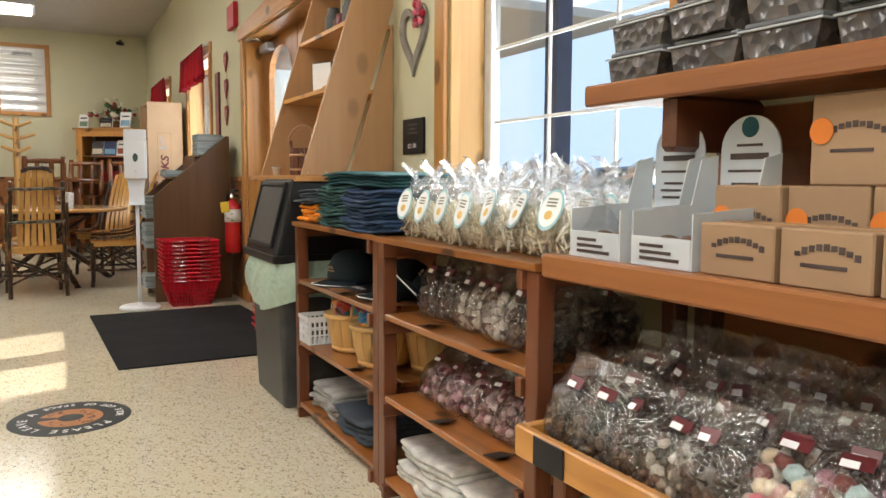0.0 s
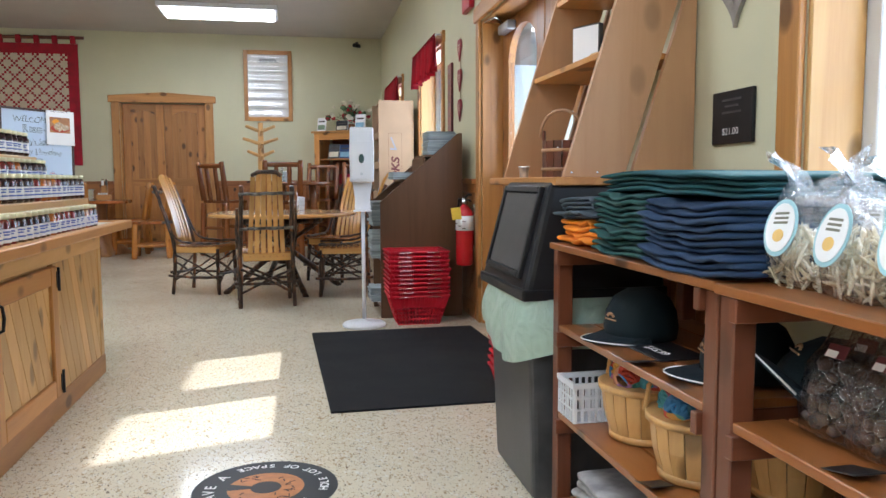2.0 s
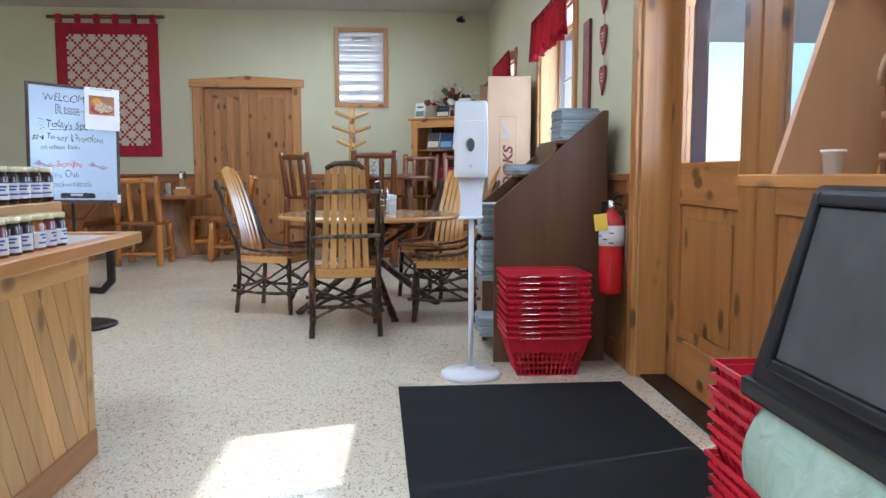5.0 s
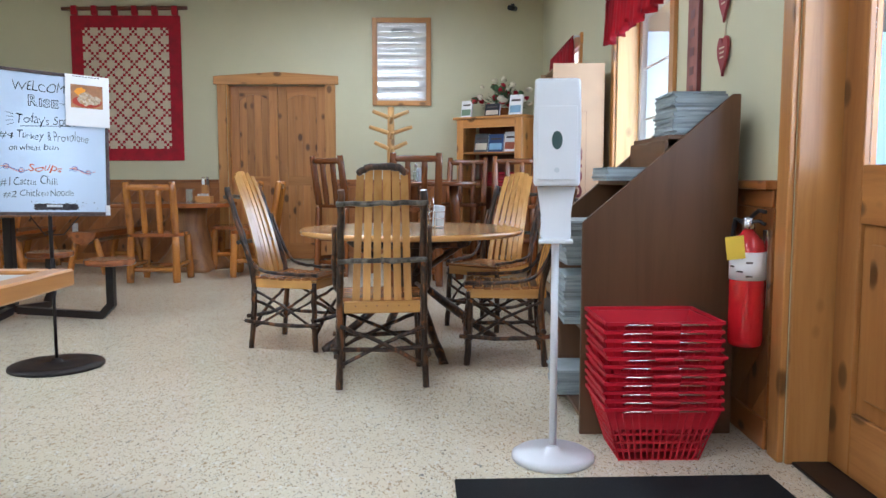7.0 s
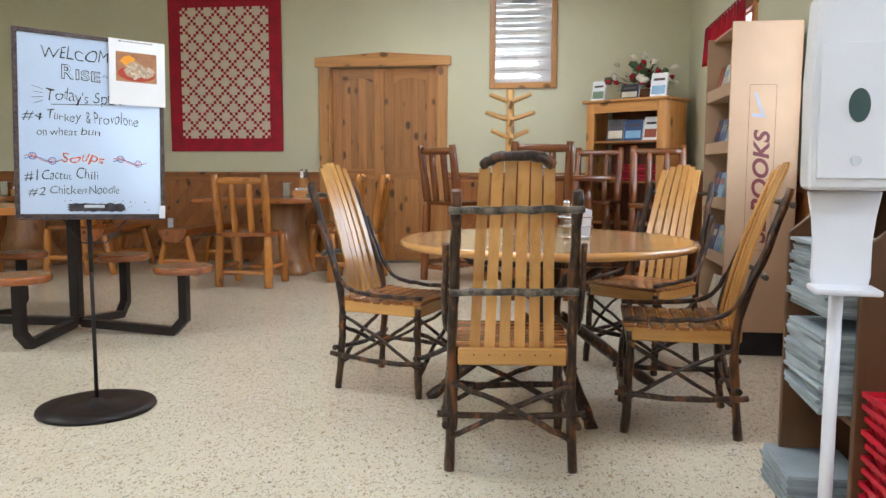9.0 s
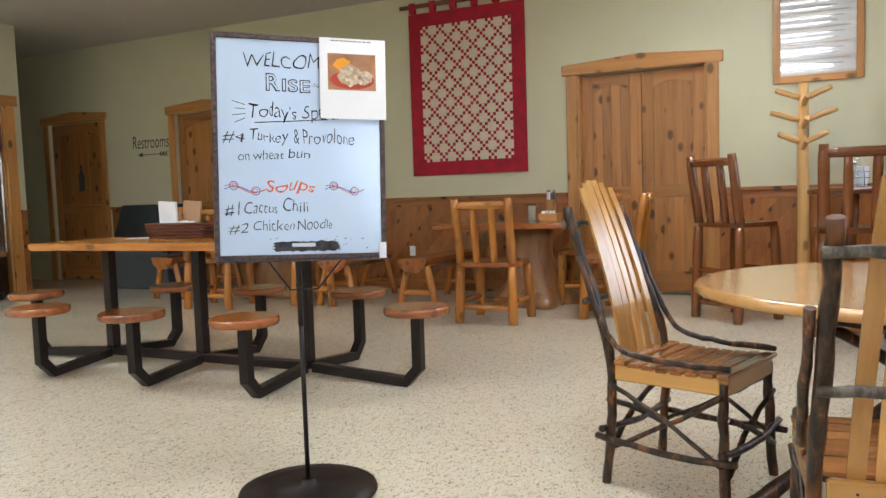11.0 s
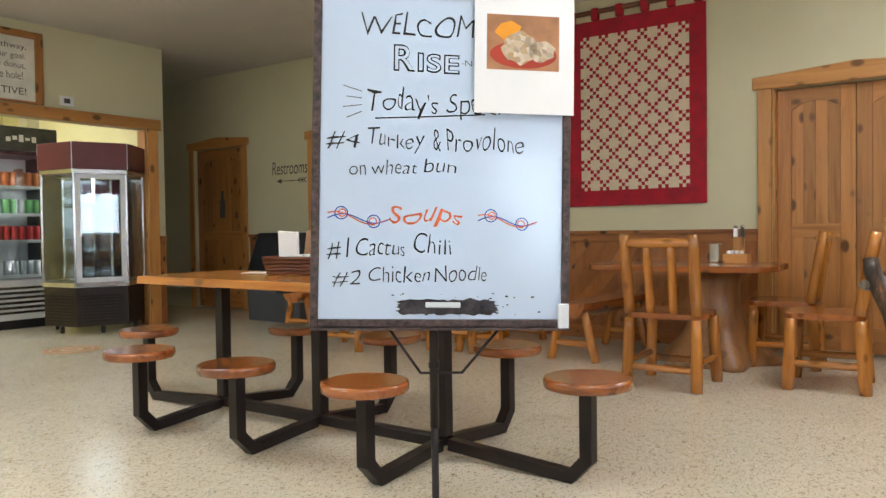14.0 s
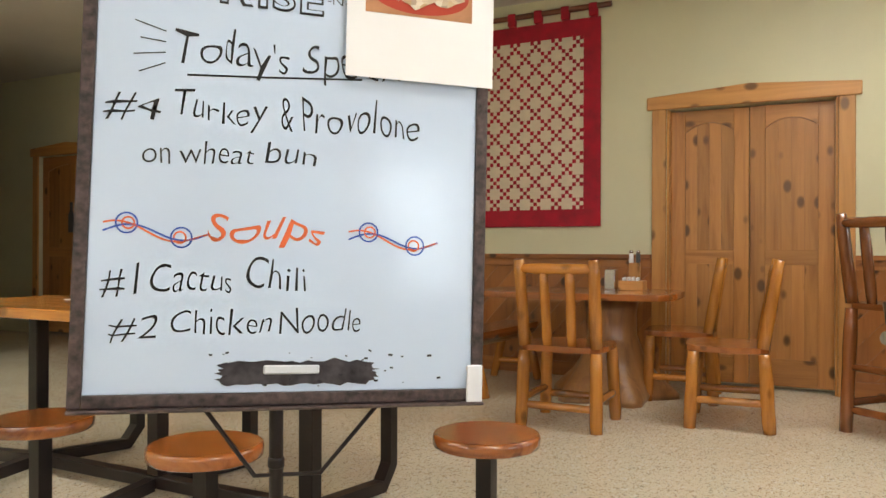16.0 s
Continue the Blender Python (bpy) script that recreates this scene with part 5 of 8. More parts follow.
part("main_plank", rbox(0.955, -0.6, 0.815, 1.40, 1.30, 0.842, 0.004), REDPINE["y"], pm)
part("front_board", rbox(0.915, -0.6, 0.800, 0.953, 1.305, 0.850, 0.005), REDPINE["y"], pm)
part("upper_plank", rbox(1.125, -0.6, 1.175, 1.40, 1.40, 1.205, 0.004), REDPINE["y"], pm)
part("upper_edge", rbox(1.095, -0.6, 1.165, 1.123, 1.405, 1.212, 0.005), REDPINE["y"], pm)
part("back_board", rbox(1.402, -0.6, 0.0, 1.418, 1.30, 1.165, 0.003), REDPINE["y"], pm)
part("bracket", rbox(1.13, 1.16, 1.06, 1.40, 1.20, 1.1745, 0.01), STAIN["x"], pm)
part("bracket", rbox(1.13, 0.62, 1.06, 1.40, 0.66, 1.1745, 0.01), STAIN["x"], pm)
part("post", rbox(1.35, 1.25, 0, 1.40, 1.30, 0.8145, 0.003), STAIN["z"], pm)
part("post", rbox(0.96, -0.55, 0, 1.01, -0.5, 0.8145, 0.003), STAIN["z"], pm)
part("tray_floor", rbox(0.885, -0.6, 0.43, 1.40, 1.31, 0.448, 0.003), PINE["y"], pm)
part("tray_front", rbox(0.862, -0.6, 0.425, 0.884, 1.315, 0.492, 0.004), PINE["y"], pm)
part("tray_end", rbox(0.885, 1.296, 0.449, 1.34, 1.315, 0.492, 0.004), PINE["x"], pm)
part("tray_leg", rbox(0.90, 1.19, 0, 0.94, 1.23, 0.4295, 0.003), STAIN["z"], pm)
solid("price_card", rbox(-0.05, -0.002, -0.03, 0.05, 0.002, 0.03, 0.001), BLACK, "small black price card on the tray edge", "price card", m=pose(0.859, 1.19, 0.46, 0, 0, 90), group="black price cards")


def lump(rx, ry, rz, rng, amp=0.12, seg=14, rings=8, flat=0.35):
    """An uneven bag-like lump standing on z = 0, flattened below."""
    bm = bmesh.new()
    ph = [rng.uniform(0, 6.28) for _ in range(6)]
    R = []
    for j in range(rings + 1):
        v = math.pi * j / rings
        ring = []
        for k in range(seg):
            a = 2 * math.pi * k / seg
            q = 1 + amp * (math.sin(3 * a + ph[0] + 2 * v) * 0.5 + math.sin(5 * a + ph[1] - 3 * v) * 0.35 + math.sin(2 * a + 4 * v + ph[2]) * 0.4) * math.sin(v)
            s = max(math.sin(v), 0.05) ** 0.7
            ring.append(bm.verts.new((rx * q * s * math.cos(a), ry * q * s * math.sin(a), rz * max(0.0, 0.5 - 0.5 * (1 + flat) * math.cos(v) + flat * 0.0) / (0.5 + 0.5 * (1 + flat)))))
        R.append(ring)
    for a, b in zip(R, R[1:]):
        for k in range(seg):
            bm.faces.new((a[k], a[(k + 1) % seg], b[(k + 1) % seg], b[k])).smooth = True
    bm.faces.new(R[0][::-1])
    bm.faces.new(R[-1])
    return bm


def crown(z0, h, w, rng, fan=1.0):
    """The gathered, ruffled top of a cellophane bag."""
    bm = bmesh.new()
    seg = 22
    R = []
    for f, s in ((0.0, 0.85), (0.25, 0.66), (0.45, 0.52), (0.75, 0.66 * fan), (1.0, 0.92 * fan)):
        ring = []
        for k in range(seg):
            a = 2 * math.pi * k / seg
            q = 1 + 0.30 * f * math.sin(7 * a + 3 * f) + 0.22 * f * math.sin(3 * a + 9 * f) + rng.uniform(-0.16, 0.16) * f
            ring.append(bm.verts.new((w * s * q * math.cos(a), w * 0.6 * s * q * math.sin(a), z0 + h * f * (1 + 0.35 * math.sin(2 * a + 4 * z0)) + rng.uniform(-0.014, 0.014) * f)))
        R.append(ring)
    for a, b in zip(R, R[1:]):
        for k in range(seg):
            bm.faces.new((a[k], a[(k + 1) % seg], b[(k + 1) % seg], b[k])).smooth = True
    return bm


def pillow(rx, ry, rz, rng, amp=0.10, seg=22, rings=11, seam=0.12):
    """A filled bag: full below, pinched to a flat seam on top."""
    bm = bmesh.new()
    R = []
    ph = rng.uniform(0, 6)
    for j in range(rings + 1):
        f = j / rings
        wide = rx * (0.82 + 0.22 * math.sin(math.pi * min(f * 1.25, 1))) if f < 0.95 else rx * 0.98
        deep = ry * (0.75 + 0.35 * math.sin(math.pi * min(f * 1.3, 1.0))) * max(0.03, 1 - max(0, (f - 0.55) / 0.38) ** 1.3)
        ring = []
        for k in range(seg):
            t = 2 * math.pi * k / seg
            ct, sn = math.cos(t), math.sin(t)
            q = 1 + amp * (0.5 * math.sin(4 * t + ph + 5 * f) + rng.uniform(-0.6, 0.6))
            ring.append(bm.verts.new((wide * math.copysign(abs(ct) ** 0.7, ct) * (1 + 0.3 * (q - 1)), deep * math.copysign(abs(sn) ** 0.8, sn) * q, rz * f + rng.uniform(-0.004, 0.004) * (0 < f))))
        R.append(ring)
    for u, v in zip(R, R[1:]):
        for k in range(seg):
            bm.faces.new((u[k], u[(k + 1) % seg], v[(k + 1) % seg], v[k])).smooth = True
    bm.faces.new(R[0][::-1])
    return bm


def nuggets(rx, ry, rz, n, size, rng, long=1.0):
    """Many loose sweets or noodle bits filling the lower part of a bag."""
    bm = bmesh.new()
    for _ in range(n):
        a, u = rng.uniform(0, 6.283), rng.uniform(0.35, 1.0) ** 0.5
        f = rng.uniform(0.0, 1.0)
        w = 1 - 0.45 * max(0, f - 0.5)
        m4 = pose(rx * 0.86 * u * w * math.cos(a), ry * 0.80 * u * w * math.sin(a), size + (rz * 0.62 - size) * f, rng.uniform(0, 180), rng.uniform(0, 180), rng.uniform(0, 180)) @ Matrix.Diagonal((size * rng.uniform(0.8, 1.2) * long, size * rng.uniform(0.7, 1.1) / long ** 0.5, size * rng.uniform(0.6, 1.0) / long ** 0.5, 1))
        bmesh.ops.create_icosphere(bm, subdivisions=1, radius=1.0, matrix=m4)
    for f in bm.faces:
        f.smooth = True
    return bm


def snack_bag(m, stuff, label, size=(0.075, 0.055, 0.19), tag=None, seed=0, top=0.0, group="bagged snacks", n=70, bit=0.014, long=1.0):
    rng = random.Random(seed)
    b = thing("snack_bag", label, "snack bag", m=m, group=group)
    rx, ry, rz = size
    part("filling", nuggets(rx, ry, rz, n, bit, rng, long), stuff, b)
    if top:
        part("film", lump(rx * 1.05, ry * 1.1, rz, rng, 0.18, 20, 10), FILM, b, "crinkled clear film")
        part("gathered_top", crown(rz * 0.90, top, rx, rng), CROWN, b)
    else:
        part("film", pillow(rx, ry, rz, rng), FILM, b, "crinkled clear film")
    if tag:
        T = pose(rng.uniform(-0.015, 0.015), -ry * 1.10, rz * 0.66, 72, 0, 0) @ Matrix.Rotation(radians(rng.uniform(-14, 14)), 4, "Z") @ Matrix.Diagonal((1.0, 1.0, 1, 1))
        S = Matrix.Diagonal((1, 1.5, 1, 1))
        for nm, r, z, mt, D in (("tag_border", 0.033, 0.0, tag[0], Matrix.Identity(4)), ("tag_face", 0.028, 0.0016, PAPER, Matrix.Identity(4))):
            bm = bmesh.new()
            lathe(bm, [(r, z), (r, z + 0.0012)], 24, T @ S)
            part(nm, bm, mt, b, "printed oval label" if nm == "tag_border" else "")
        bm = bmesh.new()
        lathe(bm, [(0.011, 0.003), (0.011, 0.0036)], 14, T @ pose(0, -0.014, 0))
        part("tag_mark", bm, tag[1], b)
        bm = bmesh.new()
        for v in (0.006, 0.014, 0.022):
            box(bm, -0.014, v, 0.003, 0.014, v + 0.004, 0.0036, T)
        part("tag_print", bm, TAGINK, b)
    else:
        T = pose(0, -ry * 0.80, rz * 0.70, -18, 0, rng.uniform(-6, 6))
        bm = bmesh.new()
        box(bm, -rx * 0.28, -0.001, -rz * 0.06, rx * 0.28, 0.001, rz * 0.06, T)
        part("label_strip", bm, MAROON, b, "maroon printed label strip")
        bm = bmesh.new()
        box(bm, -rx * 0.24, -0.0022, -rz * 0.06, rx * 0.06, -0.0012, rz * 0.0, T)
        part("barcode", bm, PAPER, b)
    return b


TAGINK = plain("tag_ink", (0.2, 0.2, 0.15), 0.6)
AQUA, SUNNY = plain("aqua_print", (0.34, 0.56, 0.62), 0.5), plain("sunny_print", (0.70, 0.46, 0.14), 0.5)
nb0 = [snack_bag(pose(1.05, 2.12, 0.826, 0, 0, -78), NOODLE, "clear bag of dry noodles with an aqua oval label", (0.092, 0.066, 0.155), (AQUA, SUNNY), 1, 0.065, "noodle bags", 220, 0.008, 3.5)]
nb0.append(snack_bag(pose(1.04, 1.97, 0.826, 0, 0, -86), NOODLE, "clear bag of dry noodles with an aqua oval label", (0.09, 0.064, 0.15), (AQUA, SUNNY), 2, 0.07, "noodle bags", 220, 0.008, 3.5))
rng = random.Random(21)
for k in range(5):
    copy_thing(nb0[k % 2], pose(1.04 + rng.uniform(-0.015, 0.015), 1.83 - 0.115 * k, 0.826, rng.uniform(-8, 4), rng.uniform(-6, 6), -90 + rng.uniform(-22, 22)))
for k in range(7):
    copy_thing(nb0[(k + 1) % 2], pose(1.22 + rng.uniform(-0.02, 0.02), 2.10 - 0.118 * k, 0.826, rng.uniform(-4, 4), rng.uniform(-6, 6), -90 + rng.uniform(-22, 22)))
mid = [snack_bag(pose(1.04, 2.05, 0.586, -16, 0, -84), CHOC, "clear bag of dark chocolate sweets on the shelf", (0.072, 0.045, 0.20), None, 4),
       snack_bag(pose(1.04, 1.82, 0.586, -16, 0, -92), MIXED, "clear bag of pale iced sweets on the shelf", (0.072, 0.048, 0.19), None, 5),
       snack_bag(pose(1.04, 2.04, 0.326, -28, 0, -88), PINK, "clear bag of pink sweets on the shelf", (0.078, 0.05, 0.18), None, 6)]
for k in range(7):
    if k not in (0, 2):
        copy_thing(mid[1 if k in (3, 4) else 0], pose(1.035 + rng.uniform(-0.012, 0.012), 2.05 - 0.098 * k, 0.586, -16 + rng.uniform(-6, 6), rng.uniform(-7, 7), -90 + rng.uniform(-14, 14)))
    copy_thing(mid[0], pose(1.14 + rng.uniform(-0.01, 0.01), 2.08 - 0.10 * k, 0.586, -10, rng.uniform(-7, 7), -90 + rng.uniform(-12, 12)))
    copy_thing(mid[0], pose(1.25, 2.07 - 0.10 * k, 0.586, -6, rng.uniform(-5, 5), -90 + rng.uniform(-12, 12)))
for k in range(6):
    if k:
        copy_thing(mid[2] if k < 5 else mid[1], pose(1.04 + rng.uniform(-0.015, 0.015), 2.04 - 0.112 * k, 0.326, -30 + rng.uniform(-6, 6), rng.uniform(-8, 8), -90 + rng.uniform(-16, 16)))
    copy_thing(mid[2] if k < 4 else mid[0], pose(1.17, 2.04 - 0.112 * k, 0.326, -18, rng.uniform(-8, 8), -90 + rng.uniform(-14, 14)))
for row in range(4):
    for k in range(9):
        if row == 0 and k > 4:
            continue
        copy_thing(mid[1] if (k * 2 + row) % 5 == 1 else mid[0], pose(0.935 + 0.105 * row + rng.uniform(-0.012, 0.012), 1.235 - 0.095 * k, 0.449 + 0.012 * row, -20 + 4 * row + rng.uniform(-6, 6), rng.uniform(-8, 8), -90 + rng.uniform(-18, 18)))
tf = snack_bag(pose(0.945, 0.74, 0.455, -38, 0, -80), TAFFY, "clear bag of pastel taffy in the tray", (0.085, 0.058, 0.22), None, 9, 0.0, "taffy bags", 60, 0.019)
for k in range(1, 5):
    copy_thing(tf, pose(0.93 + 0.025 * (k % 2), 0.74 - 0.105 * k, 0.455, -38 + rng.uniform(-5, 5), rng.uniform(-8, 8), -90 + rng.uniform(-20, 20)))
for z, y in ((0.589, 1.92), (0.589, 1.56), (0.329, 1.85), (0.329, 1.55), (0.589, 2.60), (0.329, 2.52)):
    solid("price_card", rbox(-0.045, -0.028, 0, 0.045, 0.028, 0.002, 0.001), BLACK, "small black price card on the shelf", "price card", m=pose(0.968, y, z, 0, 12, 90), group="black price cards")


def folded(name, label, mat, x0, y0, z0, x1, y1, z1, seed, group):
    """A folded garment: a soft slab with a rolled front fold and slight sag."""
    rng = random.Random(seed)
    bm = bmesh.new()
    w, d, h = x1 - x0, y1 - y0, z1 - z0
    prof = []
    for k in range(16):
        a = 2 * math.pi * k / 16
        ca, sa = math.cos(a), math.sin(a)
        prof.append((w / 2 * math.copysign(abs(ca) ** 0.35, ca), h / 2 * math.copysign(abs(sa) ** 0.6, sa)))
    R = []
    stack = random.Random(seed // 50)
    p1, p2, p3 = stack.uniform(0, 6), stack.uniform(0, 6), rng.uniform(0, 6)
    ends = (0.0, 0.005, 0.012, 0.025, 0.045)
    for f in ends + tuple(0.08 + 0.06 * i for i in range(15)) + tuple(1 - q for q in reversed(ends)):
        g = min(min(f, 1 - f) / 0.04, 1.0)
        e = 0.15 + 0.85 * math.sqrt(1 - (1 - g) ** 2)
        sag = 0.0045 * math.sin(f * 6 + p1) + 0.0025 * math.sin(f * 13 + p2) + 0.0012 * math.sin(f * 19 + p3)
        out = 0.006 * math.sin(f * 7 + p3) + 0.004 * math.sin(f * 15 + p1 + p3)
        ring = []
        for u, v in prof:
            ring.append(bm.verts.new((u * (0.96 + 0.04 * e) + out, (f - 0.5) * d, h / 2 + v * e + sag)))
        R.append(ring)
    for a, b in zip(R, R[1:]):
        for k in range(16):
            bm.faces.new((a[k], a[(k + 1) % 16], b[(k + 1) % 16], b[k])).smooth = True
    bm.faces.new(R[0][::-1])
    bm.faces.new(R[-1])
    return solid(name, bm, mat, label, "folded shirt", group, m=pose((x0 + x1) / 2, (y0 + y1) / 2, z0))


def pile(label, mat, x0, y0, x1, y1, z0, n, h, seed):
    rng = random.Random(seed)
    for k in range(n):
        dx, dy = rng.uniform(-0.012, 0.012), rng.uniform(-0.012, 0.012)
        folded("folded_shirt", label, mat, x0 + dx, y0 + dy, z0 + k * h, x1 + dx, y1 + dy, z0 + k * h + h * 1.12, seed * 50 + k, "folded shirts")


pile("folded bright orange shirt on the shelf top", GOLD, 0.96, 2.88, 1.26, 3.13, 0.830, 4, 0.0165, 1)
pile("folded slate grey shirt on the shelf top", SLATE, 0.95, 2.87, 1.26, 3.14, 0.897, 5, 0.0125, 2)
pile("folded forest green shirt on the shelf top", GREEN, 0.95, 2.55, 1.27, 2.86, 0.826, 11, 0.0135, 3)
pile("folded navy shirt on the shelf top", NAVY, 0.93, 2.19, 1.28, 2.54, 0.826, 10, 0.0138, 4)
pile("folded dark teal shirt lying across the piles", TEAL, 0.97, 2.19, 1.33, 2.84, 0.977, 4, 0.0118, 5)
pile("folded grey printed shirt on the lowest shelf", GREYCLOTH, 0.97, 2.75, 1.25, 3.02, 0.061, 5, 0.022, 6)
pile("folded dark shirt on the lowest shelf", SLATE, 0.97, 2.42, 1.27, 2.72, 0.061, 4, 0.02, 7)
pile("folded white printed shirt on the lowest shelf", WHITECLOTH, 0.97, 1.80, 1.28, 2.14, 0.061, 6, 0.021, 8)
pile("folded white printed shirt on the lowest shelf", WHITECLOTH, 0.97, 1.42, 1.28, 1.77, 0.061, 5, 0.021, 9)


def cap_hat(m, label):
    c = thing("baseball_cap", label, "cap", m=m, group="dark caps")
    bm = bmesh.new()
    lathe(bm, [(0.094, 0.0), (0.098, 0.03), (0.092, 0.07), (0.074, 0.105), (0.042, 0.126), (0.010, 0.132)], 24)
    part("crown", bm, plain("cap_cloth", (0.010, 0.018, 0.022), 0.85, bumpy=0.4), c)
    bm = bmesh.new()
    top, bot = [], []
    for k in range(13):
        a = radians(-70 + 140 * k / 12)
        for lst, dz in ((top, 0.0), (bot, -0.004)):
            lst.append((0.098 * math.sin(a), 0.098 * math.cos(a), 0.012 + dz))
    otop = [(0.105 * math.sin(radians(-70 + 140 * k / 12)), 0.098 * math.cos(radians(-70 + 140 * k / 12)) + 0.075 * math.cos(radians((-70 + 140 * k / 12) * 1.25)), 0.004 - 0.012 * abs((k - 6) / 6) ** 2) for k in range(13)]
    A, B = [bm.verts.new(p) for p in top], [bm.verts.new(p) for p in otop]
    C, D = [bm.verts.new((x, y, z - 0.004)) for x, y, z in top], [bm.verts.new((x, y, z - 0.004)) for x, y, z in otop]
    for i in range(12):
        bm.faces.new((A[i], A[i + 1], B[i + 1], B[i]))
        bm.faces.new((C[i + 1], C[i], D[i], D[i + 1]))
        bm.faces.new((B[i], B[i + 1], D[i + 1], D[i]))
    part("visor", bm, plain("visor_cloth", (0.009, 0.015, 0.020), 0.85, bumpy=0.4), c)
    bm = bmesh.new()
    tube(bm, [Vector(p) + Vector((0, 0.002, 0.001)) for p in otop[1:-1]], 0.002, 6)
    part("piping", bm, PAPER, c, "pale edge piping")
    bm = bmesh.new()
    for k in range(9):
        t = radians(20 + 17.5 * k)
        tube(bm, [(0.010 * math.cos(t), 0.0955, 0.056 + 0.007 * math.sin(t)), (0.019 * math.cos(t), 0.0950, 0.056 + 0.015 * math.sin(t))], 0.0012, 5)
    box(bm, -0.026, 0.0945, 0.050, 0.026, 0.0972, 0.0535)
    part("embroidery", bm, TAN["x"], c, "small tan embroidered mark")
    return c


cp = cap_hat(pose(1.09, 2.86, 0.592, 0, 0, 100), "dark baseball cap with pale visor piping")
copy_thing(cp, pose(1.13, 2.43, 0.592, 0, 0, 75))
copy_thing(cp, pose(1.10, 2.17, 0.60, 40, 0, 70))

pc = thing("price_card", "black price card lying before the caps", "price card", m=pose(1.075, 2.69, 0.5862, 0, 0, 2), group="black price cards")
part("card", rbox(-0.065, -0.093, 0.0, 0.065, 0.093, 0.004, 0.001), BLACK, pc)
text_mesh("$15.99", 0.035, pose(-0.03, 0.055, 0.0045, 0, 0, -90), PAPER, "price_lettering", pc)


def bushel(m, label):
    b = thing("bushel_basket", label, "basket", m=m, group="yarn baskets")
    n = 18
    rb, rt, h = 0.085, 0.115, 0.15
    for k in range(n):
        a = 2 * math.pi * k / n
        bm = bmesh.new()
        hw = math.pi / n * 0.94
        v = []
        for r, z in ((rb, 0), ((rb + rt) / 2 + 0.006, h * 0.5), (rt, h)):
            v.append([bm.verts.new((q * math.cos(a + s * hw), q * math.sin(a + s * hw), z)) for q in (r, r - 0.003) for s in (-1, 1)])
        for p, q in zip(v, v[1:]):
            bm.faces.new((p[0], p[1], q[1], q[0]))
            bm.faces.new((p[3], p[2], q[2], q[3]))
            bm.faces.new((p[1], p[3], q[3], q[1]))
            bm.faces.new((p[2], p[0], q[0], q[2]))
        part("stave", bm, PALE["z"], b)
    for z, r in ((0.012, rb + 0.003), (h - 0.008, rt + 0.002)):
        bm = bmesh.new()
        lathe(bm, [(r, z - 0.008), (r + 0.004, z - 0.008), (r + 0.004, z + 0.008), (r, z + 0.008)], 28)
        part("hoop", bm, PALE["x"], b)
    bm = bmesh.new()
    lathe(bm, [(rb - 0.004, 0.001), (rb - 0.004, 0.006)], 20)
    part("bottom", bm, PALE["x"], b)
    bm = bmesh.new()
    tube(bm, [(0.04, rt, h - 0.01), (0.035, rt - 0.005, h + 0.05), (0, rt - 0.01, h + 0.07), (-0.035, rt - 0.005, h + 0.05), (-0.04, rt, h - 0.01)], 0.006, 8)
    part("handle", bm, PALE["x"], b)
    return b


bk0 = bushel(pose(1.09, 2.83, 0.326, 0, 0, 10), "pale splint bushel basket filled with yarn balls")
copy_thing(bk0, pose(1.09, 2.55, 0.326, 0, 0, 35))
copy_thing(bk0, pose(1.24, 2.41, 0.326, 0, 0, 75))
rng = random.Random(31)
for bx, by in ((1.09, 2.83), (1.09, 2.55), (1.24, 2.41)):
    for k in range(6):
        a = k * 1.2 + bx
        rr = 0.058 if k < 5 else 0.0
        bm = bmesh.new()
        for q in range(16):
            ax = Euler((rng.uniform(0, 3), rng.uniform(0, 3), rng.uniform(0, 3))).to_matrix()
            tube(bm, [ax @ Vector((0.036 * math.cos(t * 0.5236), 0.036 * math.sin(t * 0.5236), rng.uniform(-0.004, 0.004))) for t in range(13)], 0.0055, 5, False)
        solid("yarn_ball", bm, YARN, "bright multicoloured ball of yarn in a basket", "yarn", "yarn balls", m=pose(bx + rr * math.cos(a), by + rr * math.sin(a), 0.326 + (0.165 if k < 5 else 0.205), rng.uniform(0, 180), rng.uniform(0, 180), 0))
wb = thing("plastic_basket", "small white slotted plastic basket on the shelf", "basket", m=pose(1.0, 3.035, 0.326))
bm = bmesh.new()
box(bm, -0.055, -0.07, 0, 0.17, 0.05, 0.004)
for k in range(12):
    for y in (-0.072, 0.05):
        box(bm, -0.055 + k * 0.02, y, 0.0, -0.047 + k * 0.02, y + 0.003, 0.10)
for k in range(7):
    for x in (-0.058, 0.17):
        box(bm, x, -0.07 + k * 0.02, 0.0, x + 0.003, -0.062 + k * 0.02, 0.10)
for z in (0.035, 0.068):
    for y in (-0.0725, 0.0515):
        box(bm, -0.058, y, z, 0.173, y + 0.003, z + 0.006)
    for x in (-0.0585, 0.1715):
        box(bm, x, -0.072, z, x + 0.003, 0.053, z + 0.006)
part("slotted_side", bm, WHITE, wb)
bm = bmesh.new()
for a, b in (((-0.062, -0.078), (0.178, -0.070)), ((-0.062, 0.049), (0.178, 0.057)), ((-0.062, -0.07), (-0.053, 0.049)), ((0.169, -0.07), (0.178, 0.049))):
    box(bm, a[0], a[1], 0.10, b[0], b[1], 0.116)
part("rim", bm, WHITE, wb)

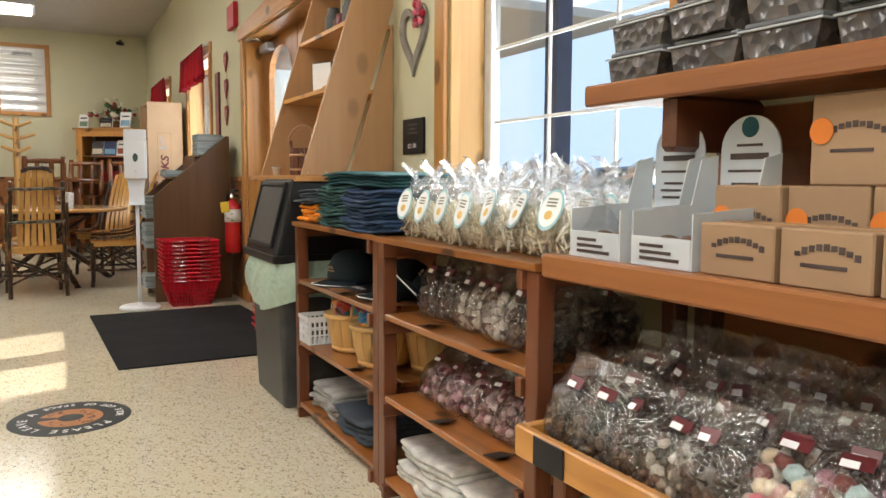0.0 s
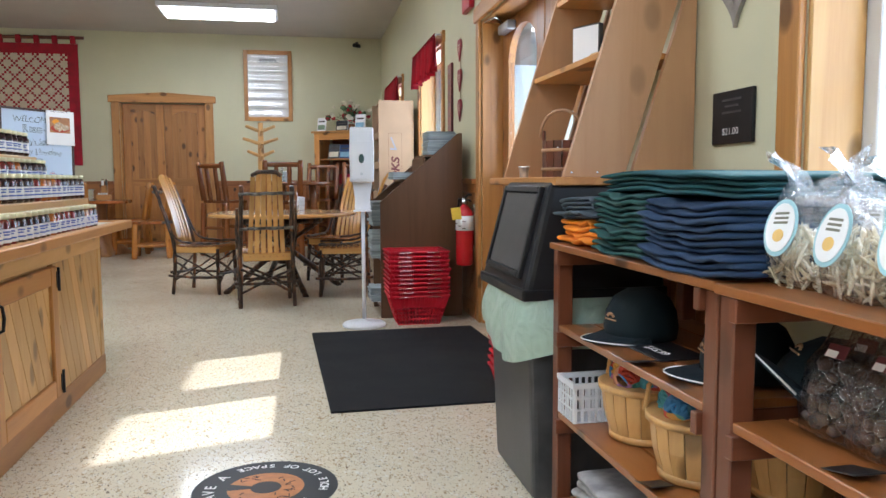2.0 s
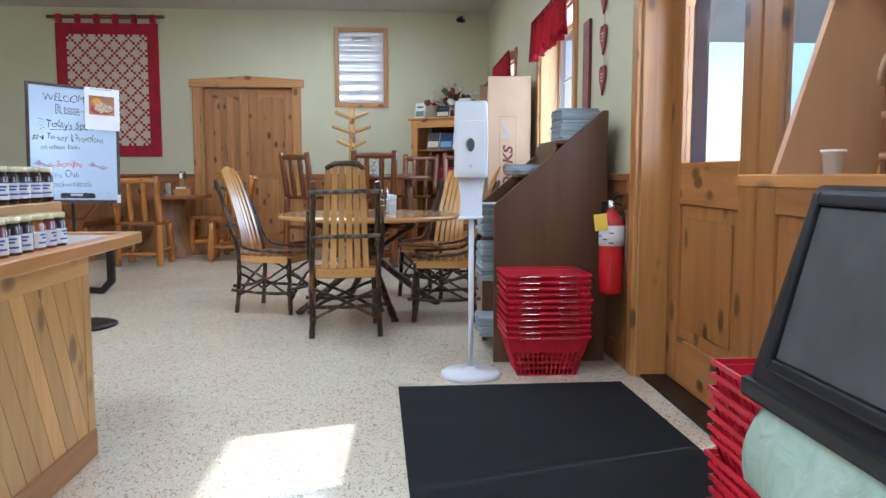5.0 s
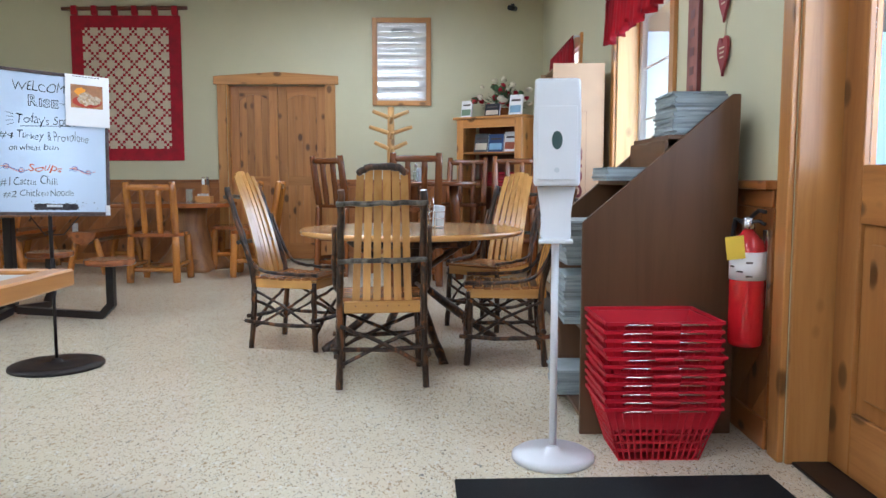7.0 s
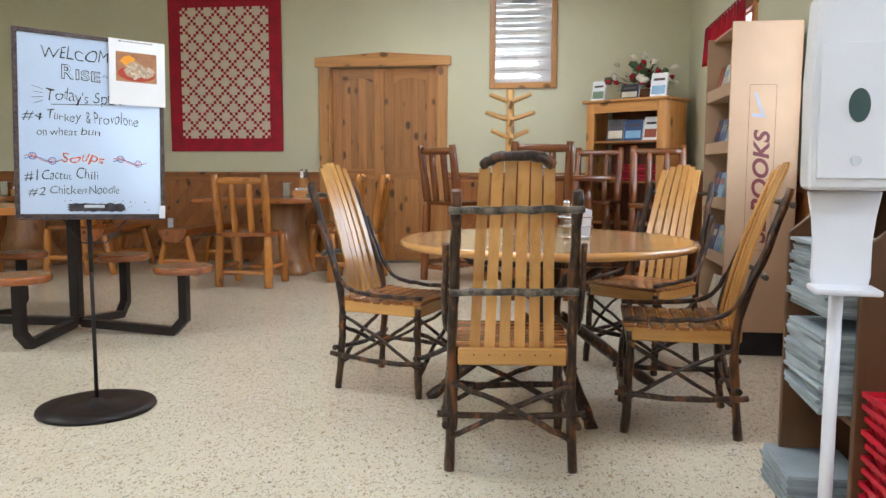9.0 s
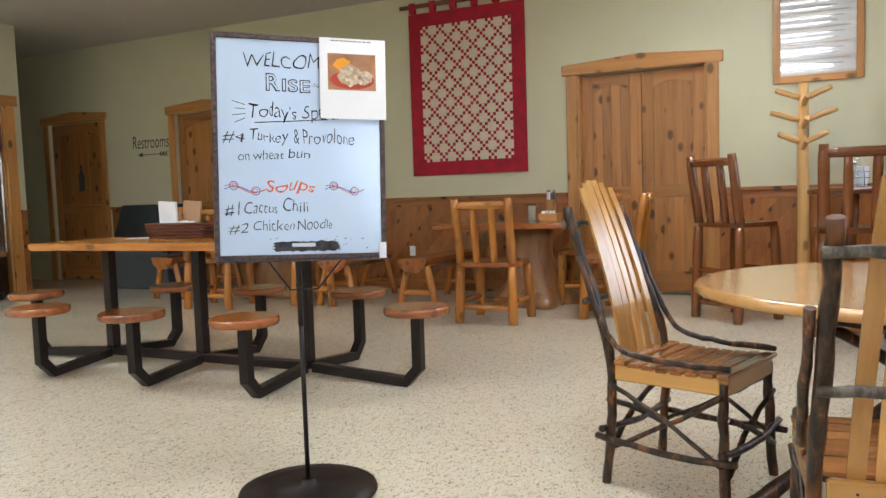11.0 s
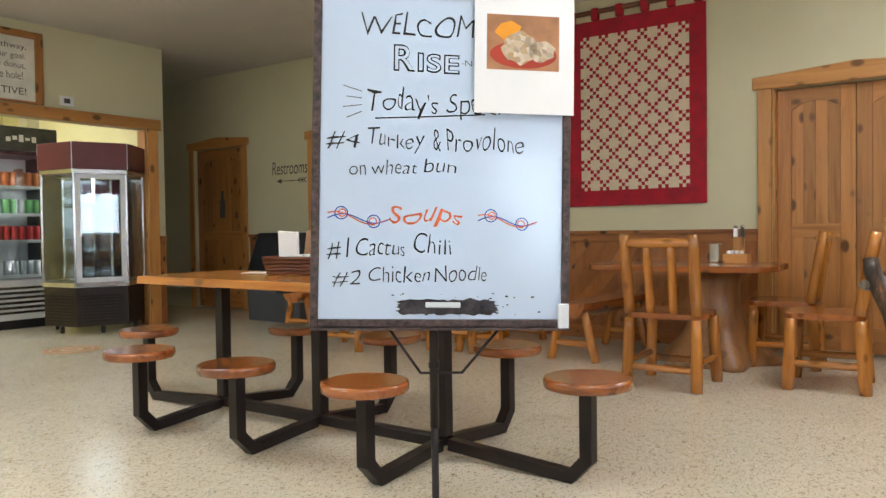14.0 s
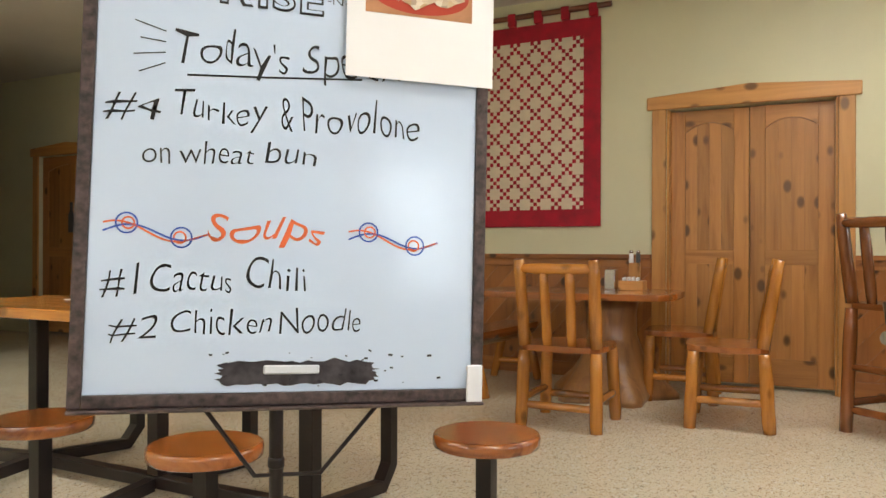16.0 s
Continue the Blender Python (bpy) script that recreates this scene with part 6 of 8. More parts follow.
# cartons on the merchandiser
def carton(m, w, d, h, label, seal=True):
    c = thing("carton", label, "box", m=m, group="brown gift cartons")
    part("body", rbox(-w / 2, -d / 2, 0, w / 2, d / 2, h, 0.003), CARTON, c)
    part("tape", rbox(-w / 2 - 0.001, -0.012, h + 0.0002, w / 2 + 0.001, 0.012, h + 0.0012, 0.0003), TAN["x"], c)
    bm = bmesh.new()
    for k in range(9):
        x = -w * 0.32 + k * w * 0.08
        hh = 0.007 + 0.004 * abs(math.sin(k * 1.3))
        zc = h * 0.58 + 0.012 * (1 - ((k - 4) / 4) ** 2)
        box(bm, x, -d / 2 - 0.0012, zc - hh / 2, x + w * 0.062, -d / 2 - 0.0004, zc + hh / 2)
    part("lettering", bm, INK, c, "dark arched logo bars")
    bm = bmesh.new()
    box(bm, -w * 0.25, -d / 2 - 0.0012, h * 0.36, w * 0.25, -d / 2 - 0.0004, h * 0.36 + 0.006)
    part("print_bar", bm, INK, c)
    if seal:
        bm = bmesh.new()
        lathe(bm, [(0.022, 0), (0.022, 0.0012)], 20, pose(-w * 0.36, -d / 2 - 0.0014, h * 0.6, 90, 0, 0))
        part("seal", bm, ORANGE, c, "round orange seal")
    return c


cA = carton(pose(1.06, 0.875, 0.843, 0, 0, -90), 0.15, 0.13, 0.088, "brown gift carton printed with dark logo bars", False)
copy_thing(cA, pose(1.06, 0.715, 0.843, 0, 0, -90))
copy_thing(cA, pose(1.06, 0.555, 0.843, 0, 0, -90))
cB = carton(pose(1.21, 0.985, 0.843, 0, 0, -90), 0.15, 0.13, 0.15, "brown gift carton with an orange round seal")
for y, z in ((0.83, 0.843), (0.675, 0.843), (0.52, 0.843), (0.79, 0.994), (0.63, 0.994)):
    copy_thing(cB, pose(1.22, y, z, 0, 0, -90))


def counter_display(m, label):
    """Open-front pale card counter display with an arched header."""
    c = thing("card_display", label, "display box", m=m, group="pale card displays")
    part("floor", rbox(-0.075, -0.12, 0, 0.075, 0.10, 0.004, 0.001), GREYCARD, c)
    part("front", rbox(-0.075, -0.122, 0.0, 0.075, -0.118, 0.055, 0.001), GREYCARD, c)
    for s in (-1, 1):
        bm = bmesh.new()
        prism(bm, [(-0.12, 0.0), (0.10, 0.0), (0.10, 0.21), (0.055, 0.20), (0.03, 0.11), (-0.12, 0.10)], 0.003, pose(s * 0.0755, 0, 0) @ Matrix(((0, 0, 1, 0), (1, 0, 0, 0), (0, 1, 0, 0), (0, 0, 0, 1))))
        part("side", bm, GREYCARD, c)
    bm = bmesh.new()
    pts = [(-0.07, 0.0), (0.07, 0.0), (0.07, 0.22)] + [(0.07 * math.cos(radians(a)), 0.22 + 0.065 * math.sin(radians(a))) for a in range(15, 180, 15)] + [(-0.07, 0.22)]
    prism(bm, pts, 0.004, Matrix(((1, 0, 0, 0), (0, 0, 1, 0.104), (0, 1, 0, 0), (0, 0, 0, 1))))
    part("header", bm, GREYCARD, c)
    bm = bmesh.new()
    for k, z in enumerate((0.225, 0.20, 0.175, 0.15, 0.135, 0.12)):
        w = (0.03, 0.045, 0.05, 0.04, 0.05, 0.045)[k]
        box(bm, -w, 0.1022, z, w, 0.1036, z + (0.012 if k == 1 else 0.005))
    part("print", bm, INK, c, "dark printed bars")
    bm = bmesh.new()
    lathe(bm, [(0.02, 0), (0.02, 0.001)], 18, pose(0, 0.1035, 0.262, 90, 0, 0))
    part("emblem", bm, TEAL, c, "green round emblem")
    bm = bmesh.new()
    for k in range(3):
        box(bm, -0.05, -0.1234, 0.012 + 0.012 * k, 0.05 - 0.02 * k, -0.1222, 0.018 + 0.012 * k)
    part("front_print", bm, INK, c)
    rng = random.Random(4)
    for k in range(4):
        part("sachet", lump(0.03, 0.022, 0.05, rng), MIXED, c, "small filled sachets").matrix_basis = pose(-0.04 + 0.026 * k, -0.06 + 0.03 * (k % 2), 0.005)
    return c


cdA = counter_display(pose(1.10, 1.215, 0.843, 0, 0, -90), "pale blue card display with an arched header")
copy_thing(cdA, pose(1.115, 1.045, 0.843, 0, 0, -90))


LIDGREY = plain("smoky_lid", (0.16, 0.16, 0.17), 0.12)


def loaf(m, label):
    c = thing("bread_tray", label, "food tray", m=m, group="packed loaf trays")
    bm = bmesh.new()
    prism(bm, [(-0.07, 0), (0.07, 0), (0.082, 0.055), (-0.082, 0.055)], 0.11, Matrix(((1, 0, 0, 0), (0, 0, 1, -0.055), (0, 1, 0, 0), (0, 0, 0, 1))))
    part("tray", bm, BREAD, c, "dark clear tray with loaf")
    part("rim", rbox(-0.088, -0.06, 0.0555, 0.088, 0.06, 0.060, 0.001), plain("clear_lid_rim", (0.4, 0.42, 0.45), 0.15), c)
    part("lid", rbox(-0.08, -0.052, 0.0605, 0.08, 0.052, 0.072, 0.004), LIDGREY, c, "clear grey lid")
    return c


lf = loaf(pose(1.20, 1.30, 1.2125, 0, 0, -90), "dark packed loaf in a clear tray")
for k in range(5):
    for j in range(3):
        if (k, j) != (0, 0) and not (k == 0 and j > 1):
            copy_thing(lf, pose(1.20 + 0.01 * ((k + j) % 2), 1.30 - 0.185 * k, 1.2125 + 0.0735 * j, 0, 0, -90 + 3 * ((k * 2 + j) % 3 - 1)))

# ---- swing-lid bin, display unit and their things ----
tc = thing("swing_bin", "tall black swing-lid bin with a green liner", "trash can", m=pose(1.10, 3.455, 0))


def frustum(bm, x0, x1, y0, y1, z0, X0, X1, Y0, Y1, z1):
    a = [bm.verts.new(p) for p in ((x0, y0, z0), (x1, y0, z0), (x1, y1, z0), (x0, y1, z0))]
    b = [bm.verts.new(p) for p in ((X0, Y0, z1), (X1, Y0, z1), (X1, Y1, z1), (X0, Y1, z1))]
    bm.faces.new(a[::-1])
    bm.faces.new(b)
    for i in range(4):
        bm.faces.new((a[i], a[(i + 1) % 4], b[(i + 1) % 4], b[i]))


bm = bmesh.new()
frustum(bm, -0.195, 0.19, -0.245, 0.20, 0.0, -0.215, 0.21, -0.255, 0.235, 0.655)
rounded(bm, 0.02, 3)
part("body", bm, GREYPL, tc)
bm = bmesh.new()
frustum(bm, -0.235, 0.23, -0.265, 0.27, 0.656, -0.145, 0.22, -0.235, 0.24, 1.003)
rounded(bm, 0.022, 3)
part("lid", bm, BLACK, tc)
bm = bmesh.new()
box(bm, -0.24, -0.27, 0.64, 0.235, 0.275, 0.675)
rounded(bm, 0.008, 2)
part("lid_lip", bm, BLACK, tc)
sl = math.degrees(math.atan2(0.09, 0.347))
fm = pose(-0.2435, 0, 0.66, 0, sl, 0)
for y0, y1, z0, z1 in ((-0.205, -0.183, 0.045, 0.340), (0.183, 0.205, 0.045, 0.340), (-0.182, 0.182, 0.045, 0.066), (-0.182, 0.182, 0.319, 0.340)):
    part("flap_frame", rbox(-0.006, y0, z0, 0.012, y1, z1, 0.004, 2, fm), BLACK, tc)
part("flap", rbox(0.001, -0.182, 0.067, 0.012, 0.182, 0.318, 0.002, 1, fm), GREYPL, tc, "scuffed grey push flap")
bm = bmesh.new()
n, rows = 72, 7
R = []
rg = random.Random(14)
ph = [rg.uniform(0, 6) for _ in range(4)]
for j in range(rows):
    f = j / (rows - 1)
    ring = []
    for k in range(n):
        a = 2 * math.pi * k / n
        ca, sa = math.cos(a), math.sin(a)
        sq = (abs(ca) ** 8 + abs(sa) ** 8) ** (-1 / 8)
        w = 0.004 + 0.012 * f * (1 + math.sin(9 * a + ph[0]) * 0.6 + math.sin(17 * a + ph[1] + 2 * f) * 0.5) + 0.02 * math.sin(f * 2.6)
        ring.append(bm.verts.new(((0.222 + w) * ca * sq, (0.257 + w) * sa * sq - 0.008, 0.648 - f * (0.19 + 0.035 * math.sin(3 * a + ph[2])) )))
    R.append(ring)
for a, b in zip(R, R[1:]):
    for k in range(n):
        bm.faces.new((a[k], a[(k + 1) % n], b[(k + 1) % n], b[k])).smooth = True
part("liner", bm, LINER, tc, "pale green plastic liner folded over")

# ledge and leaning display unit
du = thing("display_unit", "pine hutch with leaning board sides on a ledge", "display shelf")
part("ledge", rbox(0.965, 3.20, 0.992, 1.438, 4.0, 1.018, 0.003), PINE["y"], du)
part("ledge_leg", rbox(1.38, 3.215, 0, 1.43, 3.255, 0.9915, 0.003), PINE["z"], du)
part("ledge_leg", rbox(1.38, 3.90, 0, 1.43, 3.94, 0.9915, 0.003), PINE["z"], du)
SY = Matrix(((1, 0, 0, 0), (0, 0, 1, 0), (0, 1, 0, 0), (0, 0, 0, 1)))     # (u, v, w) -> (x, z, y)
for y in (3.235, 3.915):
    T = Matrix.Translation((0, y, 0)) @ SY
    bm = bmesh.new()
    prism(bm, [(1.005, 1.019), (1.205, 1.019), (1.51 - 0.07, 1.78), (1.438, 1.98), (1.302, 1.98)], 0.02, T)
    part("side_board", bm, TAN["z"], du)
    bm = bmesh.new()
    prism(bm, [(1.228, 1.019), (1.438, 1.019), (1.438, 1.70)], 0.02, T)
    part("side_board", bm, TAN["z"], du)
for z, x in ((1.385, 1.125), (1.68, 1.215), (1.96, 1.30)):
    part("shelf_board", rbox(x, 3.2555, z, 1.435, 3.914, z + 0.02, 0.002), PINE["y"], du)
for k in range(5):
    bm = bmesh.new()
    lathe(bm, [(0.0034, 0), (0.0034, 0.002)], 10, pose(1.03 + 0.085 * k, 3.2345, 1.032, 90, 0, 0))
    part("screw", bm, STEEL, du)
bu = thing("wooden_bucket", "small stave bucket with a rope handle on the ledge", "bucket", m=pose(1.17, 3.72, 1.0185, 0, 0, 60))
for k in range(14):
    a = 2 * math.pi * k / 14
    bm = bmesh.new()
    box(bm, 0.062, -0.0135, 0, 0.070, 0.0135, 0.135, pose(0, 0, 0, 0, 0, math.degrees(a)))
    part("stave", bm, STAIN["z"], bu)
for z in (0.03, 0.10):
    bm = bmesh.new()
    lathe(bm, [(0.0705, z - 0.006), (0.074, z - 0.006), (0.074, z + 0.006), (0.0705, z + 0.006)], 28)
    part("hoop", bm, TAN["x"], bu)
for s in (-1, 1):
    part("ear", rbox(-0.012, s * 0.066 - 0.005, 0.135, 0.012, s * 0.066 + 0.005, 0.175, 0.003), STAIN["z"], bu)
bm = bmesh.new()
tube(bm, [(0, 0.078 * math.cos(radians(a)), 0.158 + 0.092 * math.sin(radians(a))) for a in range(-5, 186, 10)], 0.0055, 8)
part("rope", bm, TAN["x"], bu, "twisted brown rope")
part("paper_packet", lump(0.055, 0.055, 0.05, random.Random(3), 0.3), PAPER, bu, "white paper packets").matrix_basis = pose(0, 0, 0.088)
bm = bmesh.new()
lathe(bm, [(0.016, 0), (0.02, 0.038), (0.022, 0.038), (0.022, 0.043)], 16)
solid("candle_cup", bm, PAPER, "small white votive cup on the ledge", "cup", m=pose(1.05, 3.80, 1.0185))
bm = bmesh.new()
lathe(bm, [(0.03, 0), (0.042, 0.08), (0.046, 0.08), (0.046, 0.088)], 20)
solid("pink_pail", bm, plain("pink_enamel", (0.55, 0.22, 0.26), 0.4), "small pink pail on the ledge", "pail", m=pose(1.18, 3.36, 1.0185))
fb = thing("picture_book", "dark framed book standing on the shelf", "book", m=pose(1.30, 3.80, 1.4055, 0, 0, -65))
part("cover", rbox(-0.07, -0.012, 0, 0.07, 0.012, 0.19, 0.003), GREYPL, fb)
part("page_block", rbox(-0.064, -0.0135, 0.006, 0.066, -0.0125, 0.184, 0.0003), PAPER, fb)
pl = thing("woven_dish", "straw dish with dried greenery on the shelf", "dish", m=pose(1.27, 3.50, 1.4055))
bm = bmesh.new()
for k, (r, z) in enumerate(((0.045, 0.005), (0.055, 0.013), (0.064, 0.021), (0.07, 0.029))):
    tube(bm, [(r * math.cos(radians(a)), r * math.sin(radians(a)), z) for a in range(0, 361, 20)], 0.006, 6)
lathe(bm, [(0.045, 0.001), (0.045, 0.006)], 18)
part("straw_weave", bm, PALE["x"], pl)
bm = bmesh.new()
rg = random.Random(6)
for k in range(36):
    a, t = rg.uniform(0, 6.28), rg.uniform(0.3, 1.2)
    L = rg.uniform(0.03, 0.075)
    m4 = pose(rg.uniform(-0.03, 0.03), rg.uniform(-0.03, 0.03), 0.02, math.degrees(t), 0, math.degrees(a))
    v = [bm.verts.new(m4 @ Vector(p)) for p in ((0, 0, 0), (0.006, 0, L * 0.5), (0, 0, L), (-0.006, 0, L * 0.5))]
    bm.faces.new(v)
part("foliage", bm, plain("dry_green", (0.16, 0.18, 0.08), 0.8), pl)
for z in (1.7005,):
    for k, (y, h, mt) in enumerate(((3.36, 0.12, BLUEPOST), (3.48, 0.16, GREYPL), (3.60, 0.10, MAROON), (3.72, 0.15, GREYPL))):
        bm = bmesh.new()
        lathe(bm, [(0.038, 0), (0.042, 0.01), (0.042, h * 0.7), (0.03, h * 0.85), (0.03, h)], 18)
        solid("jar_tin", bm, mt, "dark tin jar on the upper shelf", "jar", "tin jars", m=pose(1.33, y, z))

# ---- hand sanitiser stand ----
hs = thing("sanitizer_stand", "white hand sanitizer dispenser on a floor stand", "sanitizer stand", m=pose(0.645, 6.25, 0, 0, 0, -8))
bm = bmesh.new()
lathe(bm, [(0.145, 0.0), (0.15, 0.006), (0.15, 0.020), (0.135, 0.030), (0.03, 0.036), (0.02, 0.05)], 40)
part("base", bm, WHITE, hs)
bm = bmesh.new()
tube(bm, [(0, 0.02, 0.036), (0, 0.02, 0.86)], 0.0135, 14)
part("pole", bm, WHITE, hs)
bm = bmesh.new()
prism(bm, [(-0.08, 1.0), (0.08, 1.0), (0.082, 1.20), (0.078, 1.37), (-0.078, 1.37), (-0.082, 1.20)], 0.095, Matrix(((1, 0, 0, 0), (0, 0, 1, -0.075), (0, 1, 0, 0), (0, 0, 0, 1))))
rounded(bm, 0.014, 3)
part("dispenser", bm, WHITE, hs)
part("front_panel", rbox(-0.068, -0.081, 1.022, 0.068, -0.0752, 1.275, 0.005, 2), WHITE, hs)
bm = bmesh.new()
prism(bm, [(-0.05, 0.805), (0.05, 0.805), (0.055, 0.83), (0.048, 0.90), (0.068, 0.998), (-0.068, 0.998), (-0.048, 0.90), (-0.055, 0.83)], 0.016, Matrix(((1, 0, 0, 0), (0, 0, 1, -0.01), (0, 1, 0, 0), (0, 0, 0, 1))))
rounded(bm, 0.005, 2)
part("back_plate", bm, WHITE, hs)
part("drip_tray", rbox(-0.06, -0.085, 0.80, 0.06, 0.004, 0.812, 0.005, 2), WHITE, hs)
bm = bmesh.new()
lathe(bm, [(0.021, 0), (0.021, 0.003)], 24, pose(0, -0.0815, 1.158, 90, 0, 0) @ Matrix.Diagonal((0.88, 1.5, 1, 1)))
part("window", bm, plain("smoked_lens", (0.05, 0.09, 0.09), 0.15), hs, "dark oval sight window")
bm = bmesh.new()
lathe(bm, [(0.009, 0), (0.009, 0.002)], 16, pose(0, -0.0815, 1.056, 90, 0, 0))
part("emblem", bm, GREYCARD, hs)

# ---- magazine rack ----
mr = thing("magazine_rack", "dark brown sloped magazine rack against the wainscot", "magazine rack")
for y in (6.52, 7.06):
    bm = bmesh.new()
    prism(bm, [(0.795, 0), (1.405, 0), (1.405, 1.355), (1.375, 1.355), (0.795, 0.855)], 0.02, Matrix.Translation((0, y, 0)) @ SY)
    rounded(bm, 0.003, 1)
    part("side_panel", bm, BROWNBOARD["z"], mr)
for x0, x1, z in ((0.80, 1.40, 0.06), (0.80, 1.10, 0.42), (0.84, 1.14, 0.66), (0.97, 1.28, 1.0), (1.13, 1.40, 1.18)):
    part("shelf_board", rbox(x0, 6.5405, z, x1, 7.0595, z + 0.018, 0.002), BROWNBOARD["y"], mr)
for x, z0, z1 in ((1.145, 0.43, 0.86), (1.125, 1.019, 1.178), (1.395, 0.08, 1.33)):
    part("riser_board", rbox(x - 0.01, 6.5405, z0, x + 0.006, 7.0595, z1, 0.002), BROWNBOARD["y"], mr)
PAGES = plain("newsprint", (0.30, 0.35, 0.37), 0.6, var=0.5, scale=3)


def mag_stack(m, n, label, w=0.21, d=0.27):
    rg = random.Random(n)
    s = thing("magazine_stack", label, "magazines", m=m, group="stacks of free magazines")
    for k in range(n):
        bm = bmesh.new()
        box(bm, -w / 2, -d / 2, 0, w / 2, d / 2, 0.0085)
        ob = part("magazine", bm, PAGES, s)
        ob.matrix_basis = pose(rg.uniform(-0.006, 0.006), rg.uniform(-0.006, 0.006), k * 0.009, 0, 0, rg.uniform(-3, 3))
    return s


mag_stack(pose(1.265, 6.70, 1.1985, 0, 0, 0), 19, "thick stack of pale grey magazines in the rack")
mag_stack(pose(1.0, 6.70, 1.0185, 0, 0, 0), 6, "thin stack of pale magazines in the rack")
mag_stack(pose(0.845, 6.72, 0.6785, 0, 0, 0), 20, "stack of pale magazines at the rack front")
mag_stack(pose(0.858, 6.72, 0.4385, 0, 0, 0), 22, "slumped stack of magazines at the rack front", 0.24)
mag_stack(pose(0.86, 6.95, 0.0785, 0, 0, 0), 12, "low stack of magazines in the rack")


def hand_basket(m, label):
    b = thing("shopping_basket", label, "shopping basket", m=m, group="stacked red shopping baskets")
    bx, by, tx, ty, h = 0.145, 0.112, 0.205, 0.160, 0.20
    bm = bmesh.new()
    box(bm, -bx, -by, 0, bx, by, 0.005)
    def at(z):
        f = z / h
        return bx + (tx - bx) * f, by + (ty - by) * f
    n = 15
    for k in range(n):
        f = k / (n - 1) * 2 - 1
        for s in (-1, 1):
            a0, b0 = at(0)
            a1, b1 = at(h)
            tube(bm, [(f * a0, s * b0, 0), (f * a1, s * b1, h)], 0.004, 4, False)
    n = 10
    for k in range(n):
        f = k / (n - 1) * 2 - 1
        for s in (-1, 1):
            a0, b0 = at(0)
            a1, b1 = at(h)
            tube(bm, [(s * a0, f * b0, 0), (s * a1, f * b1, h)], 0.004, 4, False)
    for z in (0.045, 0.075, 0.105):
        a, c = at(z)
        tube(bm, [(-a, -c, z), (a, -c, z), (a, c, z), (-a, c, z), (-a, -c, z)], 0.004, 4, False)
    part("lattice", bm, RED, b)
    bm = bmesh.new()
    for z0, z1, o in ((0.125, h, 0.0), (h, h + 0.012, 0.010)):
        a0, c0 = at(z0)
        a1, c1 = at(min(z1, h))
        a0, c0, a1, c1 = a0 + o, c0 + o, a1 + o, c1 + o
        lo = [bm.verts.new(p) for p in ((-a0, -c0, z0), (a0, -c0, z0), (a0, c0, z0), (-a0, c0, z0))]
        hi = [bm.verts.new(p) for p in ((-a1, -c1, z1), (a1, -c1, z1), (a1, c1, z1), (-a1, c1, z1))]
        li = [bm.verts.new(p) for p in ((-a0 + 0.006, -c0 + 0.006, z0), (a0 - 0.006, -c0 + 0.006, z0), (a0 - 0.006, c0 - 0.006, z0), (-a0 + 0.006, c0 - 0.006, z0))]
        hi2 = [bm.verts.new(p) for p in ((-a1 + 0.006, -c1 + 0.006, z1), (a1 - 0.006, -c1 + 0.006, z1), (a1 - 0.006, c1 - 0.006, z1), (-a1 + 0.006, c1 - 0.006, z1))]
        for i in range(4):
            j = (i + 1) % 4
            bm.faces.new((lo[i], lo[j], hi[j], hi[i]))
            bm.faces.new((li[j], li[i], hi2[i], hi2[j]))
            bm.faces.new((hi[i], hi[j], hi2[j], hi2[i]))
            bm.faces.new((lo[j], lo[i], li[i], li[j]))
    part("rim", bm, RED, b)
    for s in (-1, 1):
        bm = bmesh.new()
        tube(bm, [(-0.15, s * 0.172, h - 0.005), (-0.14, s * 0.184, h + 0.004), (0.14, s * 0.184, h + 0.004), (0.15, s * 0.172, h - 0.005)], 0.003, 6)
        part("wire_handle", bm, STEEL, b, "steel wire handle")
        part("grip", rbox(-0.05, s * 0.184 - 0.006, h - 0.002, 0.05, s * 0.184 + 0.006, h + 0.012, 0.003), RED, b)
    return b


hb0 = hand_basket(pose(1.03, 6.345, 0.0), "red plastic shopping basket in a nested stack")
rg = random.Random(12)
for k in range(1, 11):
    copy_thing(hb0, pose(1.03 + rg.uniform(-0.006, 0.006), 6.345 + rg.uniform(-0.004, 0.004), 0.031 * k, 0, 0, rg.uniform(-1.5, 1.5)))
for k in range(0, 13):
    copy_thing(hb0, pose(1.225 + rg.uniform(-0.006, 0.006), 4.03 + rg.uniform(-0.004, 0.004), 0.031 * k, 0, 0, 0 + rg.uniform(-1.5, 1.5)))

# ---- on the entrance wall ----
ex = thing("fire_extinguisher", "red fire extinguisher with a yellow tag on the wall", "fire extinguisher", m=RU @ pose(6.37, 0.035, 0.088))
EX = Matrix(((1, 0, 0, 0), (0, 0, 1, 0), (0, -1, 0, 0), (0, 0, 0, 1)))
bm = bmesh.new()
lathe(bm, [(0.05, 0.36), (0.062, 0.37), (0.064, 0.39), (0.064, 0.72), (0.055, 0.76), (0.03, 0.785), (0.02, 0.80)], 28, EX)
part("cylinder", bm, EXTRED, ex)
bm = bmesh.new()
lathe(bm, [(0.0648, 0.615), (0.0648, 0.72)], 28, EX)
part("label_band", bm, PAPER, ex, "white instruction label band")
for k in range(5):
    part("label_print", rbox(-0.012, 0.628 + 0.017 * k, 0.0642, 0.012, 0.634 + 0.017 * k, 0.0655, 0.0002, 1, pose(0, 0, 0, 0, -75 + 30 * (k % 3), 0)), INK, ex)
bm = bmesh.new()
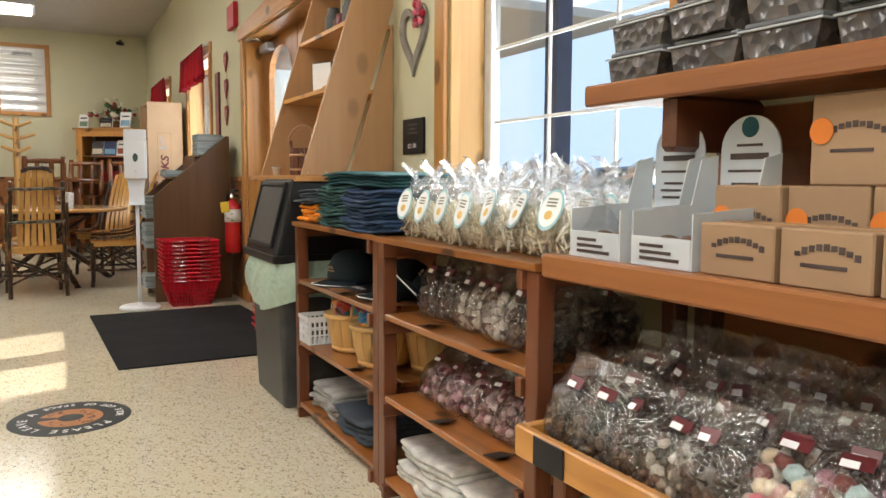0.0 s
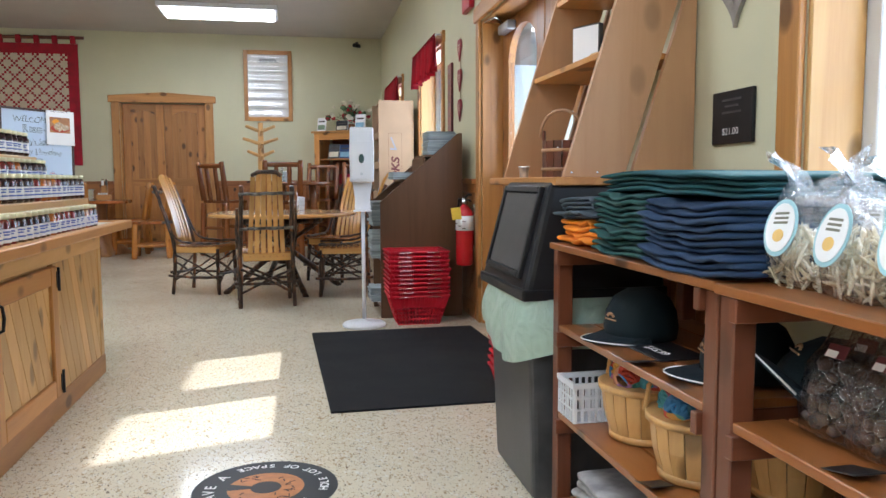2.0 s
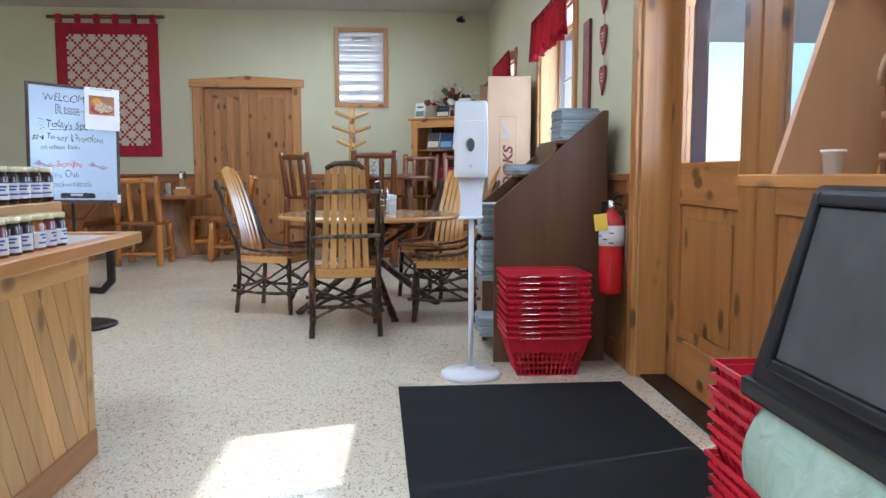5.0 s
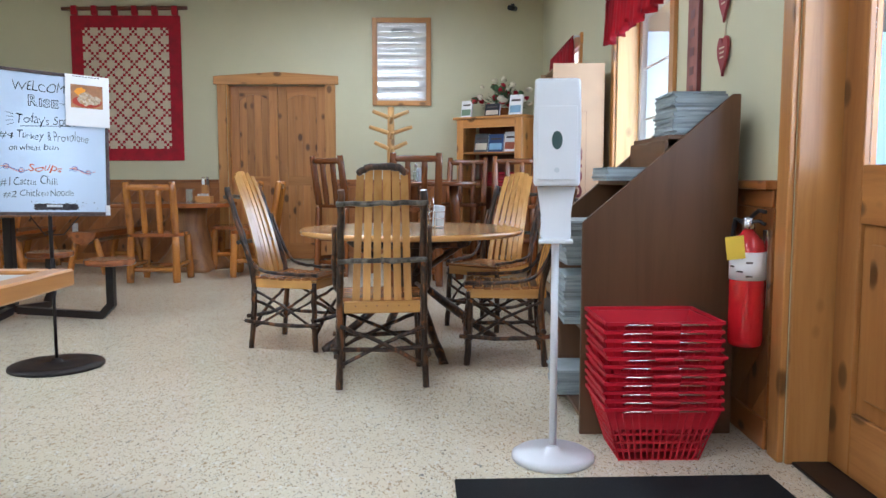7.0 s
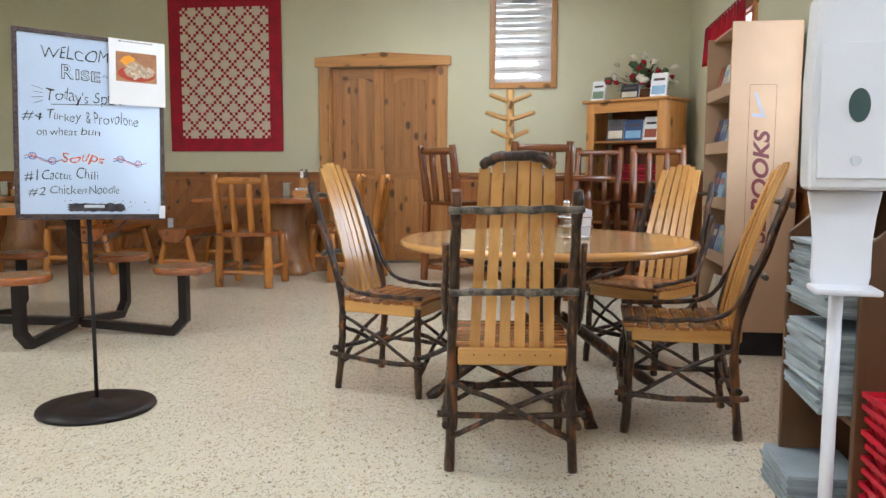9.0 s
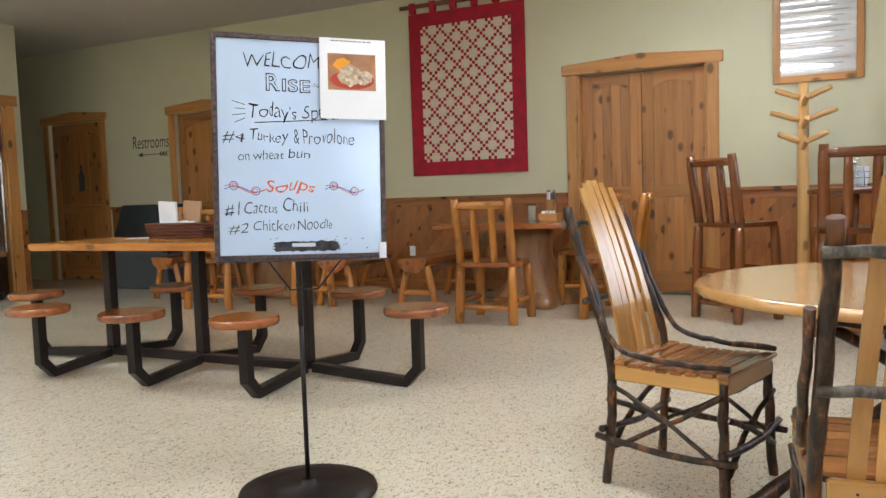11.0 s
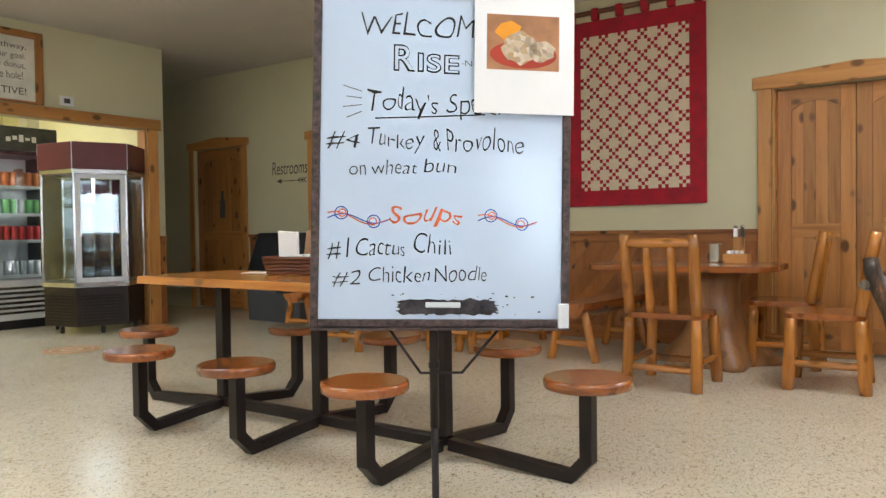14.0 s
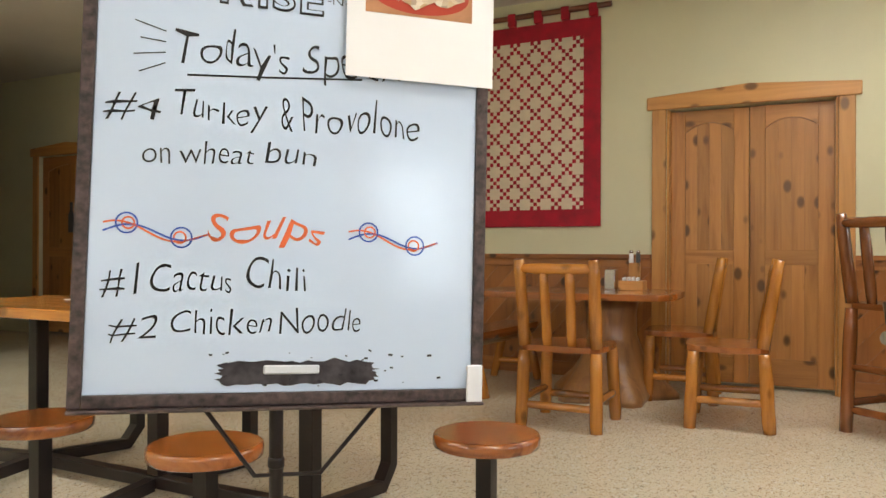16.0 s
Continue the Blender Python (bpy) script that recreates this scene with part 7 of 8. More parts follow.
lathe(bm, [(0.022, 0.80), (0.024, 0.815), (0.02, 0.845), (0.012, 0.85)], 16, EX)
part("valve", bm, STEEL, ex)
bm = bmesh.new()
tube(bm, [(0, 0.84, 0), (-0.04, 0.875, -0.02), (-0.075, 0.87, -0.03)], 0.008, 8)
tube(bm, [(0, 0.83, 0), (-0.045, 0.835, -0.02), (-0.075, 0.825, -0.03)], 0.007, 8)
part("lever", bm, BLACK, ex)
bm = bmesh.new()
tube(bm, [(0.01, 0.83, 0.02), (0.05, 0.84, 0.03), (0.08, 0.76, 0.03), (0.078, 0.60, 0.02), (0.072, 0.50, 0.02)], 0.009, 8)
part("hose", bm, BLACK, ex)
part("inspection_tag", rbox(-0.072, 0.700, -0.050, -0.070, 0.785, 0.018, 0.0005, 1, pose(0, 0, 0, 7, 0, 0)), YELLOW, ex, "yellow inspection tag")
part("bracket", rbox(-0.02, 0.50, -0.084, 0.02, 0.80, -0.062, 0.003), STEEL, ex)

pq = thing("price_plaque", "small black price plaque with pale lettering", "plaque", m=RU)
part("plate", rbox(2.905, 1.112, 0.0, 3.115, 1.264, 0.012, 0.002), BLACK, pq)
# (u, v, w) frame for lettering on the entrance wall: u runs towards -y
TRW = RW @ Matrix(((0, 0, -1, 0), (-1, 0, 0, 0), (0, 1, 0, 0), (0, 0, 0, 1)))


def lettering(body, u, v, w, width, height, m, material, name, parent, shear=0.0, label="", bold=0.0, extrude=0.0003):
    """Lettering whose box runs from (u, v) for width x height on the plane w of the frame m."""
    ob = text_mesh(body, 1.0, Matrix.Identity(4), material, name, parent, extrude=0.0, shear=shear, bold=bold)
    co = [v.co for v in ob.data.vertices]
    x0, x1 = min(c.x for c in co), max(c.x for c in co)
    y0, y1 = min(c.y for c in co), max(c.y for c in co)
    sx, sy = width / (x1 - x0), height / (y1 - y0)
    for c in co:
        c.x, c.y, c.z = (c.x - x0) * sx, (c.y - y0) * sy, 0.0
    ob.matrix_basis = m @ pose(u, v, w)
    if label:
        tagged(ob, label)
    return ob


lettering("$21.00", -3.055, 1.135, 0.0135, 0.085, 0.022, RU.inverted() @ TRW, PAPER, "price_lettering", pq)
bm = bmesh.new()
for k, w in enumerate((0.05, 0.035, 0.05)):
    box(bm, 3.01 - w, 1.235 - 0.018 * k, 0.0125, 3.01 + w, 1.241 - 0.018 * k, 0.0135)
part("print", bm, GREYPL, pq)


def heart_outline(w, h, n=40):
    pts = []
    for k in range(n):
        t = 2 * math.pi * k / n
        x = 16 * math.sin(t) ** 3 / 17
        y = (13 * math.cos(t) - 5 * math.cos(2 * t) - 2 * math.cos(3 * t) - math.cos(4 * t)) / 14.5
        pts.append((x * w / 2, y * h / 2))
    return pts


hh = thing("heart_wreath", "grey wooden heart with pink flowers on the wall", "wall decoration", m=RU @ pose(3.01, 1.615, 0.001))
bm = bmesh.new()
o, q = heart_outline(0.29, 0.30), heart_outline(0.19, 0.205)
for z in (0.0, 0.014):
    A, B = [bm.verts.new((x, y, z)) for x, y in o], [bm.verts.new((x, y + 0.004, z)) for x, y in q]
    for i in range(40):
        bm.faces.new((A[i], A[(i + 1) % 40], B[(i + 1) % 40], B[i]))
    if z == 0:
        A0, B0 = A, B
for i in range(40):
    bm.faces.new((A0[i], A0[(i + 1) % 40], A[(i + 1) % 40], A[i]))
    bm.faces.new((B0[(i + 1) % 40], B0[i], B[i], B[(i + 1) % 40]))
part("heart_frame", bm, plain("grey_driftwood", (0.26, 0.23, 0.20), 0.7, var=0.3, scale=15), hh)
rg = random.Random(17)
PETAL = plain("pink_petal", (0.60, 0.12, 0.18), 0.7)
for k in range(9):
    part("flower", lump(0.017, 0.017, 0.02, rg, 0.4, 9, 5), PETAL if k % 3 else REDCLOTH, hh).matrix_basis = pose(-0.035 - 0.035 * rg.random() - 0.05 * (k % 2), 0.10 + 0.02 * rg.random() - 0.035 * (k // 3), 0.014)

hc = thing("heart_garland", "hanging string of red wooden hearts", "wall decoration", m=RU @ pose(6.90, 0, 0.003))
bm = bmesh.new()
tube(bm, [(0, 2.12, 0.004), (0, 1.55, 0.004)], 0.003, 6)
part("cord", bm, CREAMCLOTH, hc)
for k, v in enumerate((2.03, 1.80, 1.57)):
    bm = bmesh.new()
    prism(bm, heart_outline(0.13, 0.17), 0.012, pose(0, v, 0.004))
    part("heart", bm, plain("dull_red_paint", (0.28, 0.03, 0.04), 0.55), hc)
    bm = bmesh.new()
    for j in range(3):
        box(bm, -0.03 + 0.004 * j, v + 0.02 - 0.02 * j, 0.0163, 0.03 - 0.004 * j, v + 0.026 - 0.02 * j, 0.017)
    part("lettering", bm, CREAMCLOTH, hc, "pale painted lettering")
rb = thing("sign_board", "tall narrow weathered red sign board", "sign", m=RU @ pose(7.30, 1.68, 0.001))
part("plank", rbox(-0.075, -0.29, 0, 0.075, 0.29, 0.018, 0.002), plain("weathered_red", (0.30, 0.13, 0.11), 0.75, var=0.35, scale=7), rb)
part("edge_strip", rbox(-0.088, -0.29, 0, -0.0755, 0.29, 0.02, 0.002), MAROON, rb)
bm = bmesh.new()
for k in range(6):
    box(bm, -0.03, -0.24 + 0.09 * k, 0.0185, 0.03, -0.20 + 0.09 * k, 0.0195)
part("lettering", bm, MAROON, rb, "dark painted lettering bars")
es = thing("exit_sign", "red-lettered exit sign above the entrance", "exit sign", m=RU @ pose(6.55, 2.32, 0.001))
part("housing", rbox(-0.13, -0.08, 0, 0.13, 0.12, 0.04, 0.006), RED, es)
cs = thing("door_closer", "grey metal door closer over the entrance", "door closer", m=RU @ pose(5.95, 2.02, -0.14))
part("body", rbox(-0.12, -0.04, 0, 0.12, 0.02, 0.06, 0.006), plain("grey_metal", (0.32, 0.32, 0.33), 0.35, metal=0.7), cs)
bm = bmesh.new()
tube(bm, [(0.05, 0.03, 0.04), (-0.1, 0.035, 0.13), (0.1, 0.04, 0.15)], 0.008, 8)
part("arm", bm, STEEL, cs)


def valance(u0, u1, name_label):
    """Gathered red cloth valance with a scalloped hem on a rod."""
    v = thing("window_valance", name_label, "valance", m=RU, group="red window valances")
    bm = bmesh.new()
    n, rows = 90, 8
    R = []
    for j in range(rows + 1):
        f = j / rows
        ring = []
        for k in range(n + 1):
            g = k / n
            hem = 0.30 + 0.035 * abs(math.sin(g * math.pi * 4)) + 0.012 * math.sin(g * 61)
            u = u0 + (u1 - u0) * g + 0.006 * math.sin(g * 130)
            w = 0.075 + (0.012 + 0.02 * f) * math.sin(g * 2 * math.pi * 15 + 0.6 * math.sin(g * 9))
            ring.append(bm.verts.new((u, 2.285 - f * hem, w)))
        R.append(ring)
    for a, b in zip(R, R[1:]):
        for k in range(n):
            bm.faces.new((a[k], a[k + 1], b[k + 1], b[k])).smooth = True
    bmesh.ops.solidify(bm, geom=list(bm.faces), thickness=0.003)
    part("cloth", bm, REDCLOTH, v)
    bm = bmesh.new()
    tube(bm, [(u0 - 0.03, 2.27, 0.0), (u0 - 0.03, 2.27, 0.07), (u1 + 0.03, 2.27, 0.07), (u1 + 0.03, 2.27, 0.0)], 0.008, 8)
    part("rod", bm, WHITE, v)
    return v


valance(7.66, 9.05, "gathered red cloth valance over the dining window")
valance(10.38, 11.82, "gathered red cloth valance over the corner window")

# ---- book display ----
bd = thing("book_display", "tall cardboard book display with a black base", "book display", m=pose(0, 0, 0))
part("base", rbox(1.085, 9.085, 0, 1.44, 9.68, 0.135, 0.004), BLACK, bd)
part("side_panel", rbox(1.065, 9.07, 0.136, 1.435, 9.082, 1.85, 0.002), CARD, bd)
part("side_panel", rbox(1.065, 9.69, 0.136, 1.435, 9.702, 1.85, 0.002), CARD, bd)
part("back_panel", rbox(1.428, 9.083, 0.136, 1.44, 9.689, 1.85, 0.002), CARD, bd)
part("top_panel", rbox(1.10, 9.083, 1.836, 1.427, 9.689, 1.849, 0.002), CARD, bd)
COVERS = [plain("cover_" + n, c, 0.3) for n, c in (("navy", (0.03, 0.06, 0.16)), ("cream", (0.62, 0.55, 0.42)), ("rust", (0.36, 0.09, 0.04)), ("sage", (0.20, 0.28, 0.18)), ("sky", (0.22, 0.40, 0.55)))]
rg = random.Random(40)
for j, z in enumerate((0.20, 0.52, 0.84, 1.16, 1.48)):
    part("shelf_pocket", rbox(1.08, 9.083, z - 0.02, 1.42, 9.689, z - 0.008, 0.001), CARD, bd)
    part("pocket_lip", rbox(1.07, 9.083, z - 0.02, 1.079, 9.689, z + 0.05, 0.001), CARD, bd)
    for k in range(4):
        y = 9.10 + 0.148 * k
        bk = thing("paperback", "colourful paperback in the book display", "book", m=pose(1.098, y + 0.065, z - 0.007, 0, 14, 0), group="paperbacks")
        part("page_block", rbox(0.003, -0.058, 0, 0.045, 0.058, 0.20, 0.001), PAPER, bk)
        part("cover", rbox(0.0, -0.06, 0.0, 0.0025, 0.06, 0.205, 0.0005), COVERS[rg.randrange(5)], bk)
        part("title_block", rbox(-0.001, -0.04, 0.13, -0.0002, 0.04, 0.17, 0.0002), COVERS[rg.randrange(5)], bk)
BT = Matrix(((0, -1, 0, 0), (0, 0, -1, 9.07), (1, 0, 0, 0), (0, 0, 0, 1)))
lettering("SE BOOKS", 0.64, -1.285, 0.0015, 0.626, 0.088, BT, MAROON, "lettering", bd, 0.2, "dark red printed lettering", 0.03)
bm = bmesh.new()
prism(bm, [(1.33, -1.26), (1.47, -1.205), (1.465, -1.19), (1.35, -1.235), (1.355, -1.185), (1.335, -1.185)], 0.0012, BT)
part("emblem", bm, plain("grey_print", (0.30, 0.31, 0.36), 0.7), bd)
bm = bmesh.new()
for z in (0.60, 1.508):
    box(bm, 1.17, 9.0688, z, 1.308, 9.0699, z + 0.002)
for x in (1.168, 1.308):
    box(bm, x, 9.0688, 0.60, x + 0.002, 9.0699, 1.51)
part("die_cut_line", bm, STAIN["x"], bd)

# ---- corner bookcase with its books and flowers ----
BC = pose(0.98, 12.63, 0, 0, 0, -36)
bcs = thing("bookcase", "knotty pine bookcase set across the room corner", "bookcase", m=BC)
W2, D2, H2 = 0.43, 0.21, 1.72
for s in (-1, 1):
    part("side_panel", rbox(s * W2 - 0.012, -D2, 0, s * W2 + 0.012, D2 - 0.02, H2, 0.004), PINE["z"], bcs)
    part("front_stile", rbox(s * (W2 - 0.035) - 0.045, -D2 - 0.022, 0, s * (W2 - 0.035) + 0.045, -D2 - 0.001, H2, 0.003), PINE["z"], bcs)
part("back_panel", rbox(-W2 + 0.013, D2 - 0.032, 0.0, W2 - 0.013, D2 - 0.02, H2, 0.002), STAIN["z"], bcs)
part("top_board", rbox(-W2 - 0.05, -D2 - 0.05, H2 + 0.001, W2 + 0.05, D2 - 0.01, H2 + 0.03, 0.006), PINE["x"], bcs)
part("top_rail", rbox(-W2 + 0.056, -D2 - 0.02, H2 - 0.10, W2 - 0.056, -D2 - 0.002, H2, 0.003), PINE["x"], bcs)
for z in (0.08, 0.50, 0.92, 1.32):
    part("shelf_board", rbox(-W2 + 0.013, -D2 + 0.003, z, W2 - 0.013, D2 - 0.033, z + 0.02, 0.002), DOOR["x"], bcs)


def upright_book(m, w, h, cover, label, tilt=12, block=None):
    b = thing("display_book", label, "book", m=m @ pose(0, 0, 0, -tilt, 0, 0), group="cookbooks on display")
    part("page_block", rbox(-w / 2 + 0.003, 0.002, 0.003, w / 2, 0.022, h - 0.003, 0.001), PAPER, b)
    part("cover", rbox(-w / 2, -0.001, 0, w / 2, 0.0015, h, 0.0005), cover, b)
    part("picture_block", rbox(-w * 0.42, -0.0022, h * 0.12, w * 0.42, -0.0012, h * 0.48, 0.0003), block or COVERS[2], b)
    part("title_bar", rbox(-w * 0.35, -0.0022, h * 0.68, w * 0.35, -0.0012, h * 0.78, 0.0003), INK, b)
    return b


for x, z, w, h, cv, bl in ((-0.36, H2 + 0.031, 0.15, 0.205, PAPER, COVERS[3]), (0.0, H2 + 0.031, 0.20, 0.15, BLACK, COVERS[1]), (0.31, H2 + 0.031, 0.17, 0.235, PAPER, COVERS[4]),
                           (-0.15, 1.341, 0.19, 0.22, GREYPL, COVERS[1]), (0.05, 1.341, 0.20, 0.21, COVERS[0], COVERS[4]), (0.24, 1.341, 0.15, 0.23, PAPER, COVERS[2])):
    upright_book(BC @ pose(x, -0.16, z), w, h, cv, "standing cookbook with a printed cover", 10, bl)
rc = thing("folded_cloth", "red folded cloths on a bookcase shelf", "cloth", m=BC @ pose(0.1, -0.02, 0.941))
for k in range(5):
    part("fold", rbox(-0.25, -0.13, 0.034 * k, 0.22, 0.12, 0.034 * k + 0.031, 0.012, 3), REDCLOTH, rc)
fl = thing("flower_arrangement", "artificial red and white flowers in a pot", "flowers", m=BC @ pose(0.06, 0.02, H2 + 0.031))
bm = bmesh.new()
lathe(bm, [(0.07, 0), (0.10, 0.02), (0.11, 0.09), (0.10, 0.10)], 20)
part("pot", bm, DARKLOG["x"], fl)
rg = random.Random(50)
LEAF = plain("silk_leaf", (0.06, 0.11, 0.04), 0.6)
CREAMPET = plain("cream_petal", (0.72, 0.66, 0.52), 0.7)
bm = bmesh.new()
for k in range(230):
    a, e, L = rg.uniform(0, 6.28), rg.uniform(0.1, 1.5), rg.uniform(0.14, 0.38)
    d = Vector((math.cos(a) * math.sin(e) * 1.25, math.sin(a) * math.sin(e) * 0.7, math.cos(e)))
    base = Vector((0, 0, 0.09)) + d * L * 0.55
    side = d.cross(Vector((0, 0, 1))).normalized() * 0.014
    tip = base + d * 0.075 + Vector((0, 0, -0.012))
    v = [bm.verts.new(p) for p in (base, base + d * 0.035 + side, tip, base + d * 0.035 - side)]
    bm.faces.new(v)
part("foliage", bm, LEAF, fl)
for k in range(44):
    a, e, L = rg.uniform(0, 6.28), rg.uniform(0.1, 1.4), rg.uniform(0.15, 0.36)
    d = Vector((math.cos(a) * math.sin(e) * 1.3, math.sin(a) * math.sin(e) * 0.7, math.cos(e)))
    s = rg.uniform(0.022, 0.044)
    part("bloom", lump(s, s, s * 1.4, rg, 0.5, 10, 5), (REDCLOTH, CREAMPET, REDCLOTH, LEAF)[k % 4] if k % 5 else CREAMPET, fl).matrix_basis = pose(*(Vector((0, 0, 0.08)) + d * L), rg.uniform(-40, 40), rg.uniform(-40, 40), 0)

# ---- log coat tree ----
rg = random.Random(60)
ctr = thing("coat_tree", "peeled log coat tree with stub pegs", "coat tree", m=pose(-0.285, 12.55, 0))
part("trunk", log_bar((0, 0, 0.05), (0, 0, 1.86), 0.05, rng, 0.15), PALE["z"], ctr)
for k, (z, L) in enumerate(((1.74, 0.21), (1.56, 0.25), (1.38, 0.19))):
    for s in (-1, 1):
        part("peg", log_bar((s * 0.03, -0.02, z), (s * L, -0.05, z + 0.07), 0.026, rg, 0.15), PALE["x"], ctr)
    part("peg", log_bar((0, -0.03, z - 0.06), (0.03, -0.18, z), 0.024, rg, 0.15), PALE["y"], ctr)
for a in range(4):
    part("foot", log_bar((0.03 * math.cos(a * 1.571), 0.03 * math.sin(a * 1.571), 0.14), (0.28 * math.cos(a * 1.571), 0.28 * math.sin(a * 1.571), 0.035), 0.035, rg), PALE["x"], ctr)

# ---- far wall pictures ----
pf = thing("framed_notice", "pine-framed glazed notice with wavy glare", "picture frame", m=FU @ pose(-0.53, 1.917, 0.001))
Wp, Hp = 0.713, 1.05
for a, b, c, d in ((0, 0, 0.06, Hp), (Wp - 0.06, 0, Wp, Hp)):
    part("frame_side", rbox(a, b, 0, c, d, 0.03, 0.004), PINE["y"], pf)
for b in (0, Hp - 0.06):
    part("frame_rail", rbox(0.0605, b, 0, Wp - 0.0605, b + 0.06, 0.03, 0.004), PINE["x"], pf)
part("sheet", rbox(0.0605, 0.0605, 0.002, Wp - 0.0605, Hp - 0.0605, 0.006, 0.0005), PAPER, pf)
bm = bmesh.new()
for k in range(15):
    w = 0.20 + 0.05 * math.sin(k * 2.1)
    box(bm, Wp / 2 - w, 0.14 + 0.045 * k, 0.0062, Wp / 2 + w, 0.152 + 0.045 * k, 0.0072)
part("print", bm, plain("pale_ink", (0.50, 0.52, 0.55), 0.6), pf)
bm = bmesh.new()
prism(bm, [(Wp / 2 - 0.16, 0.87), (Wp / 2 + 0.16, 0.87), (Wp / 2 + 0.11, 0.925), (Wp / 2 - 0.11, 0.925)], 0.001, pose(0, 0, 0.0062))
part("heading_mark", bm, plain("grey_ink", (0.30, 0.32, 0.34), 0.6), pf)
bm = bmesh.new()
R = []
for j in range(60):
    v = 0.0605 + (Hp - 0.121) * j / 59
    R.append([bm.verts.new((u, v, 0.014 + 0.006 * math.sin(j * 0.75))) for u in (0.0605, Wp - 0.0605)])
for a, b in zip(R, R[1:]):
    bm.faces.new((a[0], a[1], b[1], b[0])).smooth = True
part("glazing", bm, clear("wavy_acrylic", (1, 1, 1), 0.08, 1.2), pf, "wavy clear acrylic sheet")
sc = thing("security_camera", "small dark security camera under the ceiling", "security camera", m=pose(1.17, 12.98, 3.07))
part("mount", rbox(-0.02, -0.03, 0.02, 0.02, 0.02, 0.06, 0.004), GREYPL, sc)
bm = bmesh.new()
tube(bm, [(0.03, -0.02, 0.0), (-0.05, -0.13, -0.01)], 0.03, 14)
part("barrel", bm, BLACK, sc)

# ---- quilt ----
QX0, QX1, QZ0, QZ1 = -4.155, -2.835, 1.25, 2.985
qu = thing("quilt", "red and cream Irish chain quilt hung on a pole", "quilt", m=FU @ pose(0, 0, 0.012))
bd_w = 0.145
u0, u1, v0, v1 = QX0 + bd_w, QX1 - bd_w, QZ0 + bd_w, QZ1 - bd_w
part("border", rbox(QX0, QZ0, 0, QX1, QZ1, 0.012, 0.005, 2), REDCLOTH, qu, "wide red border")
NX, NZ = 11, 15
bx, bz = (u1 - u0) / NX, (v1 - v0) / NZ
bm = bmesh.new()
box(bm, 0.0006, 0.0006, 0.0125, bx - 0.0006, bz - 0.0006, 0.0165)
blk = mesh_of("block", bm, CREAMCLOTH)
for i in range(NX):
    for j in range(NZ):
        a, c = u0 + i * bx, v0 + j * bz
        ob = new("block", blk)
        ob.parent = qu
        ob.location = (a, c, 0.0)
bm = bmesh.new()
for i in range(NX):
    for j in range(NZ):
        if (i + j) % 2 == 0:
            for p, q2 in ((0, 0), (2, 0), (1, 1), (0, 2), (2, 2)):
                a, c = u0 + i * bx + p * bx / 3, v0 + j * bz + q2 * bz / 3
                box(bm, a, c, 0.0167, a + bx / 3, c + bz / 3, 0.0188)
rp = part("red_patch", bm, REDCLOTH, qu, "small red chain patches")
tagged(rp, kind="stuff")
part("pole", log_bar((QX0 - 0.09, QZ1 + 0.075, 0.02), (QX1 + 0.09, QZ1 + 0.085, 0.02), 0.024, rg), STAIN["x"], qu, "peeled wooden pole")
for k in range(6):
    u = QX0 + 0.06 + k * (QX1 - QX0 - 0.12) / 5
    part("tab", rbox(u - 0.035, QZ1, -0.006, u + 0.035, QZ1 + 0.11, 0.048, 0.006), REDCLOTH, qu)

ol = thing("wall_outlet", "white electrical outlet on the wainscot", "outlet", m=FU @ pose(-4.2, 0.43, 0.021))
part("plate", rbox(-0.035, -0.055, 0, 0.035, 0.055, 0.006, 0.002), WHITE, ol)
for v in (-0.022, 0.022):
    part("socket", rbox(-0.016, v - 0.014, 0.0062, 0.016, v + 0.014, 0.008, 0.002), PAPER, ol)

# ---- menu board on its stand ----
WM = pose(-2.045, 7.466, 0.840, 90, 0, 43.6) @ pose(0, 0, 0, -2.1, 0, -1.8)   # u along the board, v up, w to the reader
mb = thing("menu_board", "white marker menu board in a bronze frame on a stand", "menu board", m=pose(-1.858, 7.672, 0))
WL = pose(-1.858, 7.672, 0).inverted() @ WM
BW, BH = 0.589, 0.765


def on_board(name, bm, mat, label=""):
    ob = part(name, bm, mat, mb, label)
    ob.matrix_basis = WL
    return ob


on_board("panel", rbox(0.018, 0.018, -0.012, BW - 0.018, BH - 0.018, 0.0, 0.001), BOARD, "glossy white writing surface")
for a, b, c, d in ((0, 0, 0.018, BH), (BW - 0.018, 0, BW, BH), (0.0182, 0, BW - 0.0182, 0.018), (0.0182, BH - 0.018, BW - 0.0182, BH)):
    on_board("frame", rbox(a, b, -0.016, c, d, 0.006, 0.003, 2), HAMMER, "hammered bronze frame")
bm = bmesh.new()
lathe(bm, [(0.238, 0.0), (0.245, 0.006), (0.241, 0.018), (0.17, 0.028), (0.03, 0.034), (0.022, 0.05)], 48)
part("base", bm, IRON, mb, "round dark iron base")
bm = bmesh.new()
tube(bm, [(0, 0, 0.03), (0, 0, 0.62)], 0.0085, 12)
tube(bm, [(0, 0, 0.60), (0, 0, 0.98)], 0.0105, 12)
part("pole", bm, IRON, mb)
bm = bmesh.new()
lathe(bm, [(0.0112, 0.735), (0.0125, 0.738), (0.0125, 0.748), (0.0112, 0.751)], 14)
part("collar", bm, IRON, mb)
bm = bmesh.new()
for pts in (((0.175, -0.002, -0.012), (0.250, -0.105, -0.02), (0.345, -0.105, -0.02), (0.43, -0.002, -0.012)),):
    tube(bm, pts, 0.0035, 6)
on_board("wire_brace", bm, IRON)
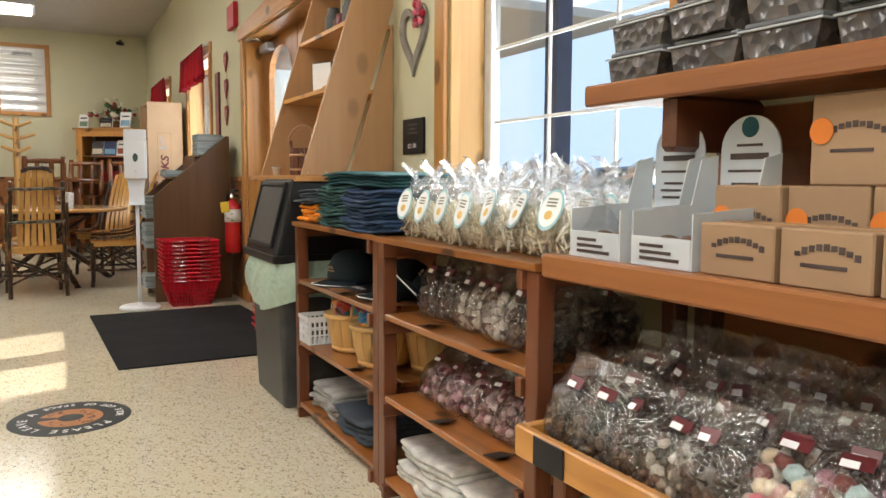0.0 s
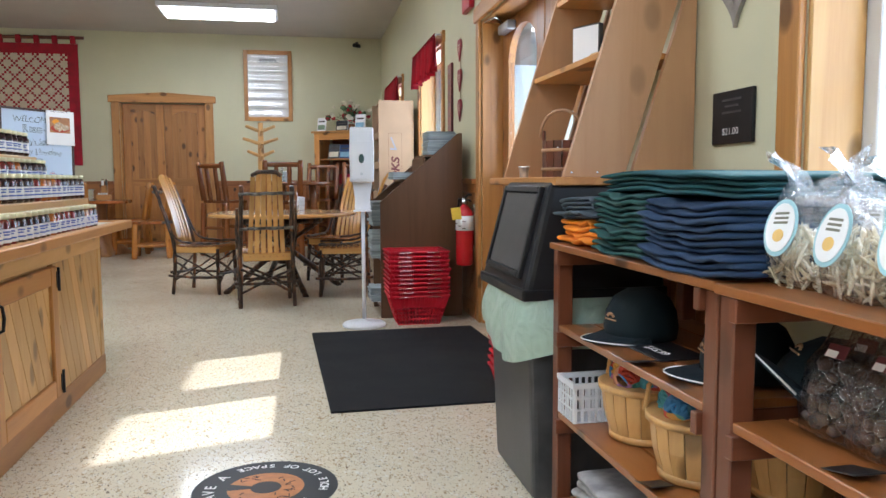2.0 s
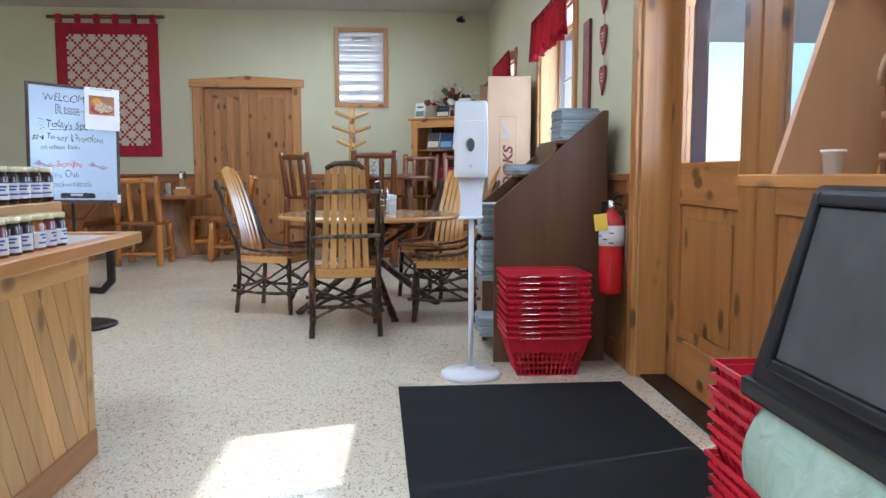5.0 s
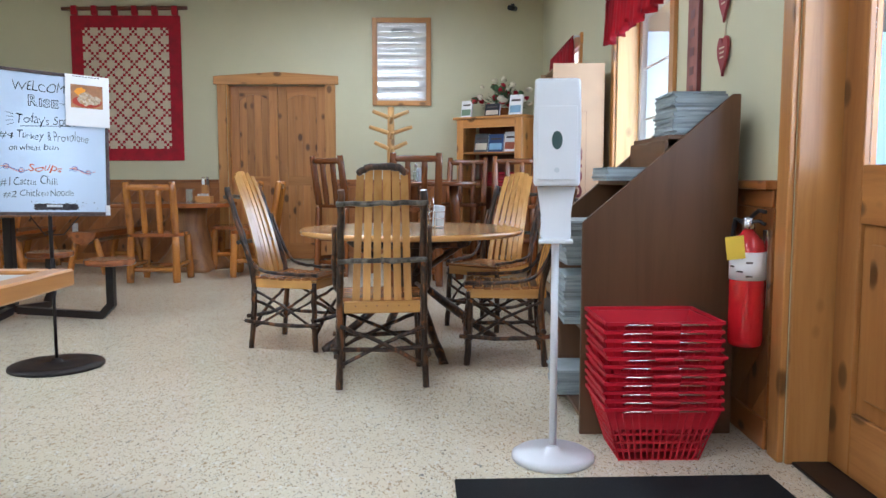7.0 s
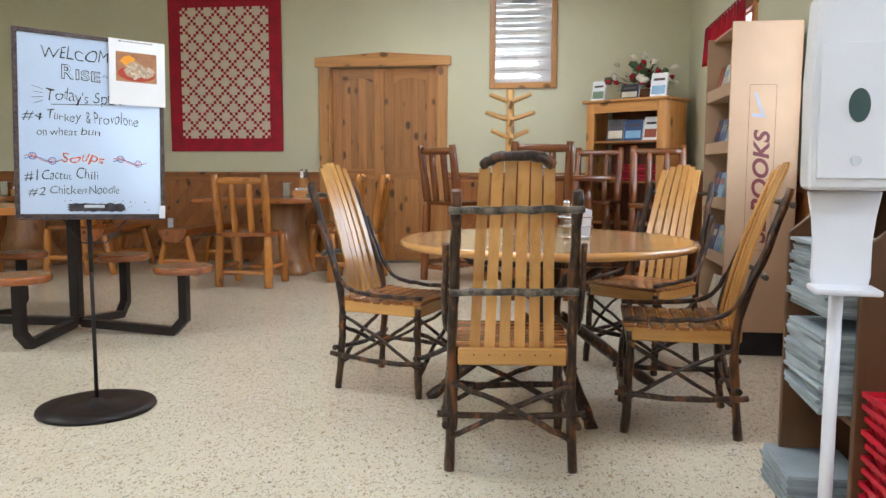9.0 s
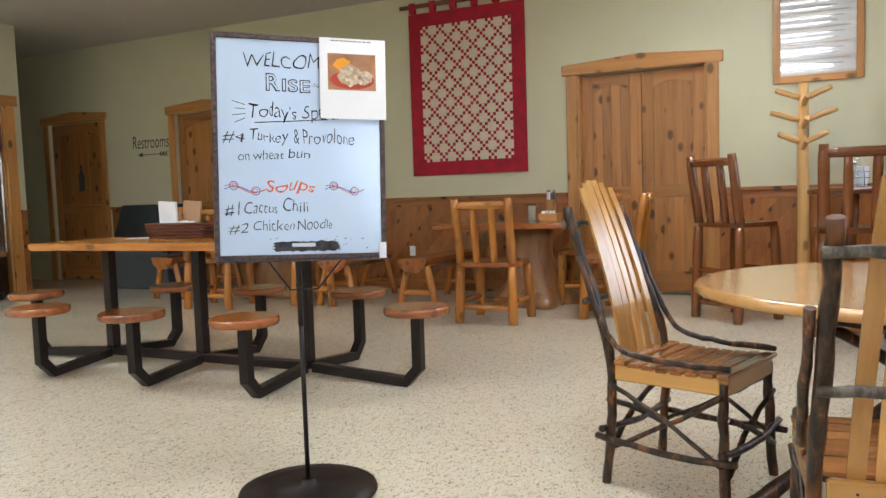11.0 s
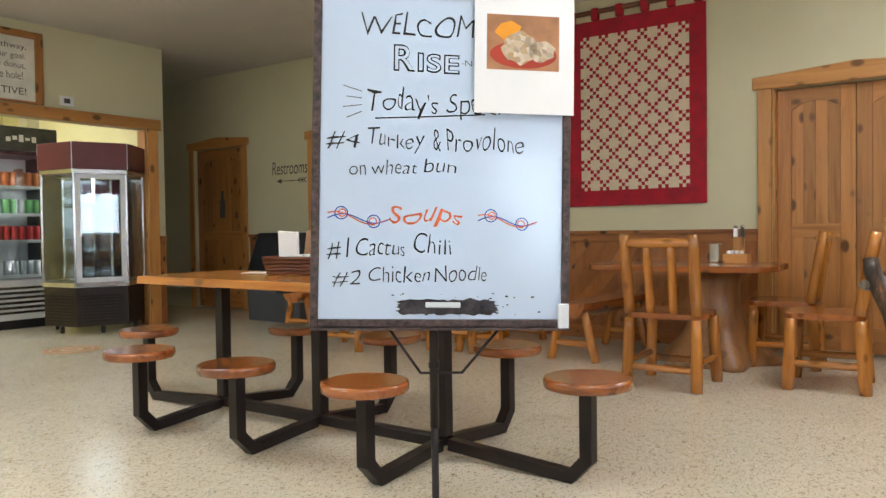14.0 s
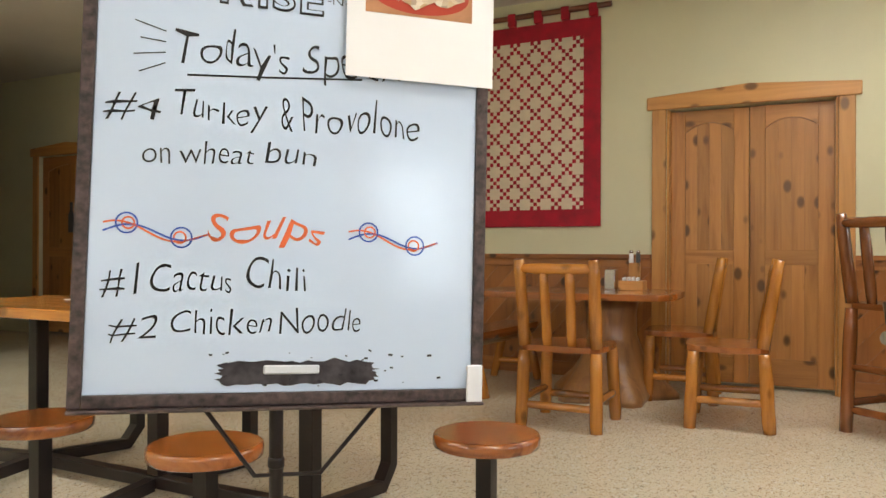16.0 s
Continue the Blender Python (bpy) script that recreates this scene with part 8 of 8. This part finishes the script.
on_board("tray_lip", rbox(0.0, -0.006, -0.016, BW, -0.001, 0.016, 0.002), HAMMER)
on_board("corner_clip", rbox(BW - 0.028, -0.004, 0.0065, BW - 0.002, 0.055, 0.0105, 0.003), WHITE, "white plastic clip")


def write(body, u, v, w, h, mat=MARKER, shear=0.08, bold=-0.013):
    """Hand lettering: thin strokes that wander in height, slant and width."""
    ob = lettering(body, u, v, 0.0008, w, h, WL, mat, "lettering", mb, shear, bold=bold)
    if bold > 0.02:
        return
    p = 7.0 * u + 31.0 * v
    for vt in ob.data.vertices:
        x, y = vt.co.x, vt.co.y
        vt.co.x = x + h * (0.04 * math.sin(95 * x + p) + 0.03 * math.sin(160 * x + 60 * y + p) + 0.10 * (y / h) * math.sin(48 * x + 2 * p))
        vt.co.y = y * (1 + 0.14 * math.sin(57 * x + p)) + h * (0.06 * math.sin(41 * x + 2 * p) + 0.03 * math.sin(170 * x + p))


WORDS = (("WELCOME", 0.108, 0.655, 0.286, 0.046), ("-N-", 0.332, 0.594, 0.034, 0.012),
         ("Today's", 0.122, 0.470, 0.158, 0.064), ("Special", 0.300, 0.470, 0.165, 0.064),
         ("#4", 0.030, 0.395, 0.074, 0.038), ("Turkey", 0.118, 0.392, 0.131, 0.048), ("&", 0.268, 0.400, 0.022, 0.044), ("Provolone", 0.300, 0.400, 0.179, 0.046),
         ("on", 0.084, 0.340, 0.036, 0.022), ("wheat", 0.134, 0.343, 0.097, 0.030), ("bun", 0.249, 0.348, 0.074, 0.030),
         ("#1", 0.038, 0.153, 0.047, 0.042), ("Cactus", 0.101, 0.160, 0.109, 0.037), ("Chili", 0.225, 0.165, 0.089, 0.040),
         ("#2", 0.049, 0.089, 0.059, 0.039), ("Chicken", 0.129, 0.102, 0.136, 0.035), ("Noodle", 0.279, 0.104, 0.118, 0.036))
for word, u, v, w, h in WORDS:
    write(word, u, v, w, h)
write("Soups", 0.171, 0.222, 0.172, 0.054, ORANGEINK, 0.30, -0.004)
# outlined word
for letter, u, v, w, h in (("R", 0.178, 0.575, 0.048, 0.060), ("I", 0.232, 0.575, 0.014, 0.044), ("S", 0.252, 0.574, 0.034, 0.044), ("E", 0.292, 0.573, 0.036, 0.044)):
    lettering(letter, u, v, 0.0008, w, h, WL, MARKER, "lettering", mb, bold=0.035)
    lettering(letter, u + 0.003, v + 0.0035, 0.0016, w - 0.006, h - 0.007, WL, BOARD, "lettering_core", mb, bold=-0.004)


def stroke(pts, r, mat, name="stroke"):
    bm = bmesh.new()
    P = [Vector((u, v, 0.0008)) for u, v in pts]
    rows = []
    for k, q in enumerate(P):
        d = (P[min(k + 1, len(P) - 1)] - P[max(k - 1, 0)]).normalized()
        if k == 0 and (P[0] - P[-1]).length < 1e-6:
            d = (P[1] - P[-2]).normalized()
        n = Vector((-d.y, d.x, 0)) * r
        rows.append((bm.verts.new(q - n), bm.verts.new(q + n)))
    for a, b in zip(rows, rows[1:]):
        bm.faces.new((a[0], b[0], b[1], a[1]))
    on_board(name, bm, mat)


stroke([(0.138, 0.467), (0.25, 0.474), (0.388, 0.484)], 0.0014, MARKER, "underline")
for k in range(4):
    v = 0.526 - 0.015 * k
    stroke([(0.066 + 0.008 * (k % 2), v + 0.012 - 0.009 * k), (0.108, v)], 0.0008, MARKER)
for base in (0.036, 0.374):
    for mat, off in ((BLUEINK, 0.0), (ORANGEINK, 0.006)):
        pts = []
        for k in range(61):
            f = k / 60
            u = base + 0.138 * f
            v = 0.242 + off * (1 - 2 * f) + 0.010 * math.sin(f * 6.28 * 1.0 + (0.6 if mat is ORANGEINK else 0))
            pts.append((u, v))
        stroke(pts, 0.0013, mat, "scroll")
    for cu, mat in ((base + 0.03, BLUEINK), (base + 0.102, BLUEINK), (base + 0.032, ORANGEINK), (base + 0.100, ORANGEINK)):
        rr = 0.014 if mat is BLUEINK else 0.008
        dv = 0.012 if cu < base + 0.06 else -0.006
        stroke([(cu + rr * math.cos(radians(a)), 0.242 + dv + rr * math.sin(radians(a))) for a in range(0, 361, 20)], 0.0012, mat, "curl")
# rubbed-out patch and the magnet in it
rg = random.Random(71)
bm = bmesh.new()
poly = []
for k in range(64):
    a = 2 * math.pi * k / 64
    ca, sa = math.cos(a), math.sin(a)
    sq = (abs(ca) ** 6 + abs(sa) ** 6) ** (-1 / 6)
    poly.append((0.308 + 0.118 * ca * sq * rg.uniform(0.90, 1.03), 0.046 + 0.019 * sa * sq * rg.uniform(0.72, 1.12)))
prism(bm, poly, 0.0006, pose(0, 0, 0.0002))
on_board("rubbed_patch", bm, plain("smeared_marker", (0.045, 0.04, 0.045), 0.5, var=0.7, scale=40), "smeared black rubbed-out patch")
on_board("magnet", rbox(0.256, 0.044, 0.001, 0.336, 0.057, 0.006, 0.002), GREYCARD, "grey eraser magnet")
for k in range(26):
    u, v = rg.uniform(0.18, 0.52), rg.uniform(0.025, 0.08)
    r = rg.uniform(0.001, 0.0035)
    stroke([(u, v), (u + r * 2, v + rg.uniform(-0.002, 0.002))], r * 0.5, MARKER, "speck")
# the taped-up sheet with a dish on it
PM = WL @ pose(0.361, 0.487, 0.008, 0, 0, 0.2)
sheet = part("taped_sheet", rbox(0, 0, 0, 0.233, 0.279, 0.0012, 0.0003), PAPER, mb, "white sheet with a food photograph")
sheet.matrix_basis = PM


def on_sheet(name, bm, mat, label=""):
    ob = part(name, bm, mat, sheet, label)
    return ob


on_sheet("photo", rbox(0.028, 0.100, 0.0013, 0.197, 0.226, 0.0018, 0.0001), plain("photo_brown", (0.36, 0.17, 0.08), 0.4, var=0.4, scale=14))
bm = bmesh.new()
lathe(bm, [(0.078, 0.0019), (0.078, 0.0022)], 36, pose(0.113, 0.135, 0) @ Matrix.Diagonal((1, 0.40, 1, 1)))
on_sheet("plate", bm, plain("photo_red", (0.42, 0.045, 0.02), 0.4))
bm = bmesh.new()
prism(bm, [(0.045, 0.185), (0.06, 0.205), (0.085, 0.212), (0.108, 0.200), (0.10, 0.18), (0.07, 0.165)], 0.0004, pose(0, 0, 0.0023))
on_sheet("orange_slice", bm, plain("photo_orange", (0.80, 0.33, 0.02), 0.4))
for cu, cv, rx, ry in ((0.105, 0.150, 0.042, 0.036), (0.155, 0.145, 0.032, 0.024)):
    bm = bmesh.new()
    prism(bm, [(cu + rx * (1 + rg.uniform(-0.12, 0.12)) * math.cos(radians(a)), cv + ry * (1 + rg.uniform(-0.15, 0.15)) * math.sin(radians(a))) for a in range(0, 360, 15)], 0.0004, pose(0, 0, 0.0028))
    on_sheet("biscuit", bm, speckled("photo_gravy" + str(int(cu * 1000)), [(0.55, 0.44, 0.30), (0.35, 0.25, 0.17), (0.66, 0.58, 0.46), (0.45, 0.30, 0.15)], 90, 0.5, 0.1))
bm = bmesh.new()
for k in range(9):
    box(bm, 0.04 + 0.016 * k, 0.268, 0.0013, 0.052 + 0.016 * k, 0.2715, 0.0017)
on_sheet("caption_bars", bm, INK)

# ---- drink room and passage ----
rst = thing("restroom_lettering", "black script lettering and arrow on the wall", "wall lettering", m=FU, kind="structure")
lettering("Restrooms", -8.36, 1.775, 0.002, 0.64, 0.165, Matrix.Identity(4), INK, "lettering", rst, 0.12)
bm = bmesh.new()
box(bm, -8.20, 1.688, 0.001, -7.80, 1.698, 0.003)
prism(bm, [(-8.28, 1.693), (-8.19, 1.662), (-8.19, 1.724)], 0.002, pose(0, 0, 0.001))
for k in range(3):
    prism(bm, [(-7.90 + 0.05 * k, 1.693), (-7.85 + 0.05 * k, 1.725), (-7.83 + 0.05 * k, 1.725), (-7.875 + 0.05 * k, 1.693), (-7.83 + 0.05 * k, 1.661), (-7.85 + 0.05 * k, 1.661)], 0.002, pose(0, 0, 0.0032))
part("arrow", bm, INK, rst)
bs = thing("bottle_sign", "small pewter bottle-shaped door sign", "sign", m=FU @ pose(-9.42, 1.42, -0.045))
bm = bmesh.new()
prism(bm, [(-0.05, -0.17), (0.05, -0.17), (0.05, 0.05), (0.02, 0.10), (0.02, 0.20), (-0.02, 0.20), (-0.02, 0.10), (-0.05, 0.05)], 0.012, pose(0, 0, 0))
part("plate", bm, GREYPL, bs)
dbn = thing("waste_station", "dark grey bin with a black hooded lid", "trash can", m=pose(-7.62, 12.56, 0, 0, 0, 0))
bm = bmesh.new()
frustum(bm, -0.44, 0.44, -0.24, 0.24, 0.0, -0.46, 0.46, -0.26, 0.26, 0.50)
rounded(bm, 0.02, 2)
part("body", bm, plain("slate_plastic", (0.07, 0.075, 0.085), 0.5), dbn)
bm = bmesh.new()
frustum(bm, -0.47, 0.47, -0.27, 0.27, 0.501, -0.40, 0.42, -0.12, 0.26, 1.04)
rounded(bm, 0.03, 2)
part("hood", bm, BLACK, dbn)

fs = thing("framed_saying", "pine-framed saying in dark serif lettering", "framed sign", m=LU @ pose(0, 0, 0.001))
part("sheet", rbox(9.27, 2.395, 0.0, 10.18, 3.02, 0.012, 0.001), plain("cream_board", (0.70, 0.68, 0.60), 0.5), fs)
for a, b, c, d in ((9.20, 2.37, 9.27, 3.09), (10.18, 2.37, 10.26, 3.09)):
    part("frame_side", rbox(a, b, 0, c, d, 0.03, 0.004), DOOR["y"], fs)
part("frame_rail", rbox(9.2705, 3.021, 0, 10.1795, 3.09, 0.03, 0.004), DOOR["x"], fs)
part("frame_rail", rbox(9.2705, 2.37, 0, 10.1795, 2.394, 0.03, 0.004), DOOR["x"], fs)
for body, u, v, w in (("life's pathway,", 9.58, 2.885, 0.52), ("be your goal:", 9.66, 2.79, 0.43), ("upon the donut,", 9.56, 2.695, 0.53), ("on the hole!", 9.66, 2.60, 0.40), ("POSITIVE!", 9.62, 2.45, 0.47)):
    lettering(body, u, v, 0.0135, w, 0.075 if body != "POSITIVE!" else 0.07, Matrix.Identity(4), INK, "lettering", fs)
th = thing("thermostat", "white wall thermostat with a small screen", "thermostat", m=LU @ pose(10.50, 2.445, 0.001))
part("housing", rbox(-0.07, -0.05, 0, 0.07, 0.05, 0.025, 0.006, 2), WHITE, th)
part("screen", rbox(-0.035, -0.025, 0.0255, 0.03, 0.025, 0.027, 0.001), GREYPL, th)

# hexagonal glass pastry case
HX = pose(-8.92, 10.90, 0, 0, 0, math.degrees(math.atan2(-0.36, 0.927))) @ Matrix.Diagonal((0.85, 0.85, 0.98, 1))
hx = thing("pastry_case", "hexagonal glass display case with a maroon crown", "display case", m=HX)

CASEBACK = plain("dark_mirror", (0.13, 0.14, 0.15), 0.12, metal=0.9, var=0.1)


def hexa(r, off=30):
    return [(r * math.cos(radians(off + 60 * k)), r * math.sin(radians(off + 60 * k))) for k in range(6)]


bm = bmesh.new()
prism(bm, hexa(0.60), 0.42, pose(0, 0, 0.08))
part("machine_base", bm, plain("brown_enamel", (0.030, 0.020, 0.017), 0.35), hx)
for k in range(6):
    a = radians(60 * k)
    T = pose(0, 0, 0, 0, 0, 60 * k)
    for j in range(9):
        part("louvre", rbox(0.522, -0.24, 0.13 + 0.034 * j, 0.532, 0.24, 0.150 + 0.034 * j, 0.001, 1, T), IRON, hx)
    # three rear panes swapped for dark mirror sheets, added to darken the interior
    if k in (2, 3, 4):
        part("rear_panel", rbox(0.524, -0.285, 0.56, 0.532, 0.285, 1.72, 0.001, 1, T), CASEBACK, hx, "dark mirrored rear panel, added to darken the case")
    else:
        part("pane", rbox(0.528, -0.265, 0.56, 0.532, 0.265, 1.72, 0.0005, 1, T), CASEGLASS, hx, "clear glass pane").visible_shadow = False
    part("crown_panel", rbox(0.545, -0.315, 1.775, 0.560, 0.315, 2.06, 0.002, 1, T), MAROON, hx)
    part("sill_rail", rbox(0.52, -0.30, 0.505, 0.545, 0.30, 0.555, 0.003, 1, T), STEEL, hx)
    part("head_rail", rbox(0.52, -0.30, 1.725, 0.545, 0.30, 1.772, 0.003, 1, T), STEEL, hx)
    if k == 0:
        for s in (-1, 1):
            part("door_stile", rbox(0.533, s * 0.26 - 0.03, 0.56, 0.552, s * 0.26 + 0.03, 1.72, 0.004, 1, T), WHITE, hx, "white door frame")
        for z in (0.556, 1.672):
            part("door_rail", rbox(0.533, -0.229, z, 0.552, 0.229, z + 0.05, 0.004, 1, T), WHITE, hx)
        part("door_handle", rbox(0.553, -0.245, 1.05, 0.585, -0.225, 1.20, 0.004, 1, T), STEEL, hx)
    p = hexa(0.605, 30)[k]
    part("corner_post", rbox(p[0] - 0.014, p[1] - 0.014, 0.505, p[0] + 0.014, p[1] + 0.014, 1.775, 0.004), STEEL, hx)
    q = hexa(0.635, 30)[k]
    part("crown_trim", rbox(q[0] - 0.007, q[1] - 0.007, 1.775, q[0] + 0.007, q[1] + 0.007, 2.06, 0.002), WHITE, hx)
    part("caster", rbox(0.5 * math.cos(a) - 0.025, 0.5 * math.sin(a) - 0.025, 0.0, 0.5 * math.cos(a) + 0.025, 0.5 * math.sin(a) + 0.025, 0.079, 0.012, 2), BLACK, hx)
bm = bmesh.new()
prism(bm, hexa(0.60), 0.02, pose(0, 0, 2.04))
part("crown_top", bm, MAROON, hx)
bm = bmesh.new()
tube(bm, [(0, 0, 0.5), (0, 0, 1.74)], 0.02, 12)
part("spindle", bm, STEEL, hx)
for z in (0.62, 0.88, 1.14, 1.40):
    bm = bmesh.new()
    lathe(bm, [(0.42, z), (0.425, z + 0.004), (0.42, z + 0.008)], 36)
    part("glass_shelf", bm, CASEGLASS, hx, "round glass shelf").visible_shadow = False

# drinks cooler
FX = -9.72
fg = thing("drinks_cooler", "glass-door drinks cooler lit from inside", "refrigerator", m=pose(FX, 9.95, 0))
part("back", rbox(-0.65, 0.0, 0.1, -0.62, 0.95, 2.0, 0.004), WHITE, fg)
for y in (0.0, 0.905):
    part("side", rbox(-0.619, y, 0.1, 0.0, y + 0.045, 2.0, 0.004), BLACK if y else GREYPL, fg)
part("roof", rbox(-0.619, 0.046, 1.955, 0.0, 0.904, 2.0, 0.004), BLACK, fg)
part("plinth", rbox(-0.64, 0.0, 0.0, 0.0, 0.95, 0.099, 0.004), BLACK, fg)
part("floor_panel", rbox(-0.619, 0.046, 0.1, 0.0, 0.904, 0.55, 0.004), WHITE, fg)
for k in range(6):
    part("grille_slat", rbox(0.001, 0.05, 0.17 + 0.055 * k, 0.02, 0.90, 0.20 + 0.055 * k, 0.003), STEEL, fg)
part("header", rbox(-0.3, 0.0, 2.001, 0.01, 0.97, 2.27, 0.004), plain("slate_sign", (0.05, 0.055, 0.05), 0.5, var=0.5, scale=8), fg, "dark printed header")
bm = bmesh.new()
for k in range(5):
    box(bm, 0.0105, 0.40 + 0.07 * k, 2.10 + 0.02 * (k % 2), 0.012, 0.45 + 0.07 * k, 2.15 + 0.015 * (k % 3))
part("header_print", bm, PAPER, fg)
for y in (0.046, 0.865):
    part("door_stile", rbox(0.001, y, 0.56, 0.03, y + 0.04, 1.99, 0.004), STEEL, fg)
part("door_pane", rbox(0.012, 0.0865, 0.56, 0.016, 0.8645, 1.99, 0.0005), CASEGLASS, fg, "clear glass door").visible_shadow = False
for y in (0.055, 0.885):
    part("light_strip", rbox(-0.02, y, 0.58, -0.005, y + 0.012, 1.93, 0.002), GLOW, fg, "white light strip")
SHELVES = (0.60, 0.995, 1.295, 1.605)
for z in SHELVES:
    part("shelf", rbox(-0.60, 0.047, z - 0.012, -0.03, 0.903, z, 0.002), WHITE, fg)
    part("price_rail", rbox(-0.029, 0.047, z - 0.03, -0.024, 0.86, z + 0.004, 0.001), WHITE, fg)
CANS = [plain("can_" + n, c, 0.3, metal=0.3) for n, c in (("red", (0.45, 0.02, 0.02)), ("orange", (0.60, 0.16, 0.03)), ("green", (0.12, 0.32, 0.10)), ("silver", (0.5, 0.5, 0.52)), ("brown", (0.20, 0.07, 0.03)))]


def can(m, mat, h, label):
    c = thing("drink_can", label, "drink can", m=m, group="cans in the cooler")
    bm = bmesh.new()
    lathe(bm, [(0.026, 0), (0.033, 0.006), (0.033, h - 0.015), (0.026, h - 0.002)], 14)
    part("body", bm, mat, c)
    bm = bmesh.new()
    lathe(bm, [(0.026, h - 0.0018), (0.027, h + 0.001), (0.024, h + 0.001)], 14)
    part("top", bm, STEEL, c)
    return c


LBL = ("red drink can on a cooler shelf", "orange drink can on a cooler shelf", "green drink can on a cooler shelf", "silver drink can on a cooler shelf", "brown drink bottle on a cooler shelf")
HOME = ((0, 1), (0, 3), (1, 2), (0, 0), (1, 3))
cans = [can(pose(FX - 0.13, 10.05 + 0.085 * HOME[k][0], SHELVES[HOME[k][1]] + 0.0005), CANS[k], 0.165 if k < 4 else 0.20, LBL[k]) for k in range(5)]
for j, z in enumerate(SHELVES):
    for k in range(9):
        pick = (3, 0, 2, 1)[j] if k % 3 else (3, 0, 3, 4)[j]
        for row in range(2):
            if row == 0 and (k, j) in HOME:
                continue
            copy_thing(cans[pick], pose(FX - 0.13 - 0.09 * row, 10.05 + 0.085 * k, z + 0.0005))
bcb = thing("black_cabinet", "tall black metal cabinet with a scroll handle", "cabinet", m=pose(-8.45, 9.22, 0))
part("body", rbox(-0.32, -0.5, 0.03, 0.2, 0.16, 1.95, 0.01), BLACK, bcb)
part("plinth", rbox(-0.30, -0.48, 0.0, 0.18, 0.14, 0.029, 0.003), IRON, bcb)
bm = bmesh.new()
tube(bm, [(0.205, 0.08, 1.10), (0.22, 0.10, 1.12), (0.22, 0.13, 1.11), (0.22, 0.13, 1.08), (0.215, 0.11, 1.07)], 0.006, 8)
part("scroll_handle", bm, STEEL, bcb)
